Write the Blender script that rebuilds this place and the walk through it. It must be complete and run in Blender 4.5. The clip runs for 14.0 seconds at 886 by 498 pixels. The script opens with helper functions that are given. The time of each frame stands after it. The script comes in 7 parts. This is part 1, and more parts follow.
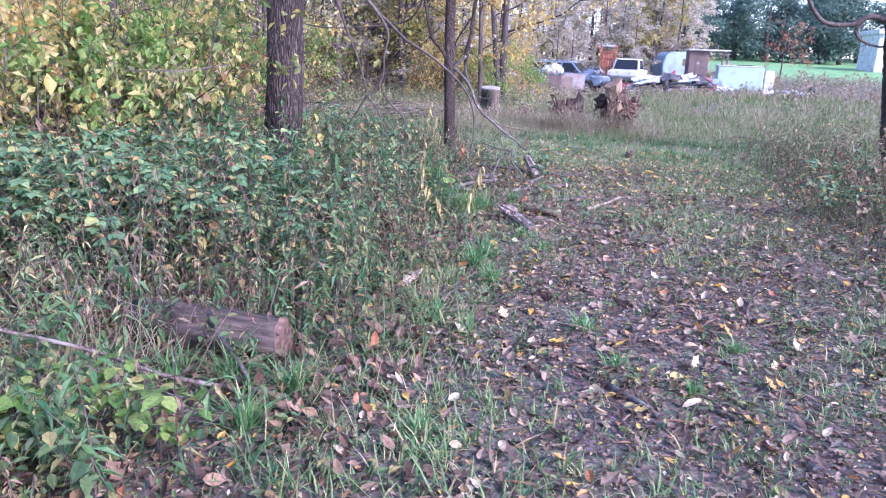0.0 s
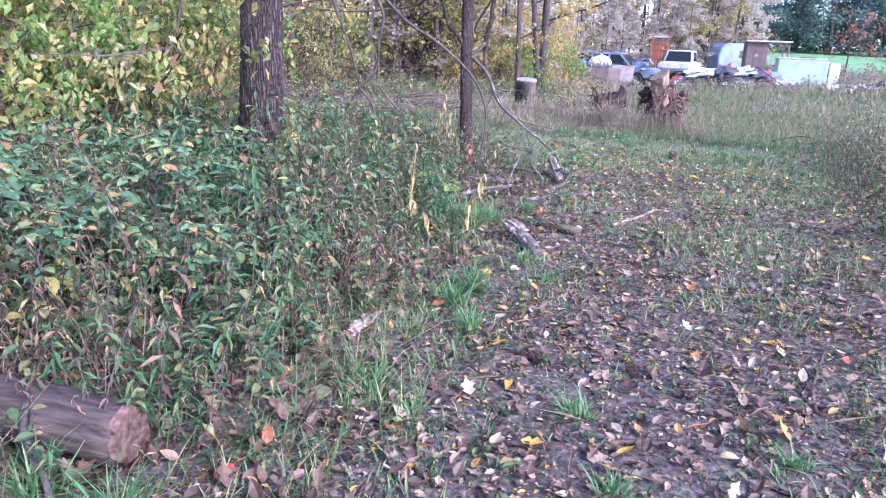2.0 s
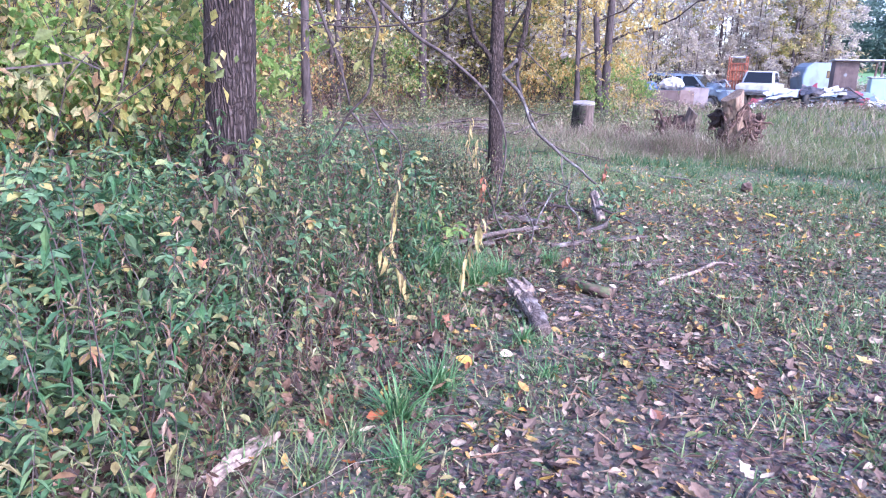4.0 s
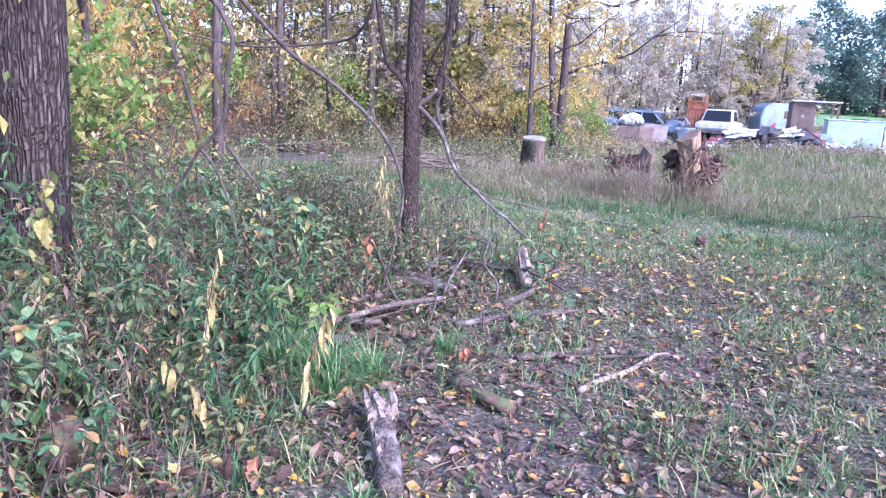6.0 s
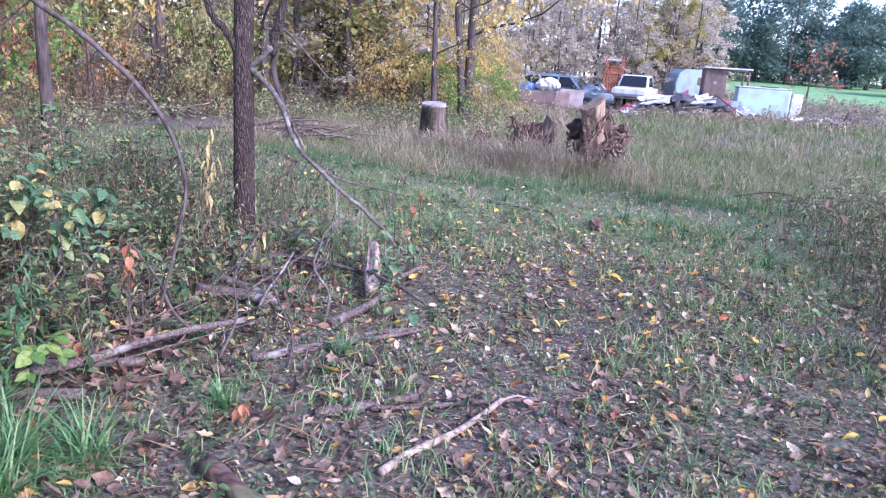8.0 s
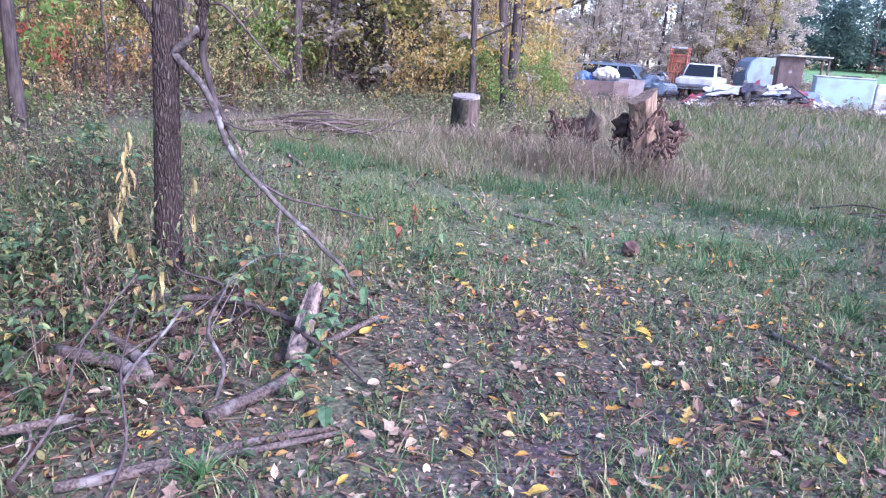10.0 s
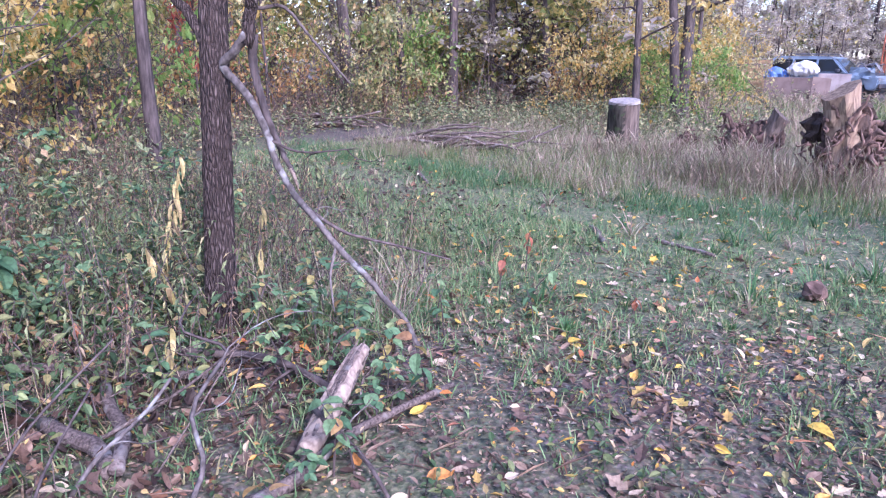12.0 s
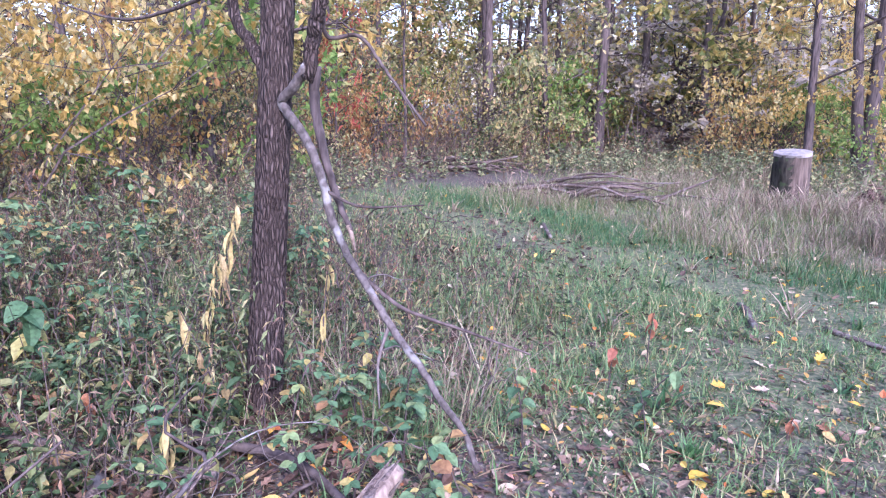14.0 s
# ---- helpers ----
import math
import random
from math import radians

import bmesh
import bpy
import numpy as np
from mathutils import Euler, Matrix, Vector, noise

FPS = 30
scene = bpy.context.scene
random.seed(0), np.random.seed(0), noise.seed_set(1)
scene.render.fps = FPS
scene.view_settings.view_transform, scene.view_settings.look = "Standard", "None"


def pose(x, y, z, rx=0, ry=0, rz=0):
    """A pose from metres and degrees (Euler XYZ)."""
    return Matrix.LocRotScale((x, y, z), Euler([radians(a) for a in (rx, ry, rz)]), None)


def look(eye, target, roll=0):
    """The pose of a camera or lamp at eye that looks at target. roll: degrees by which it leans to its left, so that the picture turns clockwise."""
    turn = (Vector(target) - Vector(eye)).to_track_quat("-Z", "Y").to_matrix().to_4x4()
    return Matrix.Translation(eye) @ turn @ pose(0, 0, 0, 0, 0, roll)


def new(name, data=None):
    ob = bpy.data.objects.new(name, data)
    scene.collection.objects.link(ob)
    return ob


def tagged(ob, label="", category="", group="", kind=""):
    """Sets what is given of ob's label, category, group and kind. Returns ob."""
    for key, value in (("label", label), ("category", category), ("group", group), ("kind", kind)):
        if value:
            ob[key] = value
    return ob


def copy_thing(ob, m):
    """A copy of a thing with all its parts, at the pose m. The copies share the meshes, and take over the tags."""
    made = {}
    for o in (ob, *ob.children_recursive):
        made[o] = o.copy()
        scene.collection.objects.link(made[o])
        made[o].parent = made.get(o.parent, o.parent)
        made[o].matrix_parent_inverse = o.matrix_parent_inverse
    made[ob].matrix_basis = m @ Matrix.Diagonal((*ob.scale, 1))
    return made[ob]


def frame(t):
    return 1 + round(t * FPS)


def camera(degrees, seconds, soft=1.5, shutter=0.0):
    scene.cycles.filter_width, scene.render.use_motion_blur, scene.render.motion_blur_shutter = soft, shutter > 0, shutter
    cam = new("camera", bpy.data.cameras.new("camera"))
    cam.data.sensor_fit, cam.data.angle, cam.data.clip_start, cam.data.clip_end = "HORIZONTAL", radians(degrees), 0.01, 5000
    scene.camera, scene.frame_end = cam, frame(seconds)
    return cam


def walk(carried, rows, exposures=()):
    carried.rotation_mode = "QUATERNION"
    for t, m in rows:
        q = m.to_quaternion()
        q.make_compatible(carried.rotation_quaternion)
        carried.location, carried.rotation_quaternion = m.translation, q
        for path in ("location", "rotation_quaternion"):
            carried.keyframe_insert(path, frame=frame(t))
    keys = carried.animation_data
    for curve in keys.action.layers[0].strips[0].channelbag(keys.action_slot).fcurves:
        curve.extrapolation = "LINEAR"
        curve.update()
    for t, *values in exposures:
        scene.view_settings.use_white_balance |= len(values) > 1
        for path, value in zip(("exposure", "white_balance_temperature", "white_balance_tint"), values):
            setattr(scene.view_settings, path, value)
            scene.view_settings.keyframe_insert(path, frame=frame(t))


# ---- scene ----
cam = camera(65.0, 14.0, soft=1.2)
PATH = [
    (0, (0.167, -1.331, 1.552), (-0.118, 0.58, 1.036), 2.3),
    (0.5, (0.22, -1.034, 1.545), (-0.02, 0.882, 1.025), 4.6),
    (1, (0.341, -0.698, 1.545), (0.037, 1.22, 1.064), 3.3),
    (1.5, (0.402, -0.396, 1.534), (-0.016, 1.487, 1.007), 2.3),
    (2, (0.433, -0.047, 1.517), (0.02, 1.833, 0.975), 2.5),
    (2.5, (0.542, 0.322, 1.485), (0.141, 2.207, 0.952), 3.0),
    (3, (0.628, 0.682, 1.467), (0.112, 2.546, 0.955), 2.2),
    (3.2, (0.626, 0.831, 1.445), (0.083, 2.684, 0.923), 2.0),
    (5.3, (0.782, 2.42, 1.491), (0.114, 4.27, 1.13), 1.7),
    (5.5, (0.79, 2.587, 1.5), (0.171, 4.455, 1.142), 2.5),
    (6, (0.826, 2.861, 1.5), (0.296, 4.748, 1.101), 3.4),
    (6.5, (0.956, 3.264, 1.557), (0.411, 5.15, 1.175), 2.9),
    (7, (1.049, 3.559, 1.561), (0.539, 5.452, 1.167), 3.0),
    (7.5, (1.119, 3.896, 1.545), (0.766, 5.815, 1.102), 4.0),
    (7.7, (1.149, 3.98, 1.551), (0.838, 5.898, 1.079), 4.3),
    (9.8, (1.437, 5.506, 1.594), (0.977, 7.382, 1.072), 4.3),
    (10, (1.475, 5.623, 1.584), (0.996, 7.492, 1.058), 4.1),
    (10.5, (1.602, 5.974, 1.58), (0.975, 7.826, 1.161), 1.8),
    (11, (1.661, 6.275, 1.541), (0.936, 8.075, 1.055), 0.8),
    (11.5, (1.651, 6.601, 1.527), (0.874, 8.382, 1.053), 1.2),
    (12, (1.6, 6.766, 1.526), (0.653, 8.449, 1.01), 0.6),
    (12.5, (1.608, 7.016, 1.555), (0.367, 8.541, 1.188), -0.0),
    (13, (1.545, 7.247, 1.532), (0.176, 8.656, 1.156), -0.9),
    (13.5, (1.427, 7.5, 1.509), (0.087, 8.936, 1.133), 0.3),
    (14, (1.412, 7.621, 1.505), (0.109, 9.083, 1.101), 1.3),
]
walk(cam, [(t, look(eye, target, roll)) for t, eye, target, roll in PATH], [(0, 1.95, 5500, 34), (3, 2.04, 5450, 33), (5.5, 2.07, 5450, 33), (7.5, 1.81, 5550, 33), (10, 1.77, 5500, 33), (11, 1.73, 5450, 33), (12.5, 1.80, 5550, 36), (14, 1.85, 5550, 36)])

# ---- world, sun, exposure ----
world = bpy.data.worlds.new("world")
scene.world = world
world.use_nodes = True
sky = world.node_tree.nodes.new("ShaderNodeTexSky")
sky.sky_type, sky.sun_disc = "NISHITA", False
sky.sun_elevation, sky.sun_rotation = radians(36), radians(124)
sky.air_density, sky.dust_density, sky.ozone_density = 1.0, 1.2, 1.0
world.node_tree.links.new(sky.outputs[0], world.node_tree.nodes["Background"].inputs[0])
world.node_tree.nodes["Background"].inputs[1].default_value = 0.15
sun_data = bpy.data.lights.new("sun", "SUN")
sun_data.energy, sun_data.angle, sun_data.color = 1.5, radians(12), (1.0, 0.95, 0.9)
sun = new("sun", sun_data)
sun.matrix_world = look((9, -6, 8), (0, 0, 0))

# ---- numeric mesh helpers ----
TAU = 2 * math.pi


def rng_of(seed):
    return np.random.default_rng(seed)


def ground_z(x, y):
    """Height of the ground: level along the track, a low bank to the left, a slow rise far off."""
    x, y = np.asarray(x, float), np.asarray(y, float)
    s = np.clip((y - 14) / 26, 0, 1)
    z = 0.2 * s * s * (3 - 2 * s) + 0.054 * np.clip(y - 44, 0, 80) * np.clip((x + 20) / 40, 0, 1)
    f = np.clip((y - 20) / 18, 0, 1) * np.clip((x - 2) / 4, 0, 1)
    z = z + 0.28 * f * f * (3 - 2 * f)
    b = np.clip((-0.9 - x) / 3.0, 0, 1)
    return z + 0.10 * b * b * (3 - 2 * b) + 0.012 * np.sin(x * 3.1 + 1.3 * np.sin(y * 1.7)) + 0.012 * np.sin(y * 2.7 + np.sin(x * 2.3))


def mesh_of(name, geos, mats, smooth=False):
    """One mesh from a list of (vertices, triangles, material number)."""
    vs, fs, ms, n = [], [], [], 0
    for v, t, m in geos:
        vs.append(v), fs.append(np.asarray(t) + n), ms.append(np.full(len(t), m))
        n += len(v)
    v, t, m = np.concatenate(vs), np.concatenate(fs), np.concatenate(ms)
    me = bpy.data.meshes.new(name)
    me.vertices.add(len(v))
    me.vertices.foreach_set("co", np.ascontiguousarray(v, dtype=np.float32).ravel())
    me.loops.add(3 * len(t))
    me.loops.foreach_set("vertex_index", np.ascontiguousarray(t, dtype=np.int32).ravel())
    me.polygons.add(len(t))
    me.polygons.foreach_set("loop_start", np.arange(0, 3 * len(t), 3, dtype=np.int32))
    me.polygons.foreach_set("material_index", m.astype(np.int32))
    me.polygons.foreach_set("use_smooth", np.full(len(t), smooth))
    for mat in mats if isinstance(mats, (list, tuple)) else [mats]:
        me.materials.append(mat)
    me.update(calc_edges=True)
    return me


def thing(name, label, category, m=None, group="", kind=""):
    ob = new(name)
    ob.empty_display_size = 0.1
    ob.matrix_basis = m or Matrix()
    return tagged(ob, label, category, group, kind)


def part(name, geos, mats, parent, label="", smooth=False):
    ob = new(name, geos if isinstance(geos, bpy.types.Mesh) else mesh_of(name, geos, mats, smooth))
    ob.parent = parent
    return tagged(ob, label)


def solo(name, geos, mats, label, category, m=None, group="", kind="", smooth=False):
    ob = new(name, geos if isinstance(geos, bpy.types.Mesh) else mesh_of(name, geos, mats, smooth))
    ob.matrix_basis = m or Matrix()
    return tagged(ob, label, category, group, kind)


def smooth_line(points, n):
    """A Catmull-Rom line through a few points, n places along it."""
    p = np.array(points, float)
    p = np.vstack([2 * p[0] - p[1], p, 2 * p[-1] - p[-2]])
    u = np.linspace(0, len(p) - 3 - 1e-6, n)
    k = u.astype(int)
    t = (u - k)[:, None]
    a, b, c, d = p[k], p[k + 1], p[k + 2], p[k + 3]
    return 0.5 * (2 * b + (c - a) * t + (2 * a - 5 * b + 4 * c - d) * t**2 + (3 * b - a - 3 * c + d) * t**3)


def tube(pts, radii, sides=6, rough=0.0, rng=None, caps=True, mat=0, flute=0):
    """A tapered tube along a line, with an uneven skin."""
    pts = np.asarray(pts, float)
    n = len(pts)
    radii = np.broadcast_to(np.asarray(radii, float), (n,))
    t = np.gradient(pts, axis=0)
    t /= np.linalg.norm(t, axis=1)[:, None] + 1e-9
    ref = np.array([1.0, 0.2, 0.1]) if abs(t[:, 2]).mean() > 0.6 else np.array([0.05, 0.1, 1.0])
    u = np.cross(t, ref)
    u /= np.linalg.norm(u, axis=1)[:, None] + 1e-9
    w = np.cross(t, u)
    ang = np.arange(sides) * TAU / sides
    r = np.repeat(radii[:, None], sides, 1)
    if flute:
        k = rng.uniform(0, TAU, 4)
        along = np.linspace(0, 1, n)[:, None]
        r = r * (1 + flute * (0.6 * np.sin(3 * ang[None] + k[0] + 2 * along) + 0.4 * np.sin(5 * ang[None] + k[1] - 3 * along) + 0.5 * np.sin(2 * ang[None] + k[2])))
    if rough:
        r = r * (1 + rough * rng.standard_normal((n, sides)))
    v = pts[:, None] + r[..., None] * (np.cos(ang)[None, :, None] * u[:, None] + np.sin(ang)[None, :, None] * w[:, None])
    i = np.arange(n - 1)[:, None] * sides
    j = np.arange(sides)[None]
    k = (j + 1) % sides
    q = np.stack([i + j, i + k, i + sides + k, i + sides + j], -1).reshape(-1, 4)
    f = np.concatenate([q[:, [0, 1, 2]], q[:, [0, 2, 3]]])
    v = v.reshape(-1, 3)
    if caps:
        v = np.vstack([v, pts[0], pts[-1]])
        a, b = n * sides, n * sides + 1
        jj, kk = np.arange(sides), (np.arange(sides) + 1) % sides
        f = np.vstack([f, np.stack([kk, jj, np.full(sides, a)], 1), np.stack([(n - 1) * sides + jj, (n - 1) * sides + kk, np.full(sides, b)], 1)])
    return v, f, mat


def box(cx, cy, cz, sx, sy, sz, bevel=0.01, mat=0, top=(1, 1), m=None):
    """A bevelled box round a centre; top narrows its upper face."""
    bm = bmesh.new()
    bmesh.ops.create_cube(bm, size=1)
    for v in bm.verts:
        k = top if v.co.z > 0 else (1, 1)
        v.co = Vector((v.co.x * sx * k[0], v.co.y * sy * k[1], v.co.z * sz))
    if bevel:
        bmesh.ops.bevel(bm, geom=bm.edges[:], offset=min(bevel, 0.45 * min(sx, sy, sz)), segments=1, affect="EDGES")
    bmesh.ops.triangulate(bm, faces=bm.faces[:])
    if m:
        bmesh.ops.transform(bm, matrix=m, verts=bm.verts[:])
    v = np.array([x.co[:] for x in bm.verts]) + [cx, cy, cz]
    f = np.array([[x.index for x in face.verts] for face in bm.faces])
    bm.free()
    return v, f, mat


def sheet(points, thick, mat=0, wave=0.0, n=8, rng=None):
    """A crumpled sheet over four corners, with thickness."""
    a, b, c, d = [np.array(p, float) for p in points]
    s, t = np.meshgrid(np.linspace(0, 1, n), np.linspace(0, 1, n), indexing="ij")
    s, t = s[..., None], t[..., None]
    p = (1 - s) * (1 - t) * a + s * (1 - t) * b + s * t * c + (1 - s) * t * d
    nrm = np.cross(b - a, d - a)
    nrm /= np.linalg.norm(nrm) + 1e-9
    if wave:
        p = p + wave * rng.standard_normal((n, n, 1)) * nrm + wave * 0.5 * rng.standard_normal((n, n, 3))
    v = np.vstack([p.reshape(-1, 3), (p - thick * nrm).reshape(-1, 3)])
    i = (np.arange(n - 1)[:, None] * n + np.arange(n - 1)[None]).ravel()
    top = np.concatenate([np.stack([i, i + n, i + n + 1], 1), np.stack([i, i + n + 1, i + 1], 1)])
    rim = np.concatenate([np.arange(n), np.arange(1, n) * n + n - 1, (n * n - 1) - np.arange(1, n), n * (n - 1) - n * np.arange(1, n)])
    r2 = rim[1:]
    r1 = rim[:-1]
    side = np.concatenate([np.stack([r1, r2 + n * n, r2], 1), np.stack([r1, r1 + n * n, r2 + n * n], 1)])
    return v, np.vstack([top, top[:, ::-1] + n * n, side[:, ::-1]]), mat


def turns(rng, n, tilt, yaw=None, lean=None):
    """n frames: a random yaw, and a tilt of the leaf's plane off the level (radians, spread)."""
    yaw = rng.uniform(0, TAU, n) if yaw is None else yaw
    a = rng.normal(0, tilt, n) if lean is None else lean
    b = rng.normal(0, tilt, n)
    cy, sy, ca, sa, cb, sb = np.cos(yaw), np.sin(yaw), np.cos(a), np.sin(a), np.cos(b), np.sin(b)
    z = np.zeros(n)
    o = np.ones(n)
    rz = np.stack([np.stack([cy, -sy, z], -1), np.stack([sy, cy, z], -1), np.stack([z, z, o], -1)], -2)
    rx = np.stack([np.stack([o, z, z], -1), np.stack([z, ca, -sa], -1), np.stack([z, sa, ca], -1)], -2)
    ry = np.stack([np.stack([cb, z, sb], -1), np.stack([z, o, z], -1), np.stack([-sb, z, cb], -1)], -2)
    return rz @ rx @ ry


def scatter(tv, tf, pos, rot, size, mat=0):
    """Copies of a small template joined into one set of arrays."""
    size = np.asarray(size, float)
    size = size[:, None, None] if size.ndim == 1 else size[:, None, :]
    v = (tv[None] * size) @ np.swapaxes(rot, 1, 2) + np.asarray(pos)[:, None]
    f = tf[None] + (np.arange(len(pos)) * len(tv))[:, None, None]
    return v.reshape(-1, 3), f.reshape(-1, 3), mat


def leaf_shape(width, fold, curl, lobes=False):
    """A leaf of length 1 along y from its stalk, folded along the midrib and curled at the tip."""
    ys = np.array([0, 0.12, 0.34, 0.6, 0.82, 1.0])
    ws = width * np.array([0.04, 0.33, 0.5, 0.44, 0.24, 0.0])
    if lobes:
        ys, ws = np.array([0, 0.25, 0.4, 0.55, 0.75, 1.0]), width * np.array([0.05, 0.5, 0.25, 0.55, 0.2, 0.0])
    zs = -curl * (ys - 0.3) ** 2
    mid = np.stack([0 * ys, ys, zs], 1)
    le = np.stack([-ws, ys, zs + fold * ws], 1)[:-1]
    ri = np.stack([ws, ys, zs + fold * ws], 1)[:-1]
    n = len(ys)
    v = np.vstack([mid, le, ri])
    f = []
    for i in range(n - 2):
        f += [[i, n + i + 1, n + i], [i, i + 1, n + i + 1], [i, 2 * n - 1 + i, 2 * n + i], [i, 2 * n + i, i + 1]]
    i = n - 2
    f += [[i, i + 1, n + i], [i, 2 * n - 1 + i, i + 1]]
    return v, np.array(f)


SMALL_LEAF = (np.array([[0, 0, 0], [0.3, 0.5, 0.09], [0, 1, -0.08], [-0.3, 0.5, 0.09]]), np.array([[0, 1, 2], [0, 2, 3]]))
SLIM_LEAF = (np.array([[0, 0, 0], [0.13, 0.4, 0.03], [0, 1, -0.25], [-0.13, 0.4, 0.03]]), np.array([[0, 1, 2], [0, 2, 3]]))
MID_LEAF = (np.array([[0, 0, 0], [0.23, 0.27, 0.07], [0.25, 0.6, 0.05], [0, 1, -0.14], [-0.25, 0.6, 0.05], [-0.23, 0.27, 0.07]]), np.array([[0, 1, 2], [0, 2, 3], [0, 3, 4], [0, 4, 5]]))
BROAD_LEAF = leaf_shape(0.62, 0.35, 0.35)
LONG_LEAF = leaf_shape(0.22, 0.4, 0.5)
DRY_LEAF = leaf_shape(0.55, 0.5, -0.5)
OAK_LEAF = leaf_shape(0.6, 0.3, -0.4, True)
BLADE = (np.array([[-0.5, 0, 0], [0.5, 0, 0], [-0.38, 0.12, 0.5], [0.38, 0.12, 0.5], [-0.15, 0.36, 0.85], [0.15, 0.36, 0.85], [0, 0.62, 1.0]]),
         np.array([[0, 1, 3], [0, 3, 2], [2, 3, 5], [2, 5, 4], [4, 5, 6]]))
PLUME = (np.array([[-0.25, 0, 0], [0.25, 0, 0], [-0.2, 0.08, 0.72], [0.2, 0.08, 0.72], [-0.9, 0.16, 0.84], [0.9, 0.16, 0.84], [0, 0.3, 1.0]]),
         np.array([[0, 1, 3], [0, 3, 2], [2, 3, 5], [2, 5, 4], [4, 5, 6]]))
THIN_BLADE = (np.array([[-0.5, 0, 0], [0.5, 0, 0], [-0.3, 0.12, 0.6], [0.3, 0.12, 0.6], [0, 0.4, 1.0]]),
              np.array([[0, 1, 3], [0, 3, 2], [2, 3, 4]]))

# ---- materials ----


def material(name):
    m = bpy.data.materials.new(name)
    m.use_nodes = True
    nt = m.node_tree
    return m, nt, nt.nodes["Principled BSDF"], nt.links.new


def ramp_of(nt, stops):
    r = nt.nodes.new("ShaderNodeValToRGB")
    e = r.color_ramp.elements
    while len(e) < len(stops):
        e.new(0.5)
    for el, (p, c) in zip(e, stops):
        el.position, el.color = p, (*c, 1)
    return r


def tex(nt, kind, scale, stretch=None, detail=4, coord="Object"):
    co = nt.nodes.new("ShaderNodeTexCoord")
    mp = nt.nodes.new("ShaderNodeMapping")
    mp.inputs["Scale"].default_value = stretch or (1, 1, 1)
    t = nt.nodes.new("ShaderNodeTex" + kind)
    t.inputs["Scale"].default_value = scale
    if kind == "Noise":
        t.inputs["Detail"].default_value = detail
    nt.links.new(co.outputs[coord], mp.inputs[0])
    nt.links.new(mp.outputs[0], t.inputs["Vector"])
    return t


def leafy(name, stops, rough=0.55, through_light=0.35):
    """Leaves, blades and petals: colour by piece, and light that shines through."""
    m, nt, b, link = material(name)
    geo, info = nt.nodes.new("ShaderNodeNewGeometry"), nt.nodes.new("ShaderNodeObjectInfo")
    add, wrap = nt.nodes.new("ShaderNodeMath"), nt.nodes.new("ShaderNodeMath")
    add.operation, wrap.operation = "ADD", "FRACT"
    link(geo.outputs["Random Per Island"], add.inputs[0]), link(info.outputs["Random"], add.inputs[1]), link(add.outputs[0], wrap.inputs[0])
    r = ramp_of(nt, stops)
    r.color_ramp.interpolation = "LINEAR"
    link(wrap.outputs[0], r.inputs[0])
    n = tex(nt, "Noise", 60, detail=3)
    mul = nt.nodes.new("ShaderNodeMixRGB")
    mul.blend_type, mul.inputs[0].default_value = "MULTIPLY", 0.6
    spot = ramp_of(nt, [(0.3, (0.45, 0.4, 0.4)), (0.6, (1.1, 1.1, 1.1))])
    link(n.outputs[0], spot.inputs[0]), link(r.outputs[0], mul.inputs[1]), link(spot.outputs[0], mul.inputs[2])
    link(mul.outputs[0], b.inputs["Base Color"])
    b.inputs["Roughness"].default_value = rough
    b.inputs["Specular IOR Level"].default_value = 0.35
    tr, mix = nt.nodes.new("ShaderNodeBsdfTranslucent"), nt.nodes.new("ShaderNodeMixShader")
    mix.inputs[0].default_value = through_light
    link(mul.outputs[0], tr.inputs[0]), link(b.outputs[0], mix.inputs[1]), link(tr.outputs[0], mix.inputs[2])
    link(mix.outputs[0], nt.nodes["Material Output"].inputs[0])
    return m


def woody(name, dark, light, scale=14.0, stretch=(1, 1, 0.12), depth=0.012, moss=None, rough=0.9):
    """Bark or bare wood: streaks along the grain, blotches and relief."""
    m, nt, b, link = material(name)
    n1 = tex(nt, "Noise", scale, stretch, 6)
    n2 = tex(nt, "Noise", 2.3, (1, 1, 0.5), 3)
    r = ramp_of(nt, [(0.32, dark), (0.5, tuple(0.5 * (a + c) for a, c in zip(dark, light))), (0.68, light)])
    link(n1.outputs[0], r.inputs[0])
    mul = nt.nodes.new("ShaderNodeMixRGB")
    mul.blend_type, mul.inputs[0].default_value = "MULTIPLY", 0.7
    blot = ramp_of(nt, [(0.35, (0.6, 0.6, 0.6)), (0.65, (1.2, 1.18, 1.15))])
    link(n2.outputs[0], blot.inputs[0]), link(r.outputs[0], mul.inputs[1]), link(blot.outputs[0], mul.inputs[2])
    out = mul.outputs[0]
    if moss:
        n3 = tex(nt, "Noise", 9, None, 5)
        mk = ramp_of(nt, [(0.55, (0, 0, 0)), (0.66, (1, 1, 1))])
        mm = nt.nodes.new("ShaderNodeMixRGB")
        mm.inputs[2].default_value = (*moss, 1)
        link(n3.outputs[0], mk.inputs[0]), link(mk.outputs[0], mm.inputs[0]), link(out, mm.inputs[1])
        out = mm.outputs[0]
    link(out, b.inputs["Base Color"])
    b.inputs["Roughness"].default_value = rough
    b.inputs["Specular IOR Level"].default_value = 0.25
    bump = nt.nodes.new("ShaderNodeBump")
    bump.inputs["Distance"].default_value = depth
    bump.inputs["Strength"].default_value = 0.9
    link(n1.outputs[0], bump.inputs["Height"]), link(bump.outputs[0], b.inputs["Normal"])
    return m


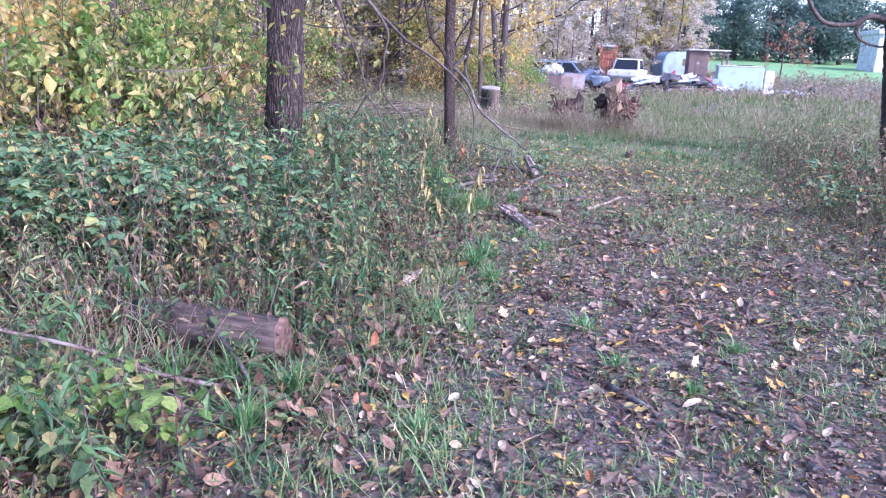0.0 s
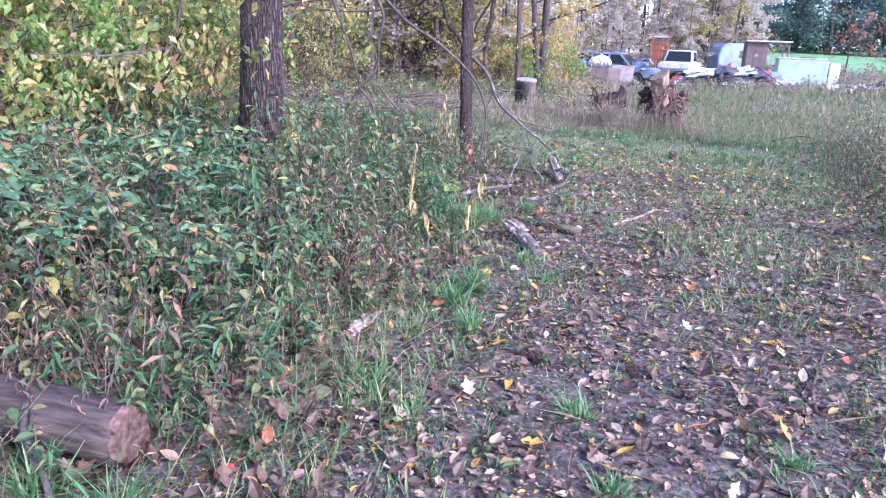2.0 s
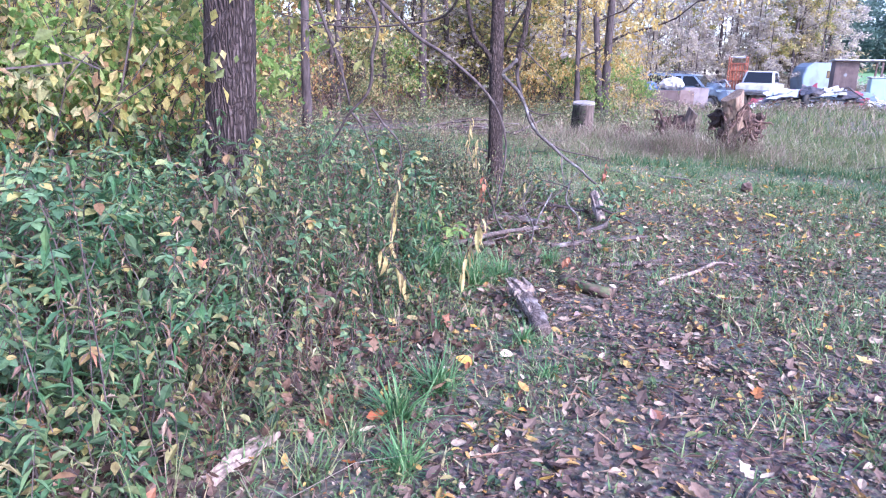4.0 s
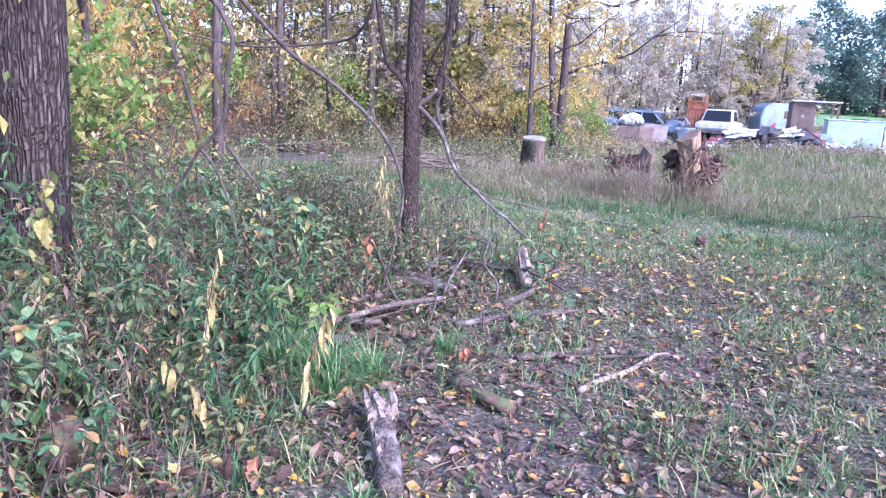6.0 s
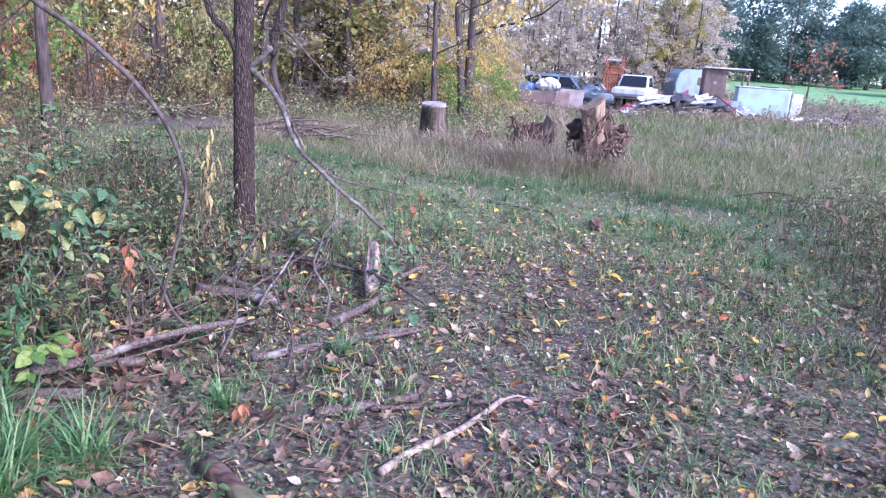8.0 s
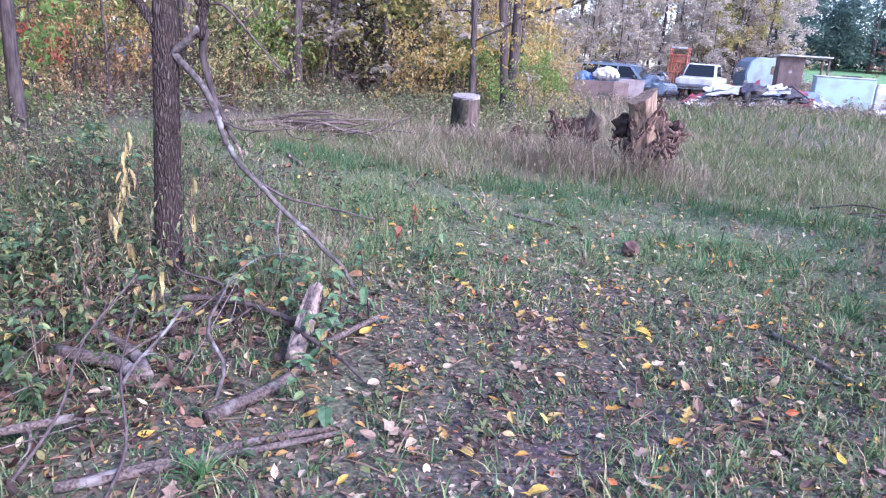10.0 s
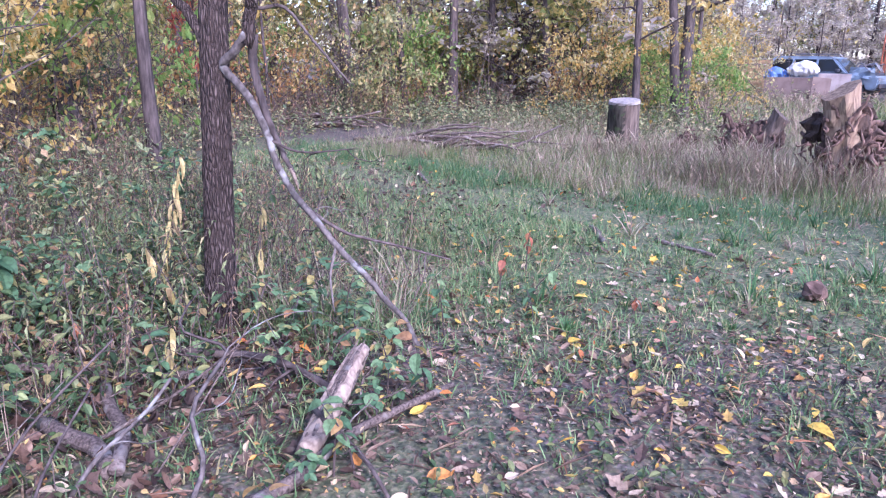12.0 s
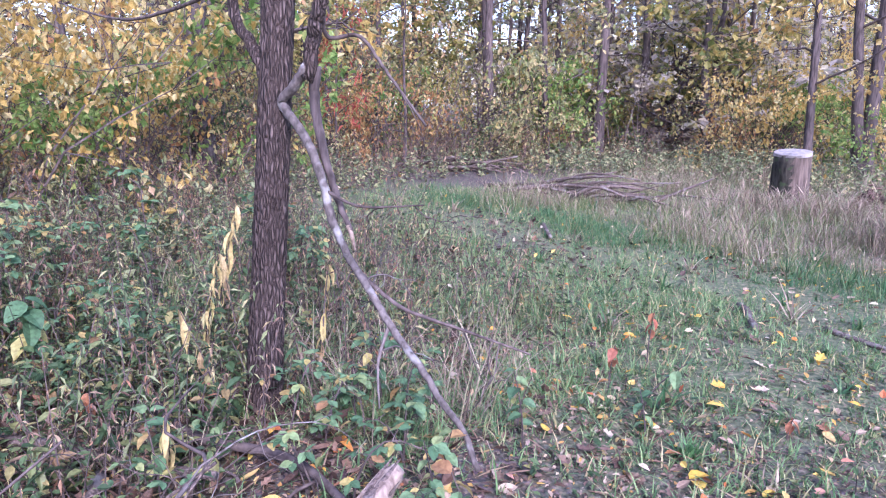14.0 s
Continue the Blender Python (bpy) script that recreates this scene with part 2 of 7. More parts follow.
def furrowed(name, dark, light, cell=34.0, tall=0.2, depth=0.02):
    """Old bark: plates between deep furrows, longer than wide."""
    m, nt, b, link = material(name)
    co, mp = nt.nodes.new("ShaderNodeTexCoord"), nt.nodes.new("ShaderNodeMapping")
    mp.inputs["Scale"].default_value = (1, 1, tall)
    bend = tex(nt, "Noise", 7, (1, 1, 0.5), 3)
    push = nt.nodes.new("ShaderNodeMixRGB")
    push.blend_type, push.inputs[0].default_value = "ADD", 0.035
    vor = nt.nodes.new("ShaderNodeTexVoronoi")
    vor.feature = "DISTANCE_TO_EDGE"
    vor.inputs["Scale"].default_value = cell
    link(co.outputs["Object"], mp.inputs[0]), link(mp.outputs[0], push.inputs[1]), link(bend.outputs["Color"], push.inputs[2]), link(push.outputs[0], vor.inputs["Vector"])
    n1, n2 = tex(nt, "Noise", 45, (1, 1, 0.35), 5), tex(nt, "Noise", 2.0, None, 3)
    r = ramp_of(nt, [(0.0, dark), (0.1, tuple(1.8 * c for c in dark)), (0.45, light)])
    link(vor.outputs["Distance"], r.inputs[0])
    out = r.outputs[0]
    for n, lo, hi in ((n1, 0.65, 1.2), (n2, 0.75, 1.15)):
        k, mul = ramp_of(nt, [(0.3, (lo, lo, lo)), (0.7, (hi, hi, hi))]), nt.nodes.new("ShaderNodeMixRGB")
        mul.blend_type, mul.inputs[0].default_value = "MULTIPLY", 1.0
        link(n.outputs[0], k.inputs[0]), link(out, mul.inputs[1]), link(k.outputs[0], mul.inputs[2])
        out = mul.outputs[0]
    link(out, b.inputs["Base Color"])
    b.inputs["Roughness"].default_value, b.inputs["Specular IOR Level"].default_value = 0.9, 0.2
    lift = ramp_of(nt, [(0.0, (0, 0, 0)), (0.3, (1, 1, 1))])
    bump = nt.nodes.new("ShaderNodeBump")
    bump.inputs["Distance"].default_value = depth
    link(vor.outputs["Distance"], lift.inputs[0]), link(lift.outputs[0], bump.inputs["Height"]), link(bump.outputs[0], b.inputs["Normal"])
    return m


def worn(name, base, dirt, rough=0.5, metal=0.0, scale=3.0, amount=(0.45, 0.7), fine=40.0):
    """Paint, plastic, metal or cloth with grime at two scales."""
    m, nt, b, link = material(name)
    n1, n2 = tex(nt, "Noise", scale, None, 6), tex(nt, "Noise", fine, None, 3)
    mk = ramp_of(nt, [(amount[0], (0, 0, 0)), (amount[1], (1, 1, 1))])
    mm = nt.nodes.new("ShaderNodeMixRGB")
    mm.inputs[1].default_value, mm.inputs[2].default_value = (*base, 1), (*dirt, 1)
    link(n1.outputs[0], mk.inputs[0]), link(mk.outputs[0], mm.inputs[0])
    link(mm.outputs[0], b.inputs["Base Color"])
    b.inputs["Roughness"].default_value, b.inputs["Metallic"].default_value = rough, metal
    bump = nt.nodes.new("ShaderNodeBump")
    bump.inputs["Distance"].default_value, bump.inputs["Strength"].default_value = 0.003, 0.5
    link(n2.outputs[0], bump.inputs["Height"]), link(bump.outputs[0], b.inputs["Normal"])
    return m


LITTER = leafy("leaf_litter", [(0.0, (0.055, 0.034, 0.028)), (0.25, (0.126, 0.080, 0.064)), (0.5, (0.214, 0.141, 0.106)), (0.66, (0.293, 0.205, 0.148)), (0.8, (0.411, 0.312, 0.226)), (0.87, (0.522, 0.433, 0.332)), (0.92, (0.443, 0.258, 0.085)), (0.97, (0.490, 0.350, 0.099)), (1.0, (0.348, 0.137, 0.064))], 0.55, 0.15)
# darker copy of the litter: shade under the weeds put into the leaf colour
SHADED_LITTER = leafy("shade_dark_litter", [(0.0, (0.031, 0.018, 0.015)), (0.4, (0.067, 0.043, 0.034)), (0.75, (0.117, 0.076, 0.058)), (0.93, (0.184, 0.128, 0.092)), (1.0, (0.269, 0.122, 0.061))], 0.5, 0.1)
DAMP_BROWN = leafy("curled_brown_leaf", [(0.0, (0.05, 0.03, 0.025)), (0.4, (0.12, 0.07, 0.052)), (0.7, (0.21, 0.13, 0.095)), (0.9, (0.34, 0.22, 0.15)), (1.0, (0.36, 0.14, 0.07))], 0.55, 0.12)
FRESH = leafy("fresh_fallen_leaf", [(0.0, (0.66, 0.56, 0.42)), (0.35, (0.60, 0.44, 0.26)), (0.6, (0.70, 0.50, 0.10)), (0.8, (0.60, 0.30, 0.06)), (0.9, (0.52, 0.16, 0.07)), (1.0, (0.40, 0.30, 0.26))], 0.5, 0.2)
SPRIG = leafy("fresh_grass_blade", [(0.0, (0.07, 0.19, 0.075)), (0.5, (0.125, 0.29, 0.11)), (0.85, (0.22, 0.38, 0.155)), (1.0, (0.42, 0.40, 0.22))], 0.45, 0.35)
GRASS = leafy("grass_blade", [(0.0, (0.085, 0.145, 0.06)), (0.4, (0.145, 0.22, 0.085)), (0.8, (0.255, 0.31, 0.125)), (1.0, (0.48, 0.39, 0.22))], 0.5, 0.35)
RANK = leafy("rank_grass_blade", [(0.0, (0.049, 0.137, 0.062)), (0.5, (0.089, 0.204, 0.083)), (0.9, (0.159, 0.256, 0.104)), (1.0, (0.397, 0.324, 0.166))], 0.5, 0.3)
TURF = leafy("turf_blade", [(0.0, (0.095, 0.195, 0.082)), (0.4, (0.165, 0.30, 0.125)), (0.74, (0.28, 0.39, 0.17)), (0.9, (0.44, 0.41, 0.22)), (1.0, (0.60, 0.46, 0.28))], 0.5, 0.35)
STRAW = leafy("dry_grass_blade", [(0.0, (0.201, 0.147, 0.118)), (0.3, (0.354, 0.271, 0.212)), (0.55, (0.496, 0.395, 0.307)), (0.72, (0.307, 0.295, 0.165)), (0.9, (0.189, 0.260, 0.118)), (1.0, (0.637, 0.543, 0.425))], 0.7, 0.3)
WEED = leafy("weed_leaf", [(0.0, (0.036, 0.070, 0.034)), (0.3, (0.072, 0.132, 0.056)), (0.6, (0.128, 0.196, 0.081)), (0.82, (0.230, 0.255, 0.102)), (0.93, (0.357, 0.306, 0.128)), (1.0, (0.281, 0.162, 0.085))], 0.5, 0.35)
PALEWEED = leafy("pale_weed_leaf", [(0.0, (0.108, 0.150, 0.084)), (0.4, (0.204, 0.270, 0.132)), (0.75, (0.348, 0.384, 0.198)), (0.92, (0.528, 0.468, 0.252)), (1.0, (0.504, 0.336, 0.204))], 0.55, 0.35)
BLUEGREEN = leafy("bramble_leaf", [(0.0, (0.075, 0.16, 0.08)), (0.4, (0.13, 0.25, 0.125)), (0.65, (0.20, 0.33, 0.16)), (0.8, (0.31, 0.40, 0.17)), (0.9, (0.52, 0.44, 0.16)), (1.0, (0.40, 0.22, 0.11))], 0.5, 0.35)
DRYWEED = leafy("withered_leaf", [(0.0, (0.13, 0.082, 0.062)), (0.5, (0.25, 0.165, 0.125)), (0.8, (0.37, 0.28, 0.19)), (1.0, (0.36, 0.17, 0.10))], 0.7, 0.2)
PALEYELLOW = leafy("drooping_yellow_leaf", [(0.0, (0.58, 0.47, 0.22)), (0.5, (0.62, 0.50, 0.22)), (0.8, (0.46, 0.40, 0.16)), (1.0, (0.42, 0.30, 0.17))], 0.5, 0.3)
ORANGE = leafy("orange_leaf", [(0.0, (0.42, 0.15, 0.09)), (0.6, (0.50, 0.24, 0.13)), (1.0, (0.36, 0.13, 0.09))], 0.5, 0.35)
DULLRED = leafy("dull_red_leaf", [(0.0, (0.34, 0.12, 0.09)), (0.6, (0.44, 0.20, 0.13)), (1.0, (0.46, 0.30, 0.16))], 0.6, 0.35)
RED = leafy("red_leaf", [(0.0, (0.425, 0.084, 0.070)), (0.6, (0.493, 0.156, 0.098)), (1.0, (0.425, 0.300, 0.112))], 0.5, 0.4)
GOLD = leafy("golden_crown_leaf", [(0.0, (0.516, 0.349, 0.107)), (0.5, (0.701, 0.514, 0.166)), (0.85, (0.756, 0.639, 0.333)), (1.0, (0.461, 0.446, 0.214))], 0.5, 0.5)
LIME = leafy("yellow_green_crown_leaf", [(0.0, (0.123, 0.164, 0.057)), (0.25, (0.246, 0.295, 0.098)), (0.5, (0.459, 0.426, 0.139)), (0.75, (0.590, 0.492, 0.164)), (0.92, (0.640, 0.541, 0.246)), (1.0, (0.459, 0.279, 0.148))], 0.5, 0.5)
OLIVE = leafy("olive_crown_leaf", [(0.0, (0.160, 0.188, 0.090)), (0.35, (0.320, 0.352, 0.157)), (0.65, (0.517, 0.489, 0.235)), (0.88, (0.641, 0.526, 0.269)), (1.0, (0.567, 0.352, 0.190))], 0.6, 0.45)
RUST = leafy("russet_crown_leaf", [(0.0, (0.30, 0.21, 0.16)), (0.4, (0.46, 0.33, 0.24)), (0.8, (0.58, 0.44, 0.28)), (1.0, (0.60, 0.30, 0.18))], 0.6, 0.4)
GREENCROWN = leafy("bright_green_crown_leaf", [(0.0, (0.111, 0.230, 0.060)), (0.5, (0.246, 0.391, 0.102)), (0.9, (0.391, 0.476, 0.153)), (1.0, (0.510, 0.425, 0.170))], 0.5, 0.5)
AMBER = leafy("amber_crown_leaf", [(0.0, (0.376, 0.180, 0.079)), (0.5, (0.513, 0.312, 0.129)), (0.85, (0.581, 0.454, 0.198)), (1.0, (0.342, 0.321, 0.139))], 0.5, 0.45)
DEEP = leafy("dull_brown_crown_leaf", [(0.0, (0.200, 0.167, 0.116)), (0.4, (0.421, 0.353, 0.215)), (0.75, (0.682, 0.569, 0.297)), (1.0, (0.800, 0.745, 0.330))], 0.65, 0.4)
# pale grey crowns: the haze over far trees is put into the leaf colour
GREY = leafy("haze_grey_crown_leaf", [(0.0, (0.448, 0.403, 0.370)), (0.5, (0.627, 0.571, 0.515)), (0.8, (0.717, 0.650, 0.470)), (1.0, (0.560, 0.560, 0.403))], 0.7, 0.5)
# green lifted towards blue: distance haze painted into the leaves
NEEDLE = leafy("hazed_far_tree_leaf", [(0.0, (0.09, 0.155, 0.14)), (0.6, (0.15, 0.235, 0.20)), (1.0, (0.23, 0.31, 0.25))], 0.95, 0.4)
BARK = furrowed("furrowed_bark", (0.045, 0.034, 0.033), (0.15, 0.119, 0.113), 40, 0.1, 0.024)
BARK_SLIM = furrowed("slim_tree_bark", (0.042, 0.031, 0.029), (0.15, 0.116, 0.108), 62, 0.2, 0.014)
BARK_THIN = woody("dark_trunk_bark", (0.04, 0.032, 0.033), (0.155, 0.125, 0.125), 30, (1, 1, 0.16), 0.012)
TWIG = woody("twig_bark", (0.05, 0.038, 0.038), (0.15, 0.12, 0.115), 30, (1, 1, 0.4), 0.003)
LICHEN = woody("lichened_dead_limb", (0.06, 0.052, 0.05), (0.18, 0.155, 0.152), 40, (1, 1, 0.6), 0.005, (0.27, 0.265, 0.26))
DEADWOOD = woody("dead_branch_wood", (0.05, 0.038, 0.035), (0.225, 0.175, 0.16), 75, (1, 1, 1), 0.008, (0.25, 0.225, 0.21))
PALEWOOD = woody("bare_split_wood", (0.16, 0.115, 0.095), (0.50, 0.40, 0.33), 34, (1, 1, 0.08), 0.006)
CUTWOOD = woody("weathered_cut_wood", (0.15, 0.10, 0.08), (0.42, 0.31, 0.22), 22, (1, 1, 0.1), 0.006)
MOSSBARK = woody("dark_mossy_bark", (0.028, 0.026, 0.022), (0.10, 0.09, 0.075), 24, (1, 1, 0.2), 0.015, (0.06, 0.085, 0.04))
GREYWOOD = woody("greyed_bare_trunk_wood", (0.06, 0.047, 0.042), (0.20, 0.155, 0.135), 26, (1, 1, 0.1), 0.012)
STUMPTOP = woody("grey_sawn_end_grain", (0.22, 0.20, 0.20), (0.42, 0.385, 0.38), 18, (1, 1, 1), 0.003)
ROTWOOD = woody("rotting_log_wood", (0.05, 0.03, 0.026), (0.22, 0.14, 0.115), 30, (0.3, 1, 1), 0.015, (0.12, 0.14, 0.07))
ROOT = woody("muddy_root_wood", (0.07, 0.045, 0.04), (0.24, 0.155, 0.13), 16, (1, 1, 1), 0.012)
LOGBARK = woody("fallen_log_bark", (0.03, 0.023, 0.022), (0.135, 0.105, 0.098), 34, (0.13, 1, 1), 0.02)
SOIL = woody("clinging_soil", (0.035, 0.024, 0.022), (0.12, 0.08, 0.065), 12, (1, 1, 1), 0.02)


def ground_material():
    m, nt, b, link = material("leafy_soil")
    big, fine, cell = tex(nt, "Noise", 0.9, None, 5), tex(nt, "Noise", 34, None, 7), tex(nt, "Voronoi", 48)
    soil = ramp_of(nt, [(0.3, (0.034, 0.024, 0.019)), (0.5, (0.086, 0.062, 0.049)), (0.72, (0.2, 0.15, 0.118))])
    link(fine.outputs[0], soil.inputs[0])
    chips = nt.nodes.new("ShaderNodeMixRGB")
    chips.blend_type, chips.inputs[0].default_value = "OVERLAY", 0.4
    link(soil.outputs[0], chips.inputs[1]), link(cell.outputs["Color"], chips.inputs[2])
    bw = nt.nodes.new("ShaderNodeHueSaturation")
    bw.inputs["Saturation"].default_value = 0.7
    link(chips.outputs[0], bw.inputs["Color"])
    green = ramp_of(nt, [(0.3, (0.05, 0.065, 0.036)), (0.5, (0.11, 0.135, 0.068)), (0.72, (0.27, 0.225, 0.145))])
    link(fine.outputs[0], green.inputs[0])
    at = nt.nodes.new("ShaderNodeAttribute")
    at.attribute_name = "turf"
    add = nt.nodes.new("ShaderNodeMath")
    add.operation = "MULTIPLY_ADD"
    add.inputs[1].default_value, add.inputs[2].default_value = 0.9, -0.45
    link(big.outputs[0], add.inputs[0])
    s2 = nt.nodes.new("ShaderNodeMath")
    s2.use_clamp = True
    link(add.outputs[0], s2.inputs[0]), link(at.outputs["Fac"], s2.inputs[1])
    mix = nt.nodes.new("ShaderNodeMixRGB")
    link(s2.outputs[0], mix.inputs[0]), link(bw.outputs[0], mix.inputs[1]), link(green.outputs[0], mix.inputs[2])
    lawn, mown = nt.nodes.new("ShaderNodeAttribute"), nt.nodes.new("ShaderNodeMixRGB")
    lawn.attribute_name = "lawn"
    sward = ramp_of(nt, [(0.3, (0.10, 0.23, 0.09)), (0.7, (0.19, 0.36, 0.14))])
    link(big.outputs[0], sward.inputs[0])
    link(lawn.outputs["Fac"], mown.inputs[0]), link(mix.outputs[0], mown.inputs[1]), link(sward.outputs[0], mown.inputs[2])
    link(mown.outputs[0], b.inputs["Base Color"])
    b.inputs["Roughness"].default_value = 0.95
    bump = nt.nodes.new("ShaderNodeBump")
    bump.inputs["Distance"].default_value = 0.02
    link(fine.outputs[0], bump.inputs["Height"]), link(bump.outputs[0], b.inputs["Normal"])
    return m


# ---- ground ----


def step(v, a, b):
    t = np.clip((v - a) / (b - a), 0, 1)
    return t * t * (3 - 2 * t)


def turf_zone(x, y):
    """Mown grass of the clearing and the far field; 0 on the leafy track and in the woods."""
    edge = 14.6 + 0.25 * np.clip(-x - 1, 0, 8)
    a = step(y, 10.0, 12.0) * (1 - step(y, edge + 0.6, edge + 1.8)) * step(x, -8.5, -5.5) * (1 - step(-x - 0.35 * (y - 9), -1.2 + 0.6, 1.2 + 0.6) * (1 - step(y, 13.2, 14.2)))
    far = 0.4 * step(y, 46, 52) * step(x, -4, 4)
    mid = 0.45 * step(y, 14, 16) * step(x, -6, -3) * (1 - step(y, 34, 40))
    return np.clip(a + far + mid, 0, 1)


def track_green(x, y):
    """Thin moss and seedlings on the track, in patches, thickening towards the clearing."""
    return np.clip(0.12 + 0.22 * step(y, 3, 9) - 0.15 * np.exp(-(((x - 0.25 - 0.1 * y) / 0.8) ** 2)) * (1 - step(y, 10.5, 13)) + 0.3 * np.sin(2.1 * x + 1.3 * np.sin(1.7 * y)) * np.sin(1.6 * y + 0.9 * np.sin(2.4 * x)), 0, 0.6) * (y > -3) * (y < 14) * (np.abs(x) < 8)


def tall_zone(x, y):
    """Tall dry grass beyond the clearing, parted by the beaten trail."""
    edge = 14.6 + 0.22 * np.clip(-x - 1, 0, 8) + 0.35 * np.sin(x * 1.7) + 0.25 * np.sin(x * 5.3 + y)
    trail = np.exp(-(((x - 1.25 - 0.06 * (y - 15)) / 0.25) ** 2)) * (y < 17)
    return step(y, edge, edge + 0.7) * (1 - step(y, 34, 40)) * step(x, -6.5, -4.5) * (1 - 0.95 * trail)


def weed_zone(x, y):
    """Undergrowth on the bank beside the track, and at its other side."""
    left = -0.62 - 0.12 * np.sin(y * 1.3) - 0.3 * (1 - step(y, 1.5, 3.5))
    a = step(-x, -left - 0.1, -left + 0.8) * (1 - step(y, 11.2 + 0.1 * np.clip(-x - 2, 0, 9), 12.8 + 0.25 * np.clip(-x - 2, 0, 9)))
    right = step(x, 2.5 + 0.12 * (y - 5) , 3.6 + 0.12 * (y - 5)) * (1 - step(y, 13.5, 15))
    patch = 0.55 + 0.45 * np.sin(x * 1.9 + 1.1 * np.sin(y * 1.3)) * np.sin(y * 1.6 + x)
    heap = 1 - 0.85 * np.exp(-(((x + 0.75) / 1.0) ** 2) - ((y - 7.5) / 1.2) ** 2)
    clear = 1 - 0.9 * np.exp(-(((x + 1.4) / 0.55) ** 4) - ((y - 1.45) / 0.6) ** 4)
    return np.clip(a * patch * heap * clear + right * patch, 0, 1)


def patch_of(k):
    """The undergrowth's zone broken into stands of one kind of plant."""
    return lambda x, y: weed_zone(x, y) * np.clip(0.45 + 1.0 * np.sin(1.7 * x + 2.1 * k + 0.8 * np.sin(1.9 * y)) * np.sin(1.4 * y + 3.7 * k + 0.7 * np.sin(2.3 * x)), 0.05, 1)


def sample(rng, n, x0, x1, y0, y1, zone):
    x, y = rng.uniform(x0, x1, n), rng.uniform(y0, y1, n)
    keep = rng.uniform(0, 1, n) < zone(x, y)
    x, y = x[keep], y[keep]
    return np.stack([x, y, ground_z(x, y)], 1)


def build_ground():
    near = np.arange(-9, 9.01, 0.14)
    xs = np.concatenate([-np.geomspace(3000, 9.5, 40), near, np.geomspace(9.5, 3000, 40)])
    ys = np.concatenate([-np.geomspace(3000, 3.2, 30), np.arange(-3, 22, 0.14), np.geomspace(22.2, 3000, 60)])
    gx, gy = np.meshgrid(xs, ys, indexing="ij")
    rng = rng_of(1)
    gz = ground_z(gx, gy) + 0.005 * rng.standard_normal(gx.shape) * (np.abs(gx) < 9) * (gy < 20) * (gy > -3)
    v = np.stack([gx, gy, gz], -1).reshape(-1, 3)
    ny = len(ys)
    i = (np.arange(len(xs) - 1)[:, None] * ny + np.arange(ny - 1)[None]).ravel()
    f = np.concatenate([np.stack([i, i + ny, i + ny + 1], 1), np.stack([i, i + ny + 1, i + 1], 1)])
    ob = solo("ground", [(v, f, 0)], ground_material(), "leaf-strewn bare soil track turning to grass", "ground", kind="structure", smooth=True)
    at = ob.data.attributes.new("turf", "FLOAT", "POINT")
    at.data.foreach_set("value", np.clip(turf_zone(v[:, 0], v[:, 1]) + track_green(v[:, 0], v[:, 1]), 0, 1).astype(np.float32))
    lawn = ob.data.attributes.new("lawn", "FLOAT", "POINT")
    lawn.data.foreach_set("value", (step(v[:, 1], 58, 64) * step(v[:, 0], 4, 9)).astype(np.float32))


build_ground()

# ---- trees ----


def limb_lines(rng, start, way, length, radius, depth, bend=0.25, droop=0.0, kids=4, out=None, level=1):
    """Lines of a limb and its side twigs: (points, radii, level)."""
    out = [] if out is None else out
    n = max(4, int(5 + 3 * depth))
    pts, p, d = [np.array(start, float)], np.array(start, float), np.array(way, float)
    for _ in range(n):
        d = d + rng.normal(0, bend, 3) / math.sqrt(n) * 1.6 + np.array([0, 0, -droop / n])
        d /= np.linalg.norm(d)
        p = p + d * length / n
        pts.append(p)
    pts = np.array(pts)
    out.append((pts, radius * np.linspace(1, 0.25, len(pts)), level))
    if depth > 0:
        for k in range(kids):
            u = rng.uniform(0.3, 0.98)
            i = int(u * n)
            axis = pts[min(i + 1, n)] - pts[i]
            axis /= np.linalg.norm(axis) + 1e-9
            side = rng.normal(0, 1, 3)
            side -= axis * (side @ axis)
            side /= np.linalg.norm(side)
            w = axis * 0.65 + side * 0.75
            limb_lines(rng, pts[i], w / np.linalg.norm(w), length * rng.uniform(0.35, 0.6), radius * 0.5, depth - 1, bend * 1.15, droop, kids, out, level + 1)
    return out


def crown_leaves(rng, lines, per_metre, size, spread, template, lowest=2, tilt=0.8, mat=0):
    """Leaves hung along the thin lines."""
    pos = []
    full = 1.0
    for pts, _, level in lines:
        if level < lowest:
            continue
        if level == lowest:
            full = rng.choice([0.25, 0.85, 1.9])
        length = np.linalg.norm(np.diff(pts, axis=0), axis=1).sum()
        n = rng.poisson(length * per_metre * full)
        if n:
            u = rng.uniform(0.15, 1, n) * (len(pts) - 1)
            i = np.minimum(u.astype(int), len(pts) - 2)
            pos.append(pts[i] + (pts[i + 1] - pts[i]) * (u - i)[:, None] + rng.normal(0, spread, (n, 3)))
    pos = np.concatenate(pos) if pos else np.zeros((1, 3))
    n = len(pos)
    return scatter(*template, pos, turns(rng, n, tilt, lean=rng.normal(-0.7, 0.5, n)), size * rng.uniform(0.6, 1.3, n), mat)


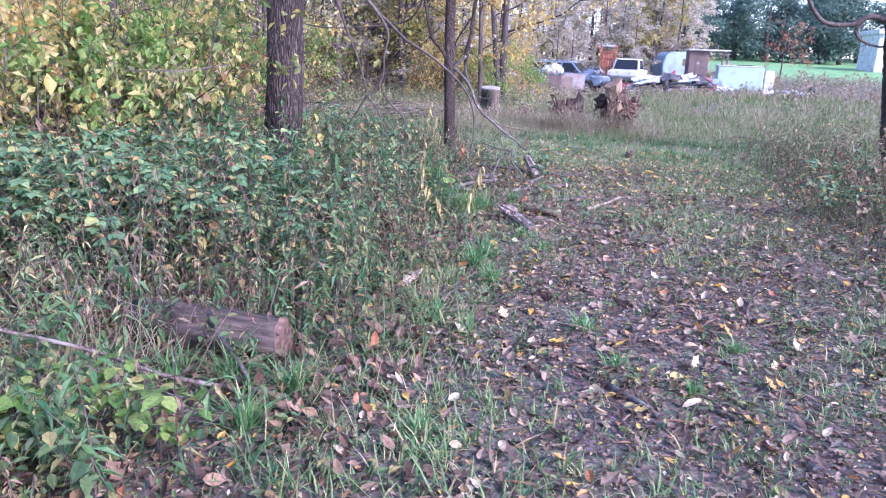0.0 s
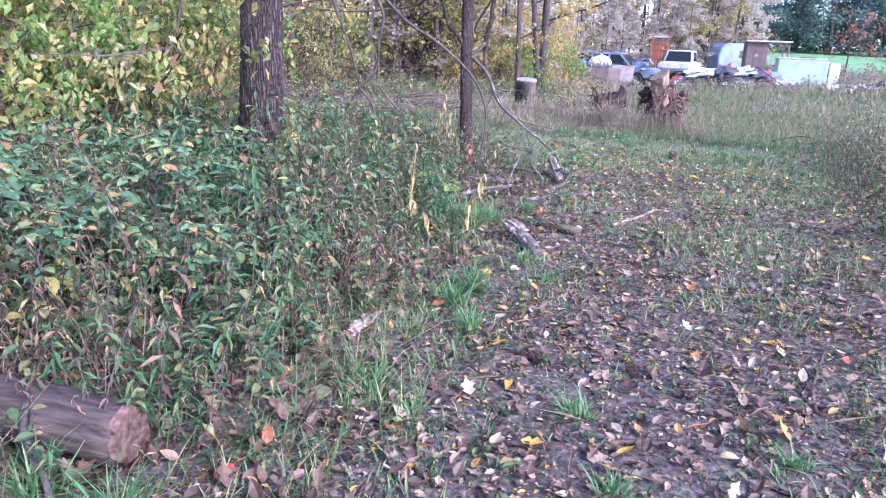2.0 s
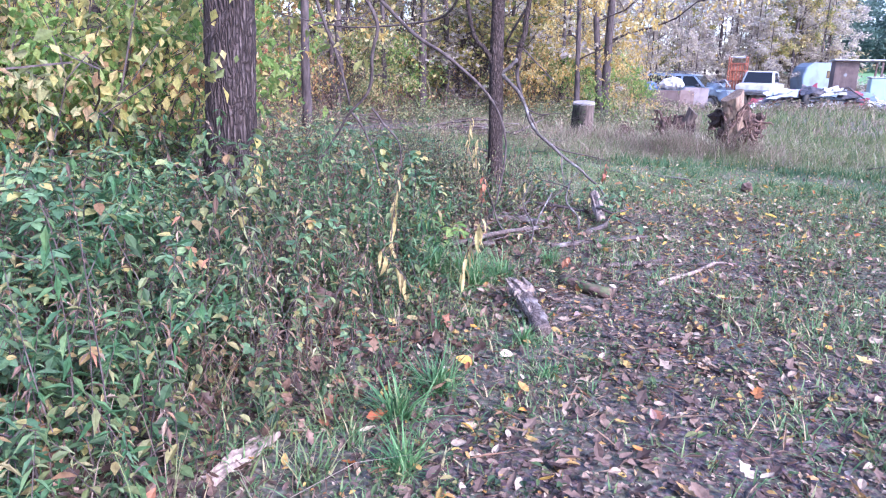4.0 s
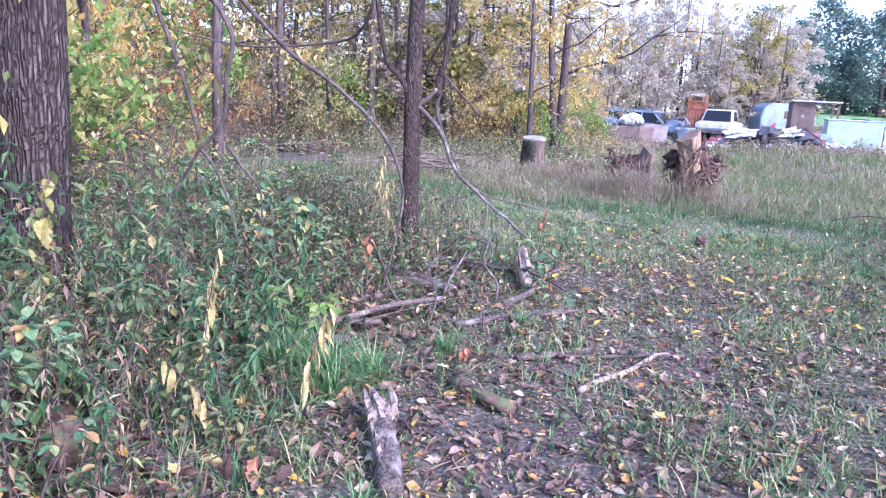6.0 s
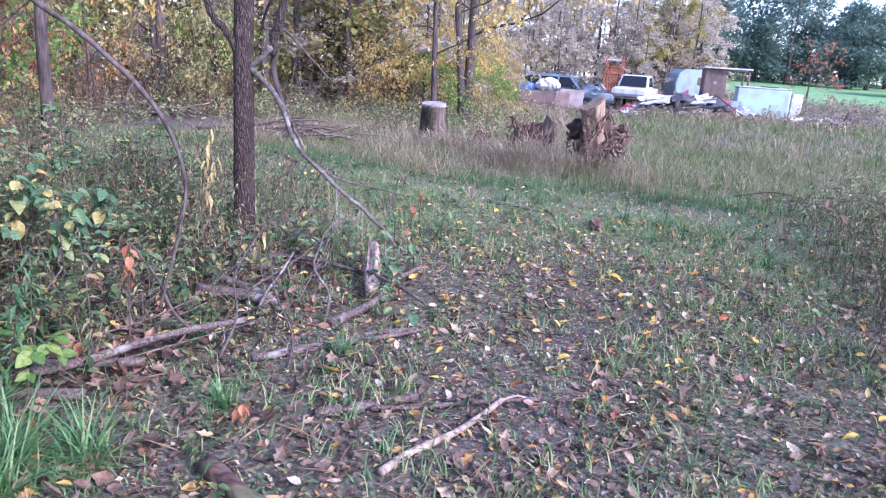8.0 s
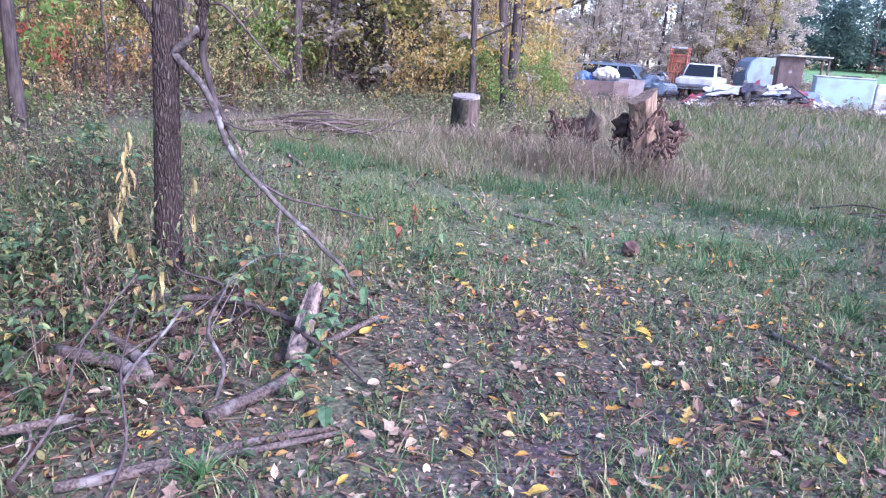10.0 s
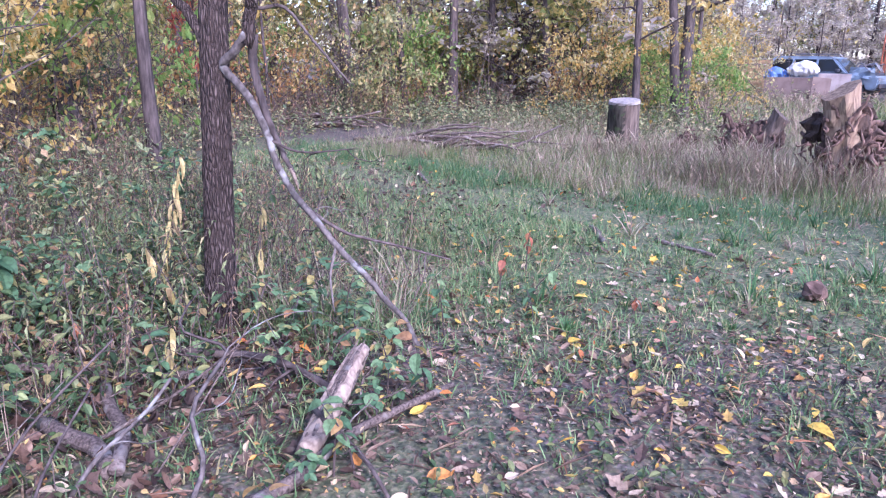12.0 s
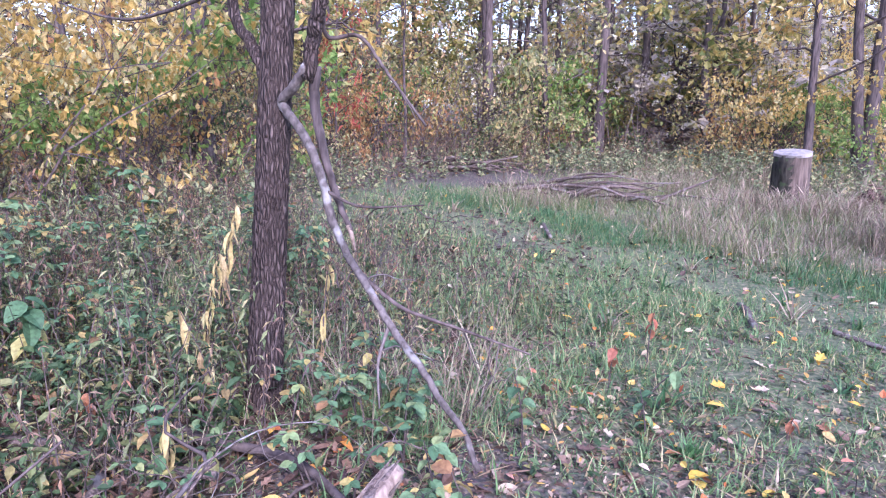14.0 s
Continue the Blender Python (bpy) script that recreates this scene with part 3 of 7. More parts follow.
def trunk_geo(rng, line, radii, sides=16, flute=0.05, ridges=0, amp=0.06):
    """A trunk with uneven girth and, near by, raised furrows of bark."""
    v, f, m = tube(line, radii, sides, 0.02, rng, True, 0, flute)
    if ridges:
        n = len(line)
        ang = np.arange(sides)[None] * TAU / sides
        h = np.linspace(0, 1, n)[:, None]
        ph = np.cumsum(rng.normal(0, 0.35, (n, 1)), 0)
        wave = np.abs(np.sin(0.5 * ridges * ang + ph + 0.8 * np.sin(3 * ang + 9 * h) + rng.normal(0, 0.12, (n, sides))))
        k = 1 + amp * (wave - 0.6)
        c = np.repeat(np.asarray(line), sides, 0)
        v[: n * sides] = c + (v[: n * sides] - c) * k.reshape(-1, 1)
    return v, f, m


def make_tree(name, seed, height, radius, leaf_mat, label, lean=(0, 0), limbs=9, low=0.25, reach=2.2, per_metre=22, leaf=0.1, template=SMALL_LEAF, bark=None, group="", rise=0.5, droop=0.15, m=None, depth=2, twigs=4, wobble=0.035):
    rng = rng_of(seed)
    ob = thing(name, label, "tree", m, group)
    n = 14
    h = np.linspace(-0.15, height, n)
    wob = np.cumsum(rng.normal(0, wobble * height / n, (n, 2)), 0)
    line = np.stack([lean[0] * h + wob[:, 0] - wob[0, 0], lean[1] * h + wob[:, 1] - wob[0, 1], h], 1)
    rad = radius * (1.0 - 0.8 * (np.clip(h, 0, None) / height)) * (1 + 0.35 * np.exp(-np.clip(h, 0, None) / 0.25))
    part("trunk", [trunk_geo(rng, smooth_line(line, 22), np.interp(np.linspace(0, 1, 22), np.linspace(0, 1, n), rad), 8, 0.05)], bark or BARK_THIN, ob, smooth=True)
    lines = []
    for k in range(limbs):
        u = low + (0.98 - low) * (k + rng.uniform(0, 0.8)) / limbs
        i = u * (n - 1)
        a = int(i)
        p = line[a] + (line[min(a + 1, n - 1)] - line[a]) * (i - a)
        yaw = k * 2.4 + rng.uniform(-0.5, 0.5)
        up = rise * rng.uniform(0.3, 1.4)
        w = np.array([math.cos(yaw), math.sin(yaw), up])
        limb_lines(rng, p, w / np.linalg.norm(w), reach * rng.uniform(0.6, 1.15) * (1.15 - 0.55 * u), max(0.012, radius * 0.35 * (1.1 - u)), depth, 0.3, droop, twigs, lines)
    limb = []
    for p, r, lv in lines + [(None, None, 1)]:
        if lv == 1 and limb:
            part("limb", limb, TWIG, ob, smooth=True)
            limb = []
        if p is not None and lv < 3:
            limb.append(tube(p[::2], r[::2], 4 if lv == 1 else 3, caps=False))
    if per_metre:
        part("crown", [crown_leaves(rng, lines, per_metre, leaf, 0.09, template)], leaf_mat, ob)
    return ob

# the wood: a few kinds of tree, copied along its edge and depth
KINDS = [
    make_tree("tree", 11, 9, 0.075, LIME, "slender tree with yellow-green autumn leaves", limbs=13, low=0.1, reach=2.6, per_metre=12, leaf=0.115),
    make_tree("tree", 12, 11, 0.10, GOLD, "slender tree with golden autumn leaves", limbs=13, low=0.14, reach=3.0, per_metre=12, leaf=0.12),
    make_tree("tree", 13, 10, 0.09, OLIVE, "tree with thinning olive leaves", limbs=13, low=0.12, reach=2.7, per_metre=10, leaf=0.14),
    make_tree("tree", 14, 8, 0.07, AMBER, "small tree with amber leaves", limbs=12, low=0.14, reach=2.3, per_metre=9, leaf=0.14),
    make_tree("tree", 15, 12, 0.14, OLIVE, "tall dark-trunked tree with few leaves", limbs=11, low=0.3, reach=3.0, per_metre=7, leaf=0.14),
    make_tree("tree", 16, 12, 0.12, GREY, "bare greyish tree with thin crown", limbs=14, low=0.2, reach=3.2, per_metre=10, leaf=0.18),
    make_tree("tree", 17, 11, 0.11, DEEP, "dense dull brown tree deep in the wood", limbs=11, low=0.05, reach=3.4, per_metre=13, leaf=0.22),
    make_tree("tree", 19, 12, 0.10, GREY, "dense tree in the distance, haze painted as mauve-grey leaves", limbs=13, low=0.02, reach=3.4, per_metre=13, leaf=0.23),
    make_tree("tree", 18, 10, 0.11, LIME, "dense yellowish tree deep in the wood", limbs=11, low=0.05, reach=3.4, per_metre=13, leaf=0.21),
]


def make_shrub(seed, mat, label, height=1.9, stems=5, per_metre=22, leaf=0.08, name="shrub"):
    rng = rng_of(seed)
    ob = thing(name, label, "shrub", None, "undergrowth shrubs")
    lines = []
    for k in range(stems):
        yaw = rng.uniform(0, TAU)
        w = np.array([math.cos(yaw) * 0.45, math.sin(yaw) * 0.45, 1.0])
        start = np.array([math.cos(yaw) * 0.15, math.sin(yaw) * 0.15, -0.05])
        limb_lines(rng, start, w / np.linalg.norm(w), height * rng.uniform(0.7, 1.15), 0.013, 2, 0.35, 0.25, 3, lines)
    stem = []
    for p, r, lv in lines + [(None, None, 1)]:
        if lv == 1 and stem:
            part("stem", stem, TWIG, ob)
            stem = []
        if p is not None and lv < 3:
            stem.append(tube(p[::2], r[::2], 3, caps=False))
    part("foliage", [crown_leaves(rng, lines, per_metre, leaf, 0.06, SMALL_LEAF, 1)], mat, ob)
    return ob


SHRUBS = [
    make_shrub(21, GREENCROWN, "leafy bright green shrub at the wood's edge", 2.2, 5, 17, 0.10),
    make_shrub(22, OLIVE, "dull olive shrub under the trees", 2.6, 5, 17, 0.085),
    make_shrub(23, GOLD, "yellow-leaved shrub under the trees", 3.0, 5, 16, 0.10),
    make_shrub(24, AMBER, "amber shrub with withering leaves", 2.2, 5, 14, 0.09),
    make_shrub(25, WEED, "green leafy shrub under the trees", 1.5, 5, 19, 0.085),
    make_shrub(26, OLIVE, "thin twiggy shrub nearly bare", 3.2, 7, 6, 0.07),
    make_shrub(27, LIME, "tall thin sapling clump with pale leaves", 3.8, 4, 13, 0.10),
]


def wood_edge(y):
    """Where the wood begins, to the left of the clearing, by distance along the track."""
    return np.interp(y, [-4, 6, 10, 14, 18, 22, 25, 30, 40, 60], [-5.0, -5.0, -6.6, -9.5, -10.5, -8.5, -3.5, -3.2, -4.5, -5])


def at_ground(x, y, yaw=0.0, scale=1.0):
    return Matrix.Translation((x, y, ground_z(x, y))) @ pose(0, 0, 0, 0, 0, yaw) @ Matrix.Scale(scale, 4)


def plant_wood():
    rng = rng_of(5)
    count = 0
    placed = []
    while count < 62:
        y = rng.uniform(-3, 62)
        x = wood_edge(y) - 0.6 - abs(rng.normal(0, 1)) * 7.5
        if x < -34 or (20 < y < 28.6 and abs(x - (-7.1 + 0.42 * (27.9 - y))) < 1.0) or any((x - a) ** 2 + (y - b) ** 2 < 1.3 for a, b in placed):
            continue
        placed.append((x, y))
        k = int(rng.choice(6, p=[0.3, 0.18, 0.2, 0.1, 0.14, 0.08] if y < 9 else [0.14, 0.14, 0.32, 0.2, 0.1, 0.1])) if y < 34 else int(rng.choice(6, p=[0.1, 0.22, 0.16, 0.08, 0.04, 0.4]))
        s = rng.uniform(0.75, 1.2)
        copy_thing(KINDS[k], Matrix.Translation((x, y, ground_z(x, y))) @ pose(0, 0, 0, rng.normal(0, 2.5), rng.normal(0, 2.5), rng.uniform(0, 360)) @ Matrix.Scale(s, 4))
        count += 1
    for i in range(58):
        a = rng.uniform(0.0, 1.52)
        d = rng.uniform(19, 38)
        x, y = -d * math.cos(a) - 3, 6 + d * math.sin(a)
        copy_thing(KINDS[(6, 7, 8)[i % 3]], at_ground(x, y, rng.uniform(0, 360)) @ Matrix.Diagonal((1.15, 1.15, rng.uniform(0.55, 0.95), 1)))
    for _ in range(250):
        y = rng.uniform(-2, 50)
        x = wood_edge(y) + 0.7 - abs(rng.normal(0, 1)) * 5.0
        k = int(rng.choice(7, p=[0.34, 0.12, 0.18, 0.08, 0.06, 0.08, 0.14] if y < 9 else [0.1, 0.22, 0.07, 0.17, 0.08, 0.28, 0.08]))
        s = rng.uniform(0.7, 1.25)
        if 20 < y < 28.6 and abs(x - (-7.1 + 0.42 * (27.9 - y))) < 1.2:
            continue
        copy_thing(SHRUBS[k], Matrix.Translation((x, y, ground_z(x, y))) @ pose(0, 0, 0, 0, 0, rng.uniform(0, 360)) @ Matrix.Scale(s, 4))


plant_wood()


def thicket():
    """Thin bare saplings and dead stems crowding the edge and floor of the wood."""
    rng = rng_of(77)
    geos = []
    while len(geos) < 1500:
        y = rng.uniform(2, 34)
        x = wood_edge(y) + 0.6 - abs(rng.normal(0, 1)) * 3.5
        if 20 < y < 28.6 and abs(x - (-7.1 + 0.42 * (27.9 - y))) < 0.8:
            continue
        p = np.array([x, y, ground_z(x, y) - 0.05])
        h, r = rng.uniform(0.8, 3.6), rng.uniform(0.006, 0.016)
        w = np.array([rng.normal(0, 0.1), rng.normal(0, 0.1), 1.0])
        for q, rr, _ in limb_lines(rng, p, w / np.linalg.norm(w), h, r, 1, 0.18, 0.0, 3):
            geos.append(tube(q[::2], np.maximum(rr[::2], 0.003), 3, caps=False))
    solo("sapling_thicket", geos, DEADWOOD, "thicket of thin bare grey-brown saplings in the wood", "undergrowth", kind="stuff")


thicket()
# behind the junk and round the field
rng = rng_of(6)
for i in range(64):
    x, y = rng.uniform(-20, 11), rng.uniform(55, 78)
    k = int(rng.choice([7, 7, 7, 7, 6, 8]))
    copy_thing(KINDS[k], Matrix.Translation((x, y, ground_z(x, y))) @ pose(0, 0, 0, 0, 0, rng.uniform(0, 360)) @ Matrix.Diagonal((1.0, 1.0, rng.uniform(0.72, 0.95) - 0.15 * (x > 4), 1)))

for i in range(13):
    x, y = -8 + 1.35 * i + rng.uniform(-0.6, 0.6), rng.uniform(53, 60)
    copy_thing(KINDS[7], at_ground(x, y, rng.uniform(0, 360), rng.uniform(0.5, 0.68)))


for i in range(30):
    x, y = rng.uniform(-13, 10), rng.uniform(50, 57)
    copy_thing(KINDS[7], at_ground(x, y, rng.uniform(0, 360)) @ Matrix.Diagonal((0.6, 0.6, rng.uniform(0.28, 0.42), 1)))


def make_far_tree(seed, height, label):
    """A broad rounded tree beyond the lawn: trunk, and a crown of many leafy clumps with gaps."""
    rng = rng_of(seed)
    ob = thing("lawn_tree", label, "tree", None, "dark green trees beyond the lawn")
    part("trunk", [tube(np.array([[0.1 * math.sin(z), 0, z] for z in np.linspace(-0.3, 0.8 * height, 10)]), np.linspace(0.3, 0.06, 10), 8, 0.03, rng)], BARK_THIN, ob, smooth=True)
    pos = []
    for _ in range(64):
        u = rng.uniform(0.05, 0.98)
        r = 0.36 * height * math.sin(math.pi * min(1.0, 0.16 + 0.84 * u)) ** 0.7 * rng.uniform(0.35, 1.05)
        a = rng.uniform(0, TAU)
        c = np.array([r * math.cos(a), r * math.sin(a), u * height])
        pos.append(c + rng.normal(0, 1, (52, 3)) * [0.6, 0.6, 0.36])
    pos = np.concatenate(pos)
    n = len(pos)
    part("crown", [scatter(*SMALL_LEAF, pos, turns(rng, n, 0.6), rng.uniform(0.3, 0.6, n))], NEEDLE, ob)
    return ob


FAR_TREES = [make_far_tree(31, 10.5, "broad dark green tree beyond the lawn"), make_far_tree(32, 13, "tall dark green tree beyond the lawn"), make_far_tree(33, 8.5, "low rounded green tree beyond the lawn")]
for k, ob in enumerate(FAR_TREES):
    ob.matrix_basis = Matrix.Translation((17 + 9 * k, 96, ground_z(17 + 9 * k, 96)))
rng = rng_of(7)
for i in range(44):
    x = 13 + i * 2.2 + rng.uniform(-1.5, 1.5)
    y = 104 + rng.uniform(-9, 16)
    copy_thing(FAR_TREES[i % 3], at_ground(x, y, rng.uniform(0, 360), rng.uniform(0.85, 1.15)))
for k, ob in enumerate(KINDS):
    ob.matrix_basis = Matrix.Translation((-14 - 2 * k, 12 + 3 * k, 0.1))
for k, ob in enumerate(SHRUBS):
    ob.matrix_basis = Matrix.Translation((-8 - k, 3 + 3 * k, 0.1))

# ---- named trees beside the track ----


def own_tree(name, base, label, line, radii, bark, limbs, leaf_sets=(), sides=28, ridges=22, amp=0.07, rows=90, seed=1):
    """A tree near the track: trunk along a line (from its base), limbs by line, leaves by limb."""
    rng = rng_of(seed)
    ob = thing(name, label, "tree", Matrix.Translation((base[0], base[1], ground_z(*base))))
    pts = smooth_line(line, rows)
    u = np.linspace(0, 1, rows)
    part("trunk", [trunk_geo(rng, pts, np.interp(u, np.linspace(0, 1, len(radii)), radii), sides, 0.03, ridges, amp)], bark, ob, smooth=True)
    for pts0, r0, r1, mat, twigs in limbs:
        n = 8 + 6 * len(pts0)
        p = smooth_line(pts0, n) + rng.normal(0, min(0.004, 0.15 * r1), (n, 3))
        geos = [tube(p, np.linspace(r0, r1, n), 10, 0.03, rng)]
        for _ in range(twigs):
            i = int(rng.uniform(0.35, 0.97) * n)
            d = rng.normal(0, 1, 3) + [0, 0, -0.5]
            lines = limb_lines(rng, p[i], d / np.linalg.norm(d), rng.uniform(0.25, 0.6), max(0.004, 0.4 * r1), 1, 0.5, 0.4, 2)
            geos += [tube(q, r, 4, caps=False) for q, r, _ in lines]
        part("limb", geos, mat, ob, smooth=True)
    return ob


own_tree("big_tree", (-2.88, 6.4), "large tree with deeply furrowed grey-brown bark",
         [(-0.08, 0, -0.2), (-0.06, 0.0, 0.3), (0.0, 0.0, 1.1), (0.03, 0.0, 2.1), (0.05, 0.1, 4.0), (0.1, 0.2, 7.0)], [0.29, 0.225, 0.205, 0.2, 0.195, 0.19, 0.16], BARK,
         [([(0.0, 0.1, 3.6), (-0.8, 1.2, 2.9), (-1.7, 2.2, 2.5), (-1.98, 2.6, 2.05), (-2.05, 2.6, 1.75), (-2.35, 2.65, 1.5)], 0.07, 0.02, BARK_THIN, 2),
          ([(0.1, 0.1, 3.3), (0.35, 0.4, 2.7), (0.46, 0.5, 2.15), (0.57, 0.55, 1.8), (0.7, 0.55, 1.5), (0.81, 0.55, 1.12)], 0.02, 0.01, TWIG, 4),
          ([(0.1, 0.1, 3.1), (0.65, 0.5, 2.35), (1.04, 0.55, 1.86), (1.02, 0.55, 1.55), (0.99, 0.55, 1.25), (0.81, 0.55, 1.05), (0.68, 0.55, 0.85), (0.56, 0.5, 0.65)], 0.019, 0.008, TWIG, 5),
          ([(0.81, 0.55, 1.07), (0.92, 0.55, 0.95), (1.04, 0.55, 0.7), (1.14, 0.5, 0.45)], 0.012, 0.005, TWIG, 2),
          ([(1.02, 0.55, 1.1), (1.15, 0.55, 0.95), (1.27, 0.55, 0.82), (1.32, 0.5, 0.6)], 0.012, 0.005, TWIG, 2),
          ([(0.1, 0.1, 3.4), (0.55, 1.1, 2.35), (0.93, 1.2, 1.93), (1.18, 1.2, 1.72), (1.43, 1.2, 1.58), (1.75, 1.2, 1.34), (1.9, 1.2, 1.18), (2.0, 1.2, 1.0), (2.05, 1.2, 0.78), (2.05, 1.1, 0.5), (2.0, 1.0, 0.15)], 0.021, 0.007, TWIG, 3),
          ([(0, 0, 5), (0.8, -0.3, 5.8), (1.8, -0.5, 6.6)], 0.09, 0.04, BARK_THIN, 4)],
         sides=48, ridges=38, amp=0.07, rows=160, seed=41)
own_tree("forked_tree", (-1.49, 9.5), "slim rough-barked tree with a broken hanging limb",
         [(0.12, -0.08, -0.25), (0.095, -0.03, 0.2), (0.04, 0.07, 1.0), (-0.01, 0.17, 1.9), (-0.04, 0.32, 3.5), (-0.02, 0.5, 6.0)], [0.115, 0.086, 0.08, 0.077, 0.068, 0.055], BARK_SLIM,
         [([(0.25, 0.14, 1.58), (0.28, 0.16, 1.8), (0.33, 0.18, 2.1), (0.42, 0.25, 3.4)], 0.036, 0.03, BARK_SLIM, 1),
          ([(0.26, 0.13, 1.64), (0.16, 0.12, 1.54), (0.09, 0.11, 1.475), (0.17, 0.12, 1.385), (0.28, 0.12, 1.28), (0.38, 0.12, 1.11), (0.44, 0.12, 0.95), (0.56, 0.12, 0.79), (0.73, 0.1, 0.665), (0.89, 0.08, 0.54), (1.08, 0.06, 0.42), (1.2, 0.05, 0.32), (1.31, 0.05, 0.24), (1.4, 0.03, 0.12)], 0.026, 0.012, LICHEN, 4),
          ([(0.27, 0.17, 1.64), (0.25, 0.18, 1.45), (0.33, 0.18, 1.2), (0.42, 0.18, 1.02), (0.5, 0.18, 0.9)], 0.028, 0.012, BARK_THIN, 1),
          ([(0.485, 0.178, 0.925), (0.515, 0.176, 0.87), (0.53, 0.175, 0.82)], 0.013, 0.006, PALEWOOD, 0),
          ([(0.02, 0.12, 1.5), (-0.07, 0.1, 1.66), (-0.14, 0.1, 1.75), (-0.3, 0.1, 1.98), (-0.5, 0.15, 2.9)], 0.034, 0.024, BARK_SLIM, 1),
          ([(0.3, 0.2, 2.2), (0.05, 0.4, 1.82), (0.2, 0.5, 1.8), (0.4, 0.5, 1.62), (0.66, 0.5, 1.38)], 0.014, 0.006, TWIG, 2),
          ([(0.62, 0.12, 0.74), (0.85, 0.16, 0.62), (1.15, 0.25, 0.56), (1.4, 0.35, 0.5)], 0.011, 0.004, TWIG, 3),
          ([(-0.42, 0.06, 2.45), (-0.6, 0.2, 2.2), (-0.95, 0.36, 2.08), (-1.9, 0.37, 2.0), (-2.6, 0.37, 2.08), (-3.2, 0.37, 2.2)], 0.018, 0.006, TWIG, 3),
          ([(0.4, 0.12, 1.08), (0.55, 0.2, 1.02), (0.8, 0.35, 1.04)], 0.009, 0.003, TWIG, 2),
          ([(0.86, 0.08, 0.56), (0.88, 0.0, 0.42), (0.93, -0.04, 0.24)], 0.009, 0.004, LICHEN, 1)],
         sides=36, ridges=20, amp=0.11, rows=160, seed=42)
own_tree("verge_tree", (6.22, 12.2), "thick dark tree leaning over the verge with a crooked bare limb",
         [(0.0, 0, -0.2), (-0.04, 0.0, 0.3), (-0.2, 0.0, 1.47), (-0.44, 0.0, 3.1), (-0.8, 0.1, 6.0)], [0.27, 0.225, 0.21, 0.2, 0.17], BARK,
         [([(-0.3, 0.0, 2.35), (-0.6, 0.0, 2.55), (-0.85, 0.0, 2.58), (-1.14, 0.0, 2.44), (-1.6, 0.0, 2.5), (-1.92, 0.0, 2.94), (-2.1, 0.0, 3.6)], 0.06, 0.025, TWIG, 4),
          ([(-0.92, 0.0, 2.55), (-1.02, 0.0, 2.34), (-0.9, 0.0, 2.19), (-0.62, 0.05, 2.1), (-0.4, 0.1, 2.12)], 0.035, 0.014, TWIG, 3),
          ([(-0.45, 0.0, 3.3), (-1.4, 0.1, 3.35), (-2.2, 0.1, 3.2), (-2.8, 0.2, 3.3)], 0.04, 0.012, TWIG, 4)],
         sides=32, ridges=24, amp=0.08, rows=90, seed=43)

# ---- grass, litter and undergrowth ----


def tufts(rng, roots, blades, height, width, lean, template, mat, patchy=0.0):
    n = len(roots)
    idx = np.repeat(np.arange(n), blades)
    m = len(idx)
    x, y = roots[:, 0], roots[:, 1]
    k = 1 + patchy * np.sin(2.1 * x + 1.7 * np.sin(1.3 * y)) * np.sin(1.9 * y + 0.8 * np.sin(2.7 * x))
    hs = (k * (height[0] + (height[1] - height[0]) * rng.uniform(0, 1, n)))[idx] * rng.uniform(0.5, 1.15, m)
    pos = roots[idx] + np.stack([rng.normal(0, 0.012 + 0.06 * height[0], m), rng.normal(0, 0.012 + 0.06 * height[0], m), np.full(m, -0.01)], 1)
    rot = turns(rng, m, 0.15, lean=-np.abs(rng.normal(lean * 0.6, lean, m)))
    size = np.stack([np.full(m, width) * rng.uniform(0.7, 1.3, m), hs * rng.uniform(0.5, 1.2, m), hs], 1)
    return scatter(*template, pos, rot, size, mat)


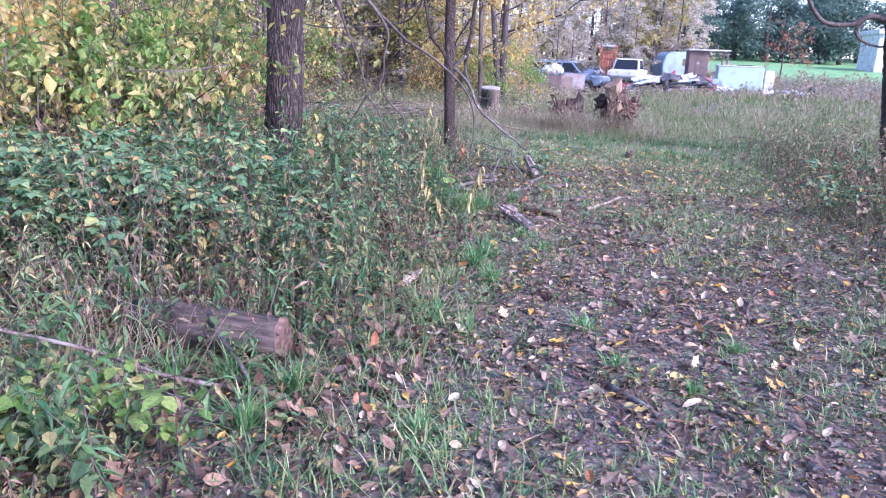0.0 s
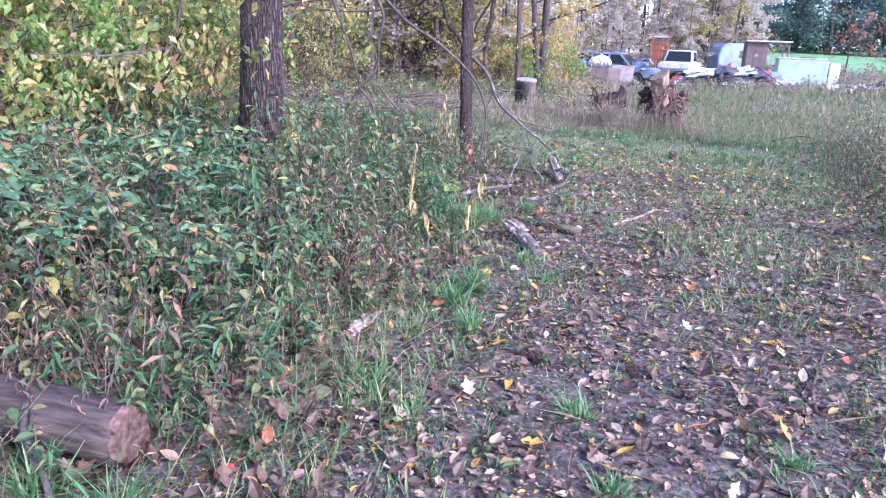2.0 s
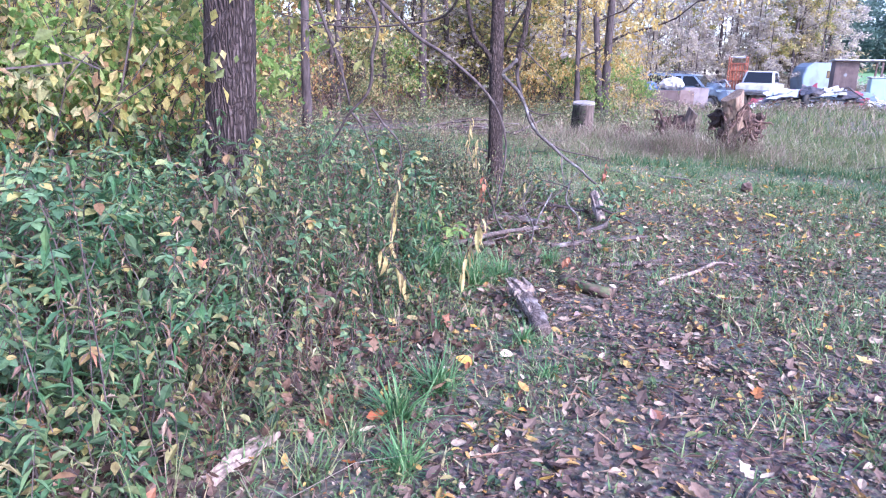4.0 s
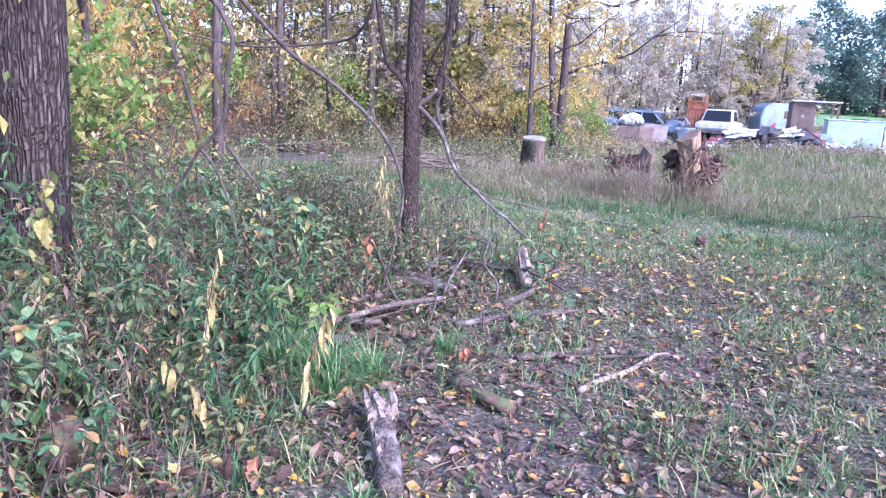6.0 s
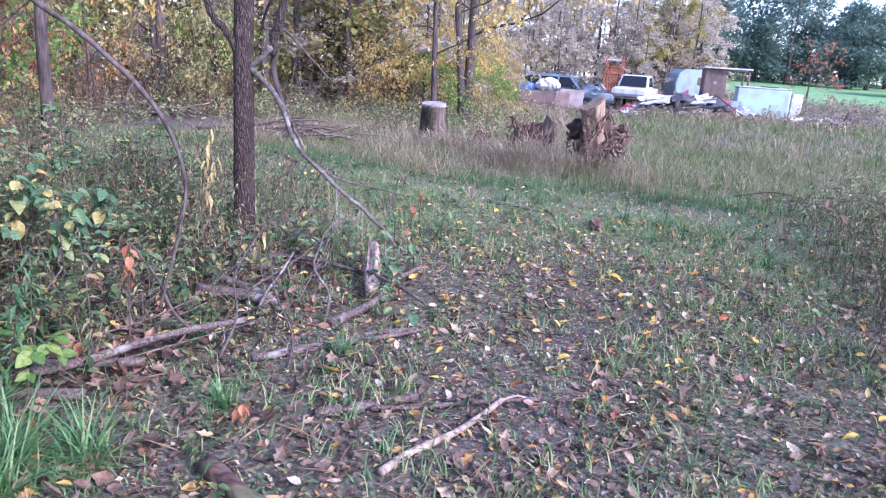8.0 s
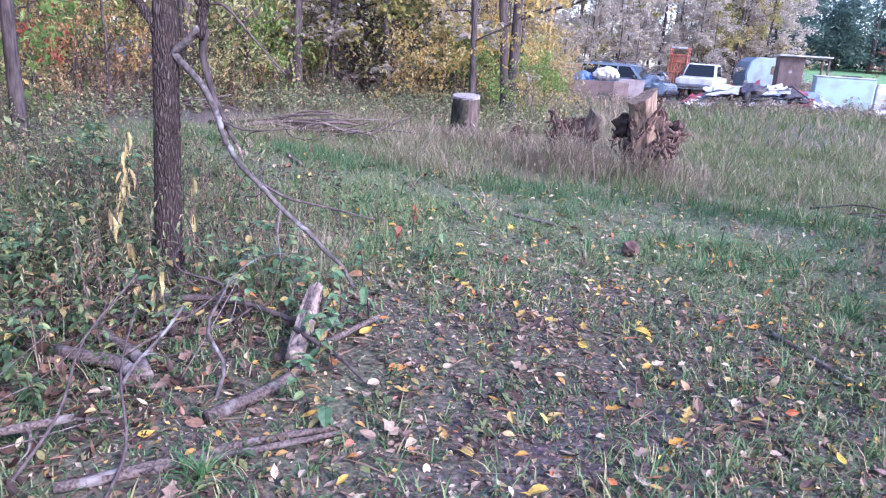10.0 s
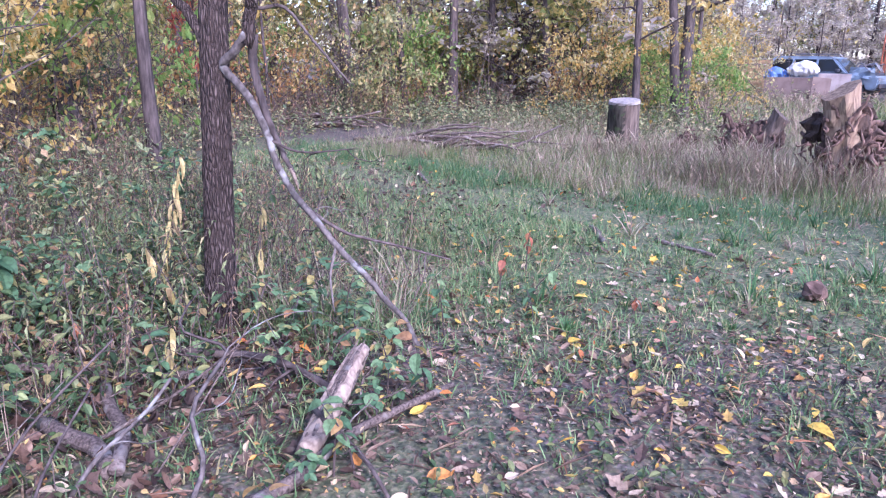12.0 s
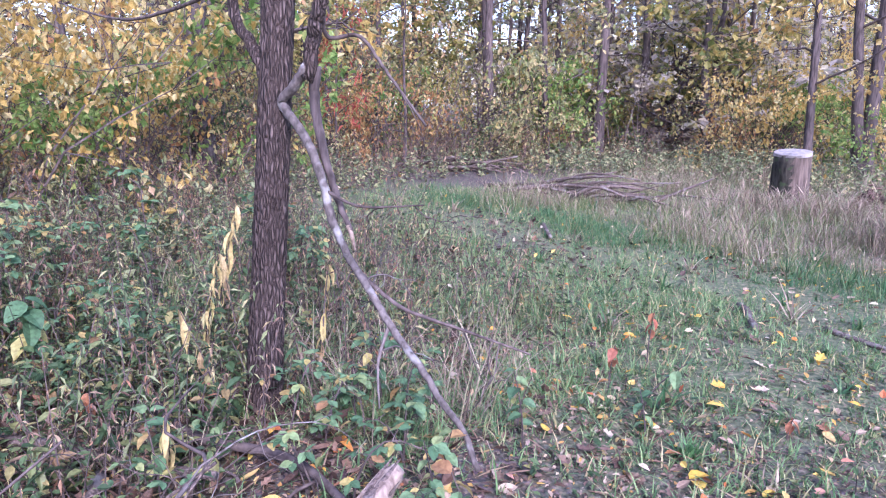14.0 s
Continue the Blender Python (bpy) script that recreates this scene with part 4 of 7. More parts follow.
def build_cover():
    rng = rng_of(8)
    turf = sample(rng, 34000, -9, 9, 8.5, 17, lambda x, y: turf_zone(x, y) * (0.65 + 0.35 * np.sin(2.3 * x + np.sin(3 * y)) * np.sin(2.9 * y)))
    solo("turf", [tufts(rng, turf, 7, (0.04, 0.11), 0.008, 0.6, THIN_BLADE, 0, 0.5)], TURF, "short green grass of the clearing", "grass", kind="stuff")
    def grassy(x, y):
        """Patches of grass on the track, thin where feet have worn it bare."""
        p = np.sin(1.5 * x + 1.6 * np.sin(0.9 * y)) * np.sin(1.2 * y + 1.1 * np.sin(1.3 * x)) + 0.5 * np.sin(4.1 * x + y) * np.sin(3.7 * y)
        worn_strip = np.exp(-(((x - 0.25 - 0.1 * y) / 0.7) ** 2)) * (1 - step(y, 10.5, 13))
        return np.clip(0.42 + 0.25 * step(y, 3, 7) + 0.65 * p - 0.25 * worn_strip + 0.5 * np.exp(-(((x + 0.5) / 0.4) ** 2)), 0.05, 1)
    track = sample(rng, 27000, -2.2, 6, -0.5, 13, grassy)
    solo("track_grass", [tufts(rng, track, 6, (0.05, 0.14), 0.009, 0.9, THIN_BLADE, 0, 0.4)], TURF, "sparse green grass among the fallen leaves", "grass", kind="stuff")
    def dryness(x, y):
        """1 where the stalks are dry and tan, 0 where the meadow stays green."""
        k = 0.5 + 0.5 * np.sin(0.9 * x + 1.4 * np.sin(0.7 * y)) * np.sin(0.8 * y + 0.6 * x)
        return np.clip(np.where(x < 1.2, 0.72 + 0.28 * k, 0.08 + 0.4 * k), 0, 1)

    def tussocks(x, y):
        return np.clip(0.55 + 0.7 * np.sin(3.1 * x + 1.7 * np.sin(2.3 * y)) * np.sin(2.7 * y + 1.5 * np.sin(1.9 * x)), 0.12, 1)
    dry = sample(rng, 26000, -7, 11, 14, 24, lambda x, y: tall_zone(x, y) * dryness(x, y) * tussocks(x, y))
    lush = sample(rng, 26000, -7, 12, 13.8, 24, lambda x, y: tall_zone(x, y) * (1.05 - 0.75 * dryness(x, y)) * (1.25 - tussocks(x, y)))
    far = sample(rng, 11000, -6, 26, 22, 40, tall_zone)
    dry_far = rng.uniform(0, 1, len(far)) < dryness(far[:, 0], far[:, 1])
    solo("tall_grass", [tufts(rng, dry, 7, (0.16, 0.36), 0.006, 0.3, THIN_BLADE, 0, 0.5), tufts(rng, dry[::2], 4, (0.24, 0.42), 0.006, 0.2, PLUME, 0, 0.5), tufts(rng, far[dry_far], 5, (0.25, 0.5), 0.022, 0.4, THIN_BLADE, 0, 0.5)], STRAW, "tall dry beige and brownish grass", "grass", kind="stuff")
    solo("meadow_grass", [tufts(rng, lush, 8, (0.15, 0.32), 0.008, 0.4, THIN_BLADE, 0, 0.5), tufts(rng, dry[::2], 4, (0.12, 0.28), 0.009, 0.5, THIN_BLADE, 0, 0.4), tufts(rng, far[~dry_far], 6, (0.2, 0.42), 0.024, 0.45, THIN_BLADE, 0, 0.5)], GRASS, "green grass growing through the dry stalks", "grass", kind="stuff")

    brink = sample(rng, 16000, -6.5, 9, 13.2, 17, lambda x, y: np.exp(-(((y - 14.55 - 0.22 * np.clip(-x - 1, 0, 8)) / 0.5) ** 2)) * (0.6 + 0.4 * np.sin(2.2 * x + 1)))
    solo("rank_grass", [tufts(rng, brink, 6, (0.10, 0.24), 0.008, 0.6, THIN_BLADE, 0, 0.4)], RANK, "rank dark green grass before the dry stalks", "grass", kind="stuff")
    knots = sample(rng, 1500, -7, 9, 9.5, 22, lambda x, y: np.clip(turf_zone(x, y) + tall_zone(x, y), 0, 1) * (0.3 + 0.7 * step(x, -1, 2)))
    third = len(knots) // 3
    solo("grass_tussocks", [tufts(rng, knots[:third], 24, (0.14, 0.3), 0.013, 0.6, BLADE, 0, 0.3)], RANK, "dark green tussocks in the meadow", "grass", kind="stuff")
    solo("pale_tussocks", [tufts(rng, knots[third : 2 * third], 20, (0.14, 0.32), 0.012, 0.5, BLADE, 0, 0.3)], STRAW, "bleached tussocks in the meadow", "grass", kind="stuff")
    solo("bright_tussocks", [tufts(rng, knots[2 * third :], 22, (0.10, 0.22), 0.013, 0.7, BLADE, 0, 0.3)], TURF, "fresh green tussocks in the meadow", "grass", kind="stuff")
    bare = sample(rng, 2600, -4, 3, 11, 15, lambda x, y: np.exp(-(((x - -1.48) / 0.8) ** 2) - ((y - 13.1) / 0.45) ** 2) + 0.08)
    solo("straw_patch", [tufts(rng, bare, 6, (0.03, 0.09), 0.007, 0.9, THIN_BLADE, 0, 0.3)], STRAW, "patch of dry bleached grass in the turf", "grass", kind="stuff")
    drop = sample(rng, 3600, -6, 7, 7.5, 15.5, lambda x, y: 0.25 + 0.75 * step(x, -2, 1.5))
    drop[:, 2] += rng.uniform(0.03, 0.09, len(drop))
    solo("leaves_on_turf", [scatter(*MID_LEAF, drop, turns(rng, len(drop), 0.45), 0.02 + 0.05 * rng.uniform(0, 1, len(drop)) ** 1.5)], FRESH, "pale and yellow leaves fallen on the grass", "leaves", kind="stuff")

    def litter_zone(x, y):
        return np.clip((1 - 0.8 * turf_zone(x, y)) * (1 - step(y, 15, 20) * (x > -5)), 0.03, 1)
    lp = sample(rng, 98000, -5, 5, 0.3, 15, lambda x, y: litter_zone(x, y) * (1 - 0.45 * step(y, 5, 9) * (x > -0.3)) * (0.6 + 0.4 * np.sin(3.7 * x + y) * np.sin(2.9 * y - x)))
    # left bank and brush heap get the litter with shade painted in
    in_shade = (lp[:, 0] < -0.65 + 0.25 * rng.standard_normal(len(lp))) | ((lp[:, 0] < 0.1) & (lp[:, 1] > 6.3) & (lp[:, 1] < 9.4))
    for name, pts, mat, label in (("leaf_litter", lp[~in_shade], LITTER, "brown and tan fallen leaves over the soil"), ("damp_leaf_litter", lp[in_shade], SHADED_LITTER, "dark leaf litter under the weeds, shade put into its colour")):
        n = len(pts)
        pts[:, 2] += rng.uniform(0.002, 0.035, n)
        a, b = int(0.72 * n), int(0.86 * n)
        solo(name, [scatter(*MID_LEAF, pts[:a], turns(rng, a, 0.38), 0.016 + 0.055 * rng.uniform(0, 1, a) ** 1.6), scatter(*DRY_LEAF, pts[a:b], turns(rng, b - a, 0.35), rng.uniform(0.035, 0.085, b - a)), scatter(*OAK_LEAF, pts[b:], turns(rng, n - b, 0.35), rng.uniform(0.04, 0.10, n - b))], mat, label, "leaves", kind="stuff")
    crumbs = sample(rng, 95000, -2.5, 4.2, 0.3, 12.5, lambda x, y: litter_zone(x, y) * 0.9)
    crumbs[:, 2] += rng.uniform(0.002, 0.016, len(crumbs))
    solo("litter_crumbs", [scatter(*SMALL_LEAF, crumbs, turns(rng, len(crumbs), 0.4), rng.uniform(0.012, 0.035, len(crumbs)))], LITTER, "crumbled bits of dead leaf on the soil", "leaves", kind="stuff")
    straws = sample(rng, 5000, -3, 4, 0.3, 13, litter_zone)
    straws[:, 2] += rng.uniform(0.005, 0.03, len(straws))
    solo("straw_bits", [scatter(*SLIM_LEAF, straws, turns(rng, len(straws), 0.25), np.stack([rng.uniform(0.02, 0.05, len(straws)), rng.uniform(0.08, 0.25, len(straws)), rng.uniform(0.03, 0.08, len(straws))], 1))], DRYWEED, "bits of dry stalk and straw on the soil", "straw", kind="stuff")
    op = sample(rng, 26000, -6, 11, -7, 16, lambda x, y: 1.0 * ((y < 0.4) | (x > 4.6)) * (0.7 + 0.3 * np.sin(1.7 * x + y)))
    op[:, 2] += rng.uniform(0.004, 0.04, len(op))
    solo("outer_leaf_litter", [scatter(*MID_LEAF, op, turns(rng, len(op), 0.38), rng.uniform(0.025, 0.08, len(op)))], LITTER, "fallen leaves on the soil away from the track", "leaves", kind="stuff")
    wp = sample(rng, 22000, -24, -4, 0, 34, lambda x, y: 1.0 * (x < wood_edge(y) + 2.5))
    wp[:, 2] += rng.uniform(0.01, 0.06, len(wp))
    solo("woodland_litter", [scatter(*SMALL_LEAF, wp, turns(rng, len(wp), 0.35), rng.uniform(0.06, 0.14, len(wp)))], LITTER, "fallen leaves under the trees", "leaves", kind="stuff")


def plant_geo(rng, height, pairs, leaf_len, template, lean=0.25, droop=0.5, start=0.2, stem=0.0035):
    """One herb: a stem and its leaves, as (stem, leaves)."""
    top = np.array([rng.normal(0, lean) * height, rng.normal(0, lean) * height, height])
    line = smooth_line([(0, 0, -0.02), top * [0.3, 0.3, 0.5], top], 6)
    s = tube(line, np.linspace(stem, stem * 0.4, 6), 3, caps=False)
    n = 2 * pairs
    u = np.repeat(np.linspace(start, 1, pairs), 2) * 5
    i = np.minimum(u.astype(int), 4)
    pos = line[i] + (line[i + 1] - line[i]) * (u - i)[:, None]
    yaw = np.repeat(rng.uniform(0, TAU, pairs), 2) + np.tile([0, math.pi], pairs)
    l = scatter(*template, pos, turns(rng, n, 0.25, yaw=yaw, lean=rng.normal(-droop * 0.5, 0.35, n)), leaf_len * rng.uniform(0.35, 1.35, n))
    return s, l


def herb_bed(name, seed, n, area, zone, heights, pairs, leaf_len, template, leaf_mat, label, droop=0.5, kinds=10):
    rng = rng_of(seed)
    herbs = [plant_geo(rng, rng.uniform(*heights), pairs, leaf_len, template, 0.25, droop) for _ in range(kinds)]
    roots = sample(rng, n, *area, zone)
    pick = rng.integers(0, kinds, len(roots))
    geos = []
    for k in range(kinds):
        p = roots[pick == k]
        if len(p):
            rot, size = turns(rng, len(p), 0.12), rng.uniform(0.65, 1.25, len(p))
            for g, mat in zip(herbs[k], (0, 1)):
                geos.append(scatter(g[0], g[1], p, rot, size, mat))
    solo(name, geos, [TWIG, leaf_mat], label, "undergrowth", kind="stuff")


build_cover()
LEAFLETS = [(0.0, 1.0), (-1.25, 0.85), (1.25, 0.85), (-2.0, 0.6), (2.0, 0.6)]


def cane_geo(rng, length, leaves, leaf_len, arch, fingers, template):
    """One bramble cane: an arching stem, and leaves of three to five leaflets held level along it."""
    yaw = rng.uniform(0, TAU)
    out = np.array([math.cos(yaw), math.sin(yaw), 0.0])
    line = smooth_line([(0, 0, -0.02), out * 0.12 * length + [0, 0, 0.5 * length], out * arch * 0.5 * length + [0, 0, 0.78 * length], out * arch * length + [0, 0, (0.86 - 0.35 * arch) * length]], 9)
    stem = [tube(line, np.linspace(0.005, 0.0018, 9), 4, caps=False)]
    pos, yaws, lean, size = [], [], [], []
    for k in range(leaves):
        u = (0.25 + 0.75 * (k + rng.uniform(0, 0.6)) / leaves) * 7.9
        i = min(int(u), 7)
        base = line[i] + (line[i + 1] - line[i]) * (u - i)
        a = k * 2.4 + rng.uniform(-0.6, 0.6)
        w = np.array([-math.sin(a), math.cos(a), 0.35])
        tip = base + w * leaf_len * rng.uniform(0.4, 0.9)
        stem.append(tube(np.array([base, tip]), [0.0018, 0.0012], 3, caps=False))
        big = leaf_len * rng.uniform(0.65, 1.2)
        for da, sc in LEAFLETS[:fingers]:
            pos.append(tip), yaws.append(a + da), lean.append(rng.normal(-0.22, 0.28)), size.append(big * sc)
    n = len(pos)
    leaf = scatter(*template, np.array(pos), turns(rng, n, 0.22, yaw=np.array(yaws), lean=np.array(lean)), np.array(size))
    off = len(stem[0][0])
    vs, fs = [stem[0][0]], [stem[0][1]]
    for v, f, _ in stem[1:]:
        vs.append(v), fs.append(f + off)
        off += len(v)
    return (np.concatenate(vs), np.concatenate(fs), 0), leaf


def cane_bed(name, seed, roots, length, leaves, leaf_len, arch, fingers, template, mat, label, kinds=12):
    rng = rng_of(seed)
    canes = [cane_geo(rng, rng.uniform(*length), leaves, leaf_len, rng.uniform(*arch), fingers, template) for _ in range(kinds)]
    pick = rng.integers(0, kinds, len(roots))
    geos = []
    for k in range(kinds):
        p = roots[pick == k]
        if len(p):
            rot, size = turns(rng, len(p), 0.1), rng.uniform(0.7, 1.2, len(p))
            for g, m in zip(canes[k], (0, 1)):
                geos.append(scatter(g[0], g[1], p, rot, size, m))
    solo(name, geos, [TWIG, mat], label, "undergrowth", kind="stuff")


def clusters(seed, spots, per, spread):
    """Roots gathered round a few spots of the plan."""
    rng = rng_of(seed)
    p = np.concatenate([rng.normal(0, spread, (int(per * w), 2)) + (x, y) for x, y, w in spots])
    return np.column_stack([p, ground_z(p[:, 0], p[:, 1])])


WIDE_LEAF = (np.array([[0, 0, 0], [0.3, 0.24, 0.06], [0.33, 0.55, 0.05], [0.14, 0.86, -0.02], [0, 1, -0.08], [-0.14, 0.86, -0.02], [-0.33, 0.55, 0.05], [-0.3, 0.24, 0.06], [0, 0.5, -0.02]]),
             np.array([[0, 1, 8], [1, 2, 8], [2, 3, 8], [3, 4, 8], [4, 5, 8], [5, 6, 8], [6, 7, 8], [7, 0, 8]]))
herb_bed("undergrowth", 51, 8500, (-7.5, 0.2, 0.6, 13), patch_of(1), (0.2, 0.5), 9, 0.055, MID_LEAF, WEED, "green leafy weeds covering the bank", kinds=16)
herb_bed("slender_weeds", 52, 8000, (-7.5, 0.4, 0.6, 13), patch_of(2), (0.3, 0.62), 11, 0.055, SLIM_LEAF, PALEWEED, "slender green weeds with narrow leaves", 0.9, 16)
herb_bed("withered_weeds", 53, 8500, (-8, 0.2, 0.6, 14), patch_of(3), (0.25, 0.6), 8, 0.045, SLIM_LEAF, DRYWEED, "withered brown weeds among the green", 1.2, 14)
cane_bed("brambles", 54, clusters(541, [(-2.3, 2.9, 1.0), (-3.0, 3.6, 1.2), (-2.0, 3.7, 0.5), (-3.6, 2.6, 1.1), (-3.3, 4.8, 1.0), (-2.5, 5.0, 0.5), (-4.4, 4.0, 1.2), (-4.6, 5.6, 1.0), (-2.6, 8.0, 0.5), (-3.6, 8.8, 0.5), (-3.2, 10.2, 0.3), (-4.4, 7.4, 0.6)], 36, 0.36), (0.55, 1.0), 13, 0.076, (0.25, 0.8), 5, WIDE_LEAF, BLUEGREEN, "tangle of bramble canes with broad fresh green leaflets")
cane_bed("low_brambles", 541, clusters(542, [(-1.5, 3.3, 0.6), (-1.35, 4.2, 0.5), (-2.5, 1.9, 0.8), (-1.9, 5.2, 0.6), (-1.5, 6.0, 0.5), (-0.75, 9.3, 0.45), (-0.95, 9.75, 0.35), (-2.1, 9.0, 0.5), (-2.6, 9.4, 0.6), (-0.15, 9.1, 0.12), (0.2, 8.9, 0.2), (-1.3, 8.5, 0.2), (-1.9, 7.9, 0.5)], 22, 0.24), (0.2, 0.46), 7, 0.062, (0.2, 0.9), 3, WIDE_LEAF, BLUEGREEN, "low bramble shoots with three-part leaves")
cane_bed("yellowing_saplings", 542, clusters(543, [(-1.55, 0.75, 0.9), (-1.25, 0.85, 0.6), (-1.95, 0.9, 0.7), (-2.1, 2.6, 0.4), (-2.35, 5.6, 0.7), (-1.15, 6.6, 0.3)], 8, 0.17), (0.18, 0.42), 7, 0.09, (0.1, 0.5), 3, WIDE_LEAF, GREENCROWN, "young shoots with large yellow-green leaves")
def near_bank(x, y):
    """The bank close beside the track, thickest a step away from it."""
    return np.clip(step(-x, 0.75 + 0.25 * np.sin(1.9 * y), 1.5) * (0.6 + 0.4 * np.sin(3.3 * x + 2 * np.sin(2.1 * y))) * (1 - 0.95 * np.exp(-(((x + 1.4) / 0.55) ** 4) - ((y - 1.45) / 0.6) ** 4)), 0, 1)


rng = rng_of(515)
curled = sample(rng, 6500, -3.2, -0.2, 0.2, 9.6, lambda x, y: np.clip(0.25 + 0.75 * step(-x, 0.2, 0.9), 0, 1) * (0.6 + 0.4 * np.sin(2.9 * x + y) * np.sin(3.3 * y)))
curled[:, 2] += rng.uniform(0.01, 0.06, len(curled))
half = len(curled) // 2
solo("curled_dead_leaves", [scatter(*DRY_LEAF, curled[:half], turns(rng, half, 0.6), rng.uniform(0.04, 0.095, half)), scatter(*OAK_LEAF, curled[half:], turns(rng, len(curled) - half, 0.6), rng.uniform(0.045, 0.11, len(curled) - half))], DAMP_BROWN, "curled brown dead leaves caught among the weeds", "leaves", kind="stuff")
herb_bed("back_weeds", 516, 1800, (-8, -0.9, -6, 0.8), lambda x, y: np.clip(step(-x, 0.9, 2.0) * (0.7 + 0.3 * np.sin(2.3 * x + y)), 0, 1), (0.25, 0.6), 9, 0.06, MID_LEAF, WEED, "green weeds on the bank where the track begins", 0.6, 12)
herb_bed("bank_seedlings", 511, 3000, (-3.4, -0.6, 0.2, 9.3), near_bank, (0.14, 0.34), 7, 0.055, MID_LEAF, WEED, "low dark green weeds close to the ground", 0.4, 14)
herb_bed("bank_dry_weeds", 512, 1300, (-3.4, -0.5, 0.2, 9.3), near_bank, (0.16, 0.42), 8, 0.04, SLIM_LEAF, DRYWEED, "brown withered weeds close to the ground", 1.2, 12)
herb_bed("bank_willow_weeds", 513, 700, (-3.4, -0.6, 0.2, 7.2), near_bank, (0.25, 0.55), 13, 0.075, SLIM_LEAF, RANK, "leafy stems with narrow blue-green leaves", 0.7, 12)
rng = rng_of(514)
arching = sample(rng, 900, -3.0, -0.45, 0.2, 8.0, lambda x, y: 0.35 * near_bank(x, y) + 0.35 * np.exp(-(((x + 0.75) / 0.3) ** 2)) * (0.5 + 0.5 * np.sin(2.6 * y)))
solo("arching_grass", [tufts(rng, arching, 22, (0.16, 0.32), 0.007, 0.85, BLADE, 0, 0.3)], RANK, "arching blue-green grass tufts on the bank", "grass", kind="stuff")
herb_bed("verge_weeds", 55, 2600, (2.2, 8, 1, 15), weed_zone, (0.2, 0.55), 9, 0.055, SLIM_LEAF, WEED, "weeds beside the track")
herb_bed("verge_dry_weeds", 56, 1300, (2.2, 8, 1, 15), weed_zone, (0.25, 0.6), 8, 0.05, SLIM_LEAF, DRYWEED, "withered weeds beside the track", 1.0)
herb_bed("woodland_weeds", 57, 3600, (-16, -3, 8, 27), lambda x, y: 0.9 * (x < wood_edge(y) + 3.0), (0.25, 0.7), 7, 0.085, SMALL_LEAF, PALEWEED, "weeds along the foot of the wood")
herb_bed("woodland_stalks", 58, 2200, (-16, -3, 8, 27), lambda x, y: 0.9 * (x < wood_edge(y) + 2.5), (0.4, 1.0), 8, 0.07, SLIM_LEAF, DRYWEED, "dry stalks along the foot of the wood", 1.1)
herb_bed("verge_goldenrod", 560, 900, (2.9, 7, 4.5, 12.5), lambda x, y: np.clip(step(x, 2.7 + 0.1 * (y - 4), 3.6 + 0.1 * (y - 4)) * (0.55 + 0.6 * np.sin(2.1 * x + y) * np.sin(1.7 * y)), 0, 1), (0.55, 1.0), 15, 0.07, SLIM_LEAF, PALEWEED, "tall leafy stems on the verge", 0.8, 12)
herb_bed("verge_brown_stems", 561, 260, (2.9, 7, 4.5, 12.5), lambda x, y: np.clip(step(x, 2.7 + 0.1 * (y - 4), 3.6 + 0.1 * (y - 4)) * (0.55 - 0.6 * np.sin(2.1 * x + y) * np.sin(1.7 * y)), 0, 1), (0.5, 0.95), 14, 0.06, MID_LEAF, DRYWEED, "brown withered stems on the verge", 1.0, 12)
cane_bed("verge_brambles", 562, clusters(563, [(3.7, 6.8, 0.5), (3.9, 7.6, 0.9), (4.6, 9.0, 0.8), (4.9, 10.4, 0.7), (3.4, 8.6, 0.3)], 16, 0.3), (0.3, 0.7), 8, 0.08, (0.2, 0.8), 3, WIDE_LEAF, BLUEGREEN, "green shoots at the foot of the verge weeds")
herb_bed("ground_ivy", 59, 6500, (-1.8, 4.5, 0.3, 12.5), lambda x, y: 0.35 + 0.6 * np.clip(np.sin(2.7 * x + 1.3 * y) * np.sin(3.1 * y - x), 0, 1), (0.03, 0.09), 4, 0.036, MID_LEAF, WEED, "low green seedlings among the litter", 0.2)


def bank_grass():
    rng = rng_of(60)
    roots = sample(rng, 7000, -5.5, 0.2, 0.5, 12, lambda x, y: weed_zone(x, y) * 0.45 + 0.3 * np.exp(-(((x + 0.6) / 0.35) ** 2)) * (y < 6.5))
    solo("bank_grass", [tufts(rng, roots, 9, (0.12, 0.32), 0.006, 0.6, THIN_BLADE, 0, 0.4)], GRASS, "long grass growing through the weeds", "grass", kind="stuff")
    dry = sample(rng, 3000, -6, 0.0, 0.5, 13, lambda x, y: weed_zone(x, y) * 0.7)
    solo("bank_straw", [tufts(rng, dry, 6, (0.2, 0.6), 0.005, 0.6, THIN_BLADE, 0, 0.4)], STRAW, "dry straw standing in the weeds", "grass", kind="stuff")


bank_grass()
rng = rng_of(69)
tangle = clusters(691, [(-1.95, 1.7, 1.0), (-2.25, 1.35, 1.2), (-2.6, 2.1, 1.0), (-1.75, 1.2, 0.6), (-1.7, 2.6, 0.5), (-1.2, 9.9, 0.8), (-0.6, 10.1, 0.8), (-0.8, 10.6, 0.6), (-1.9, 10.2, 0.7)], 30, 0.2)
solo("dead_grass_tangle", [tufts(rng, tangle, 7, (0.35, 0.62), 0.006, 0.9, BLADE, 0, 0.3)], STRAW, "tangle of long dead grass arching over the bank", "grass", kind="stuff")
herb_bed("tall_weeds", 61, 1300, (-6.5, -0.9, 1.5, 12.5), patch_of(5), (0.6, 1.0), 12, 0.05, SLIM_LEAF, PALEWEED, "tall thin weeds standing above the rest", 1.0)
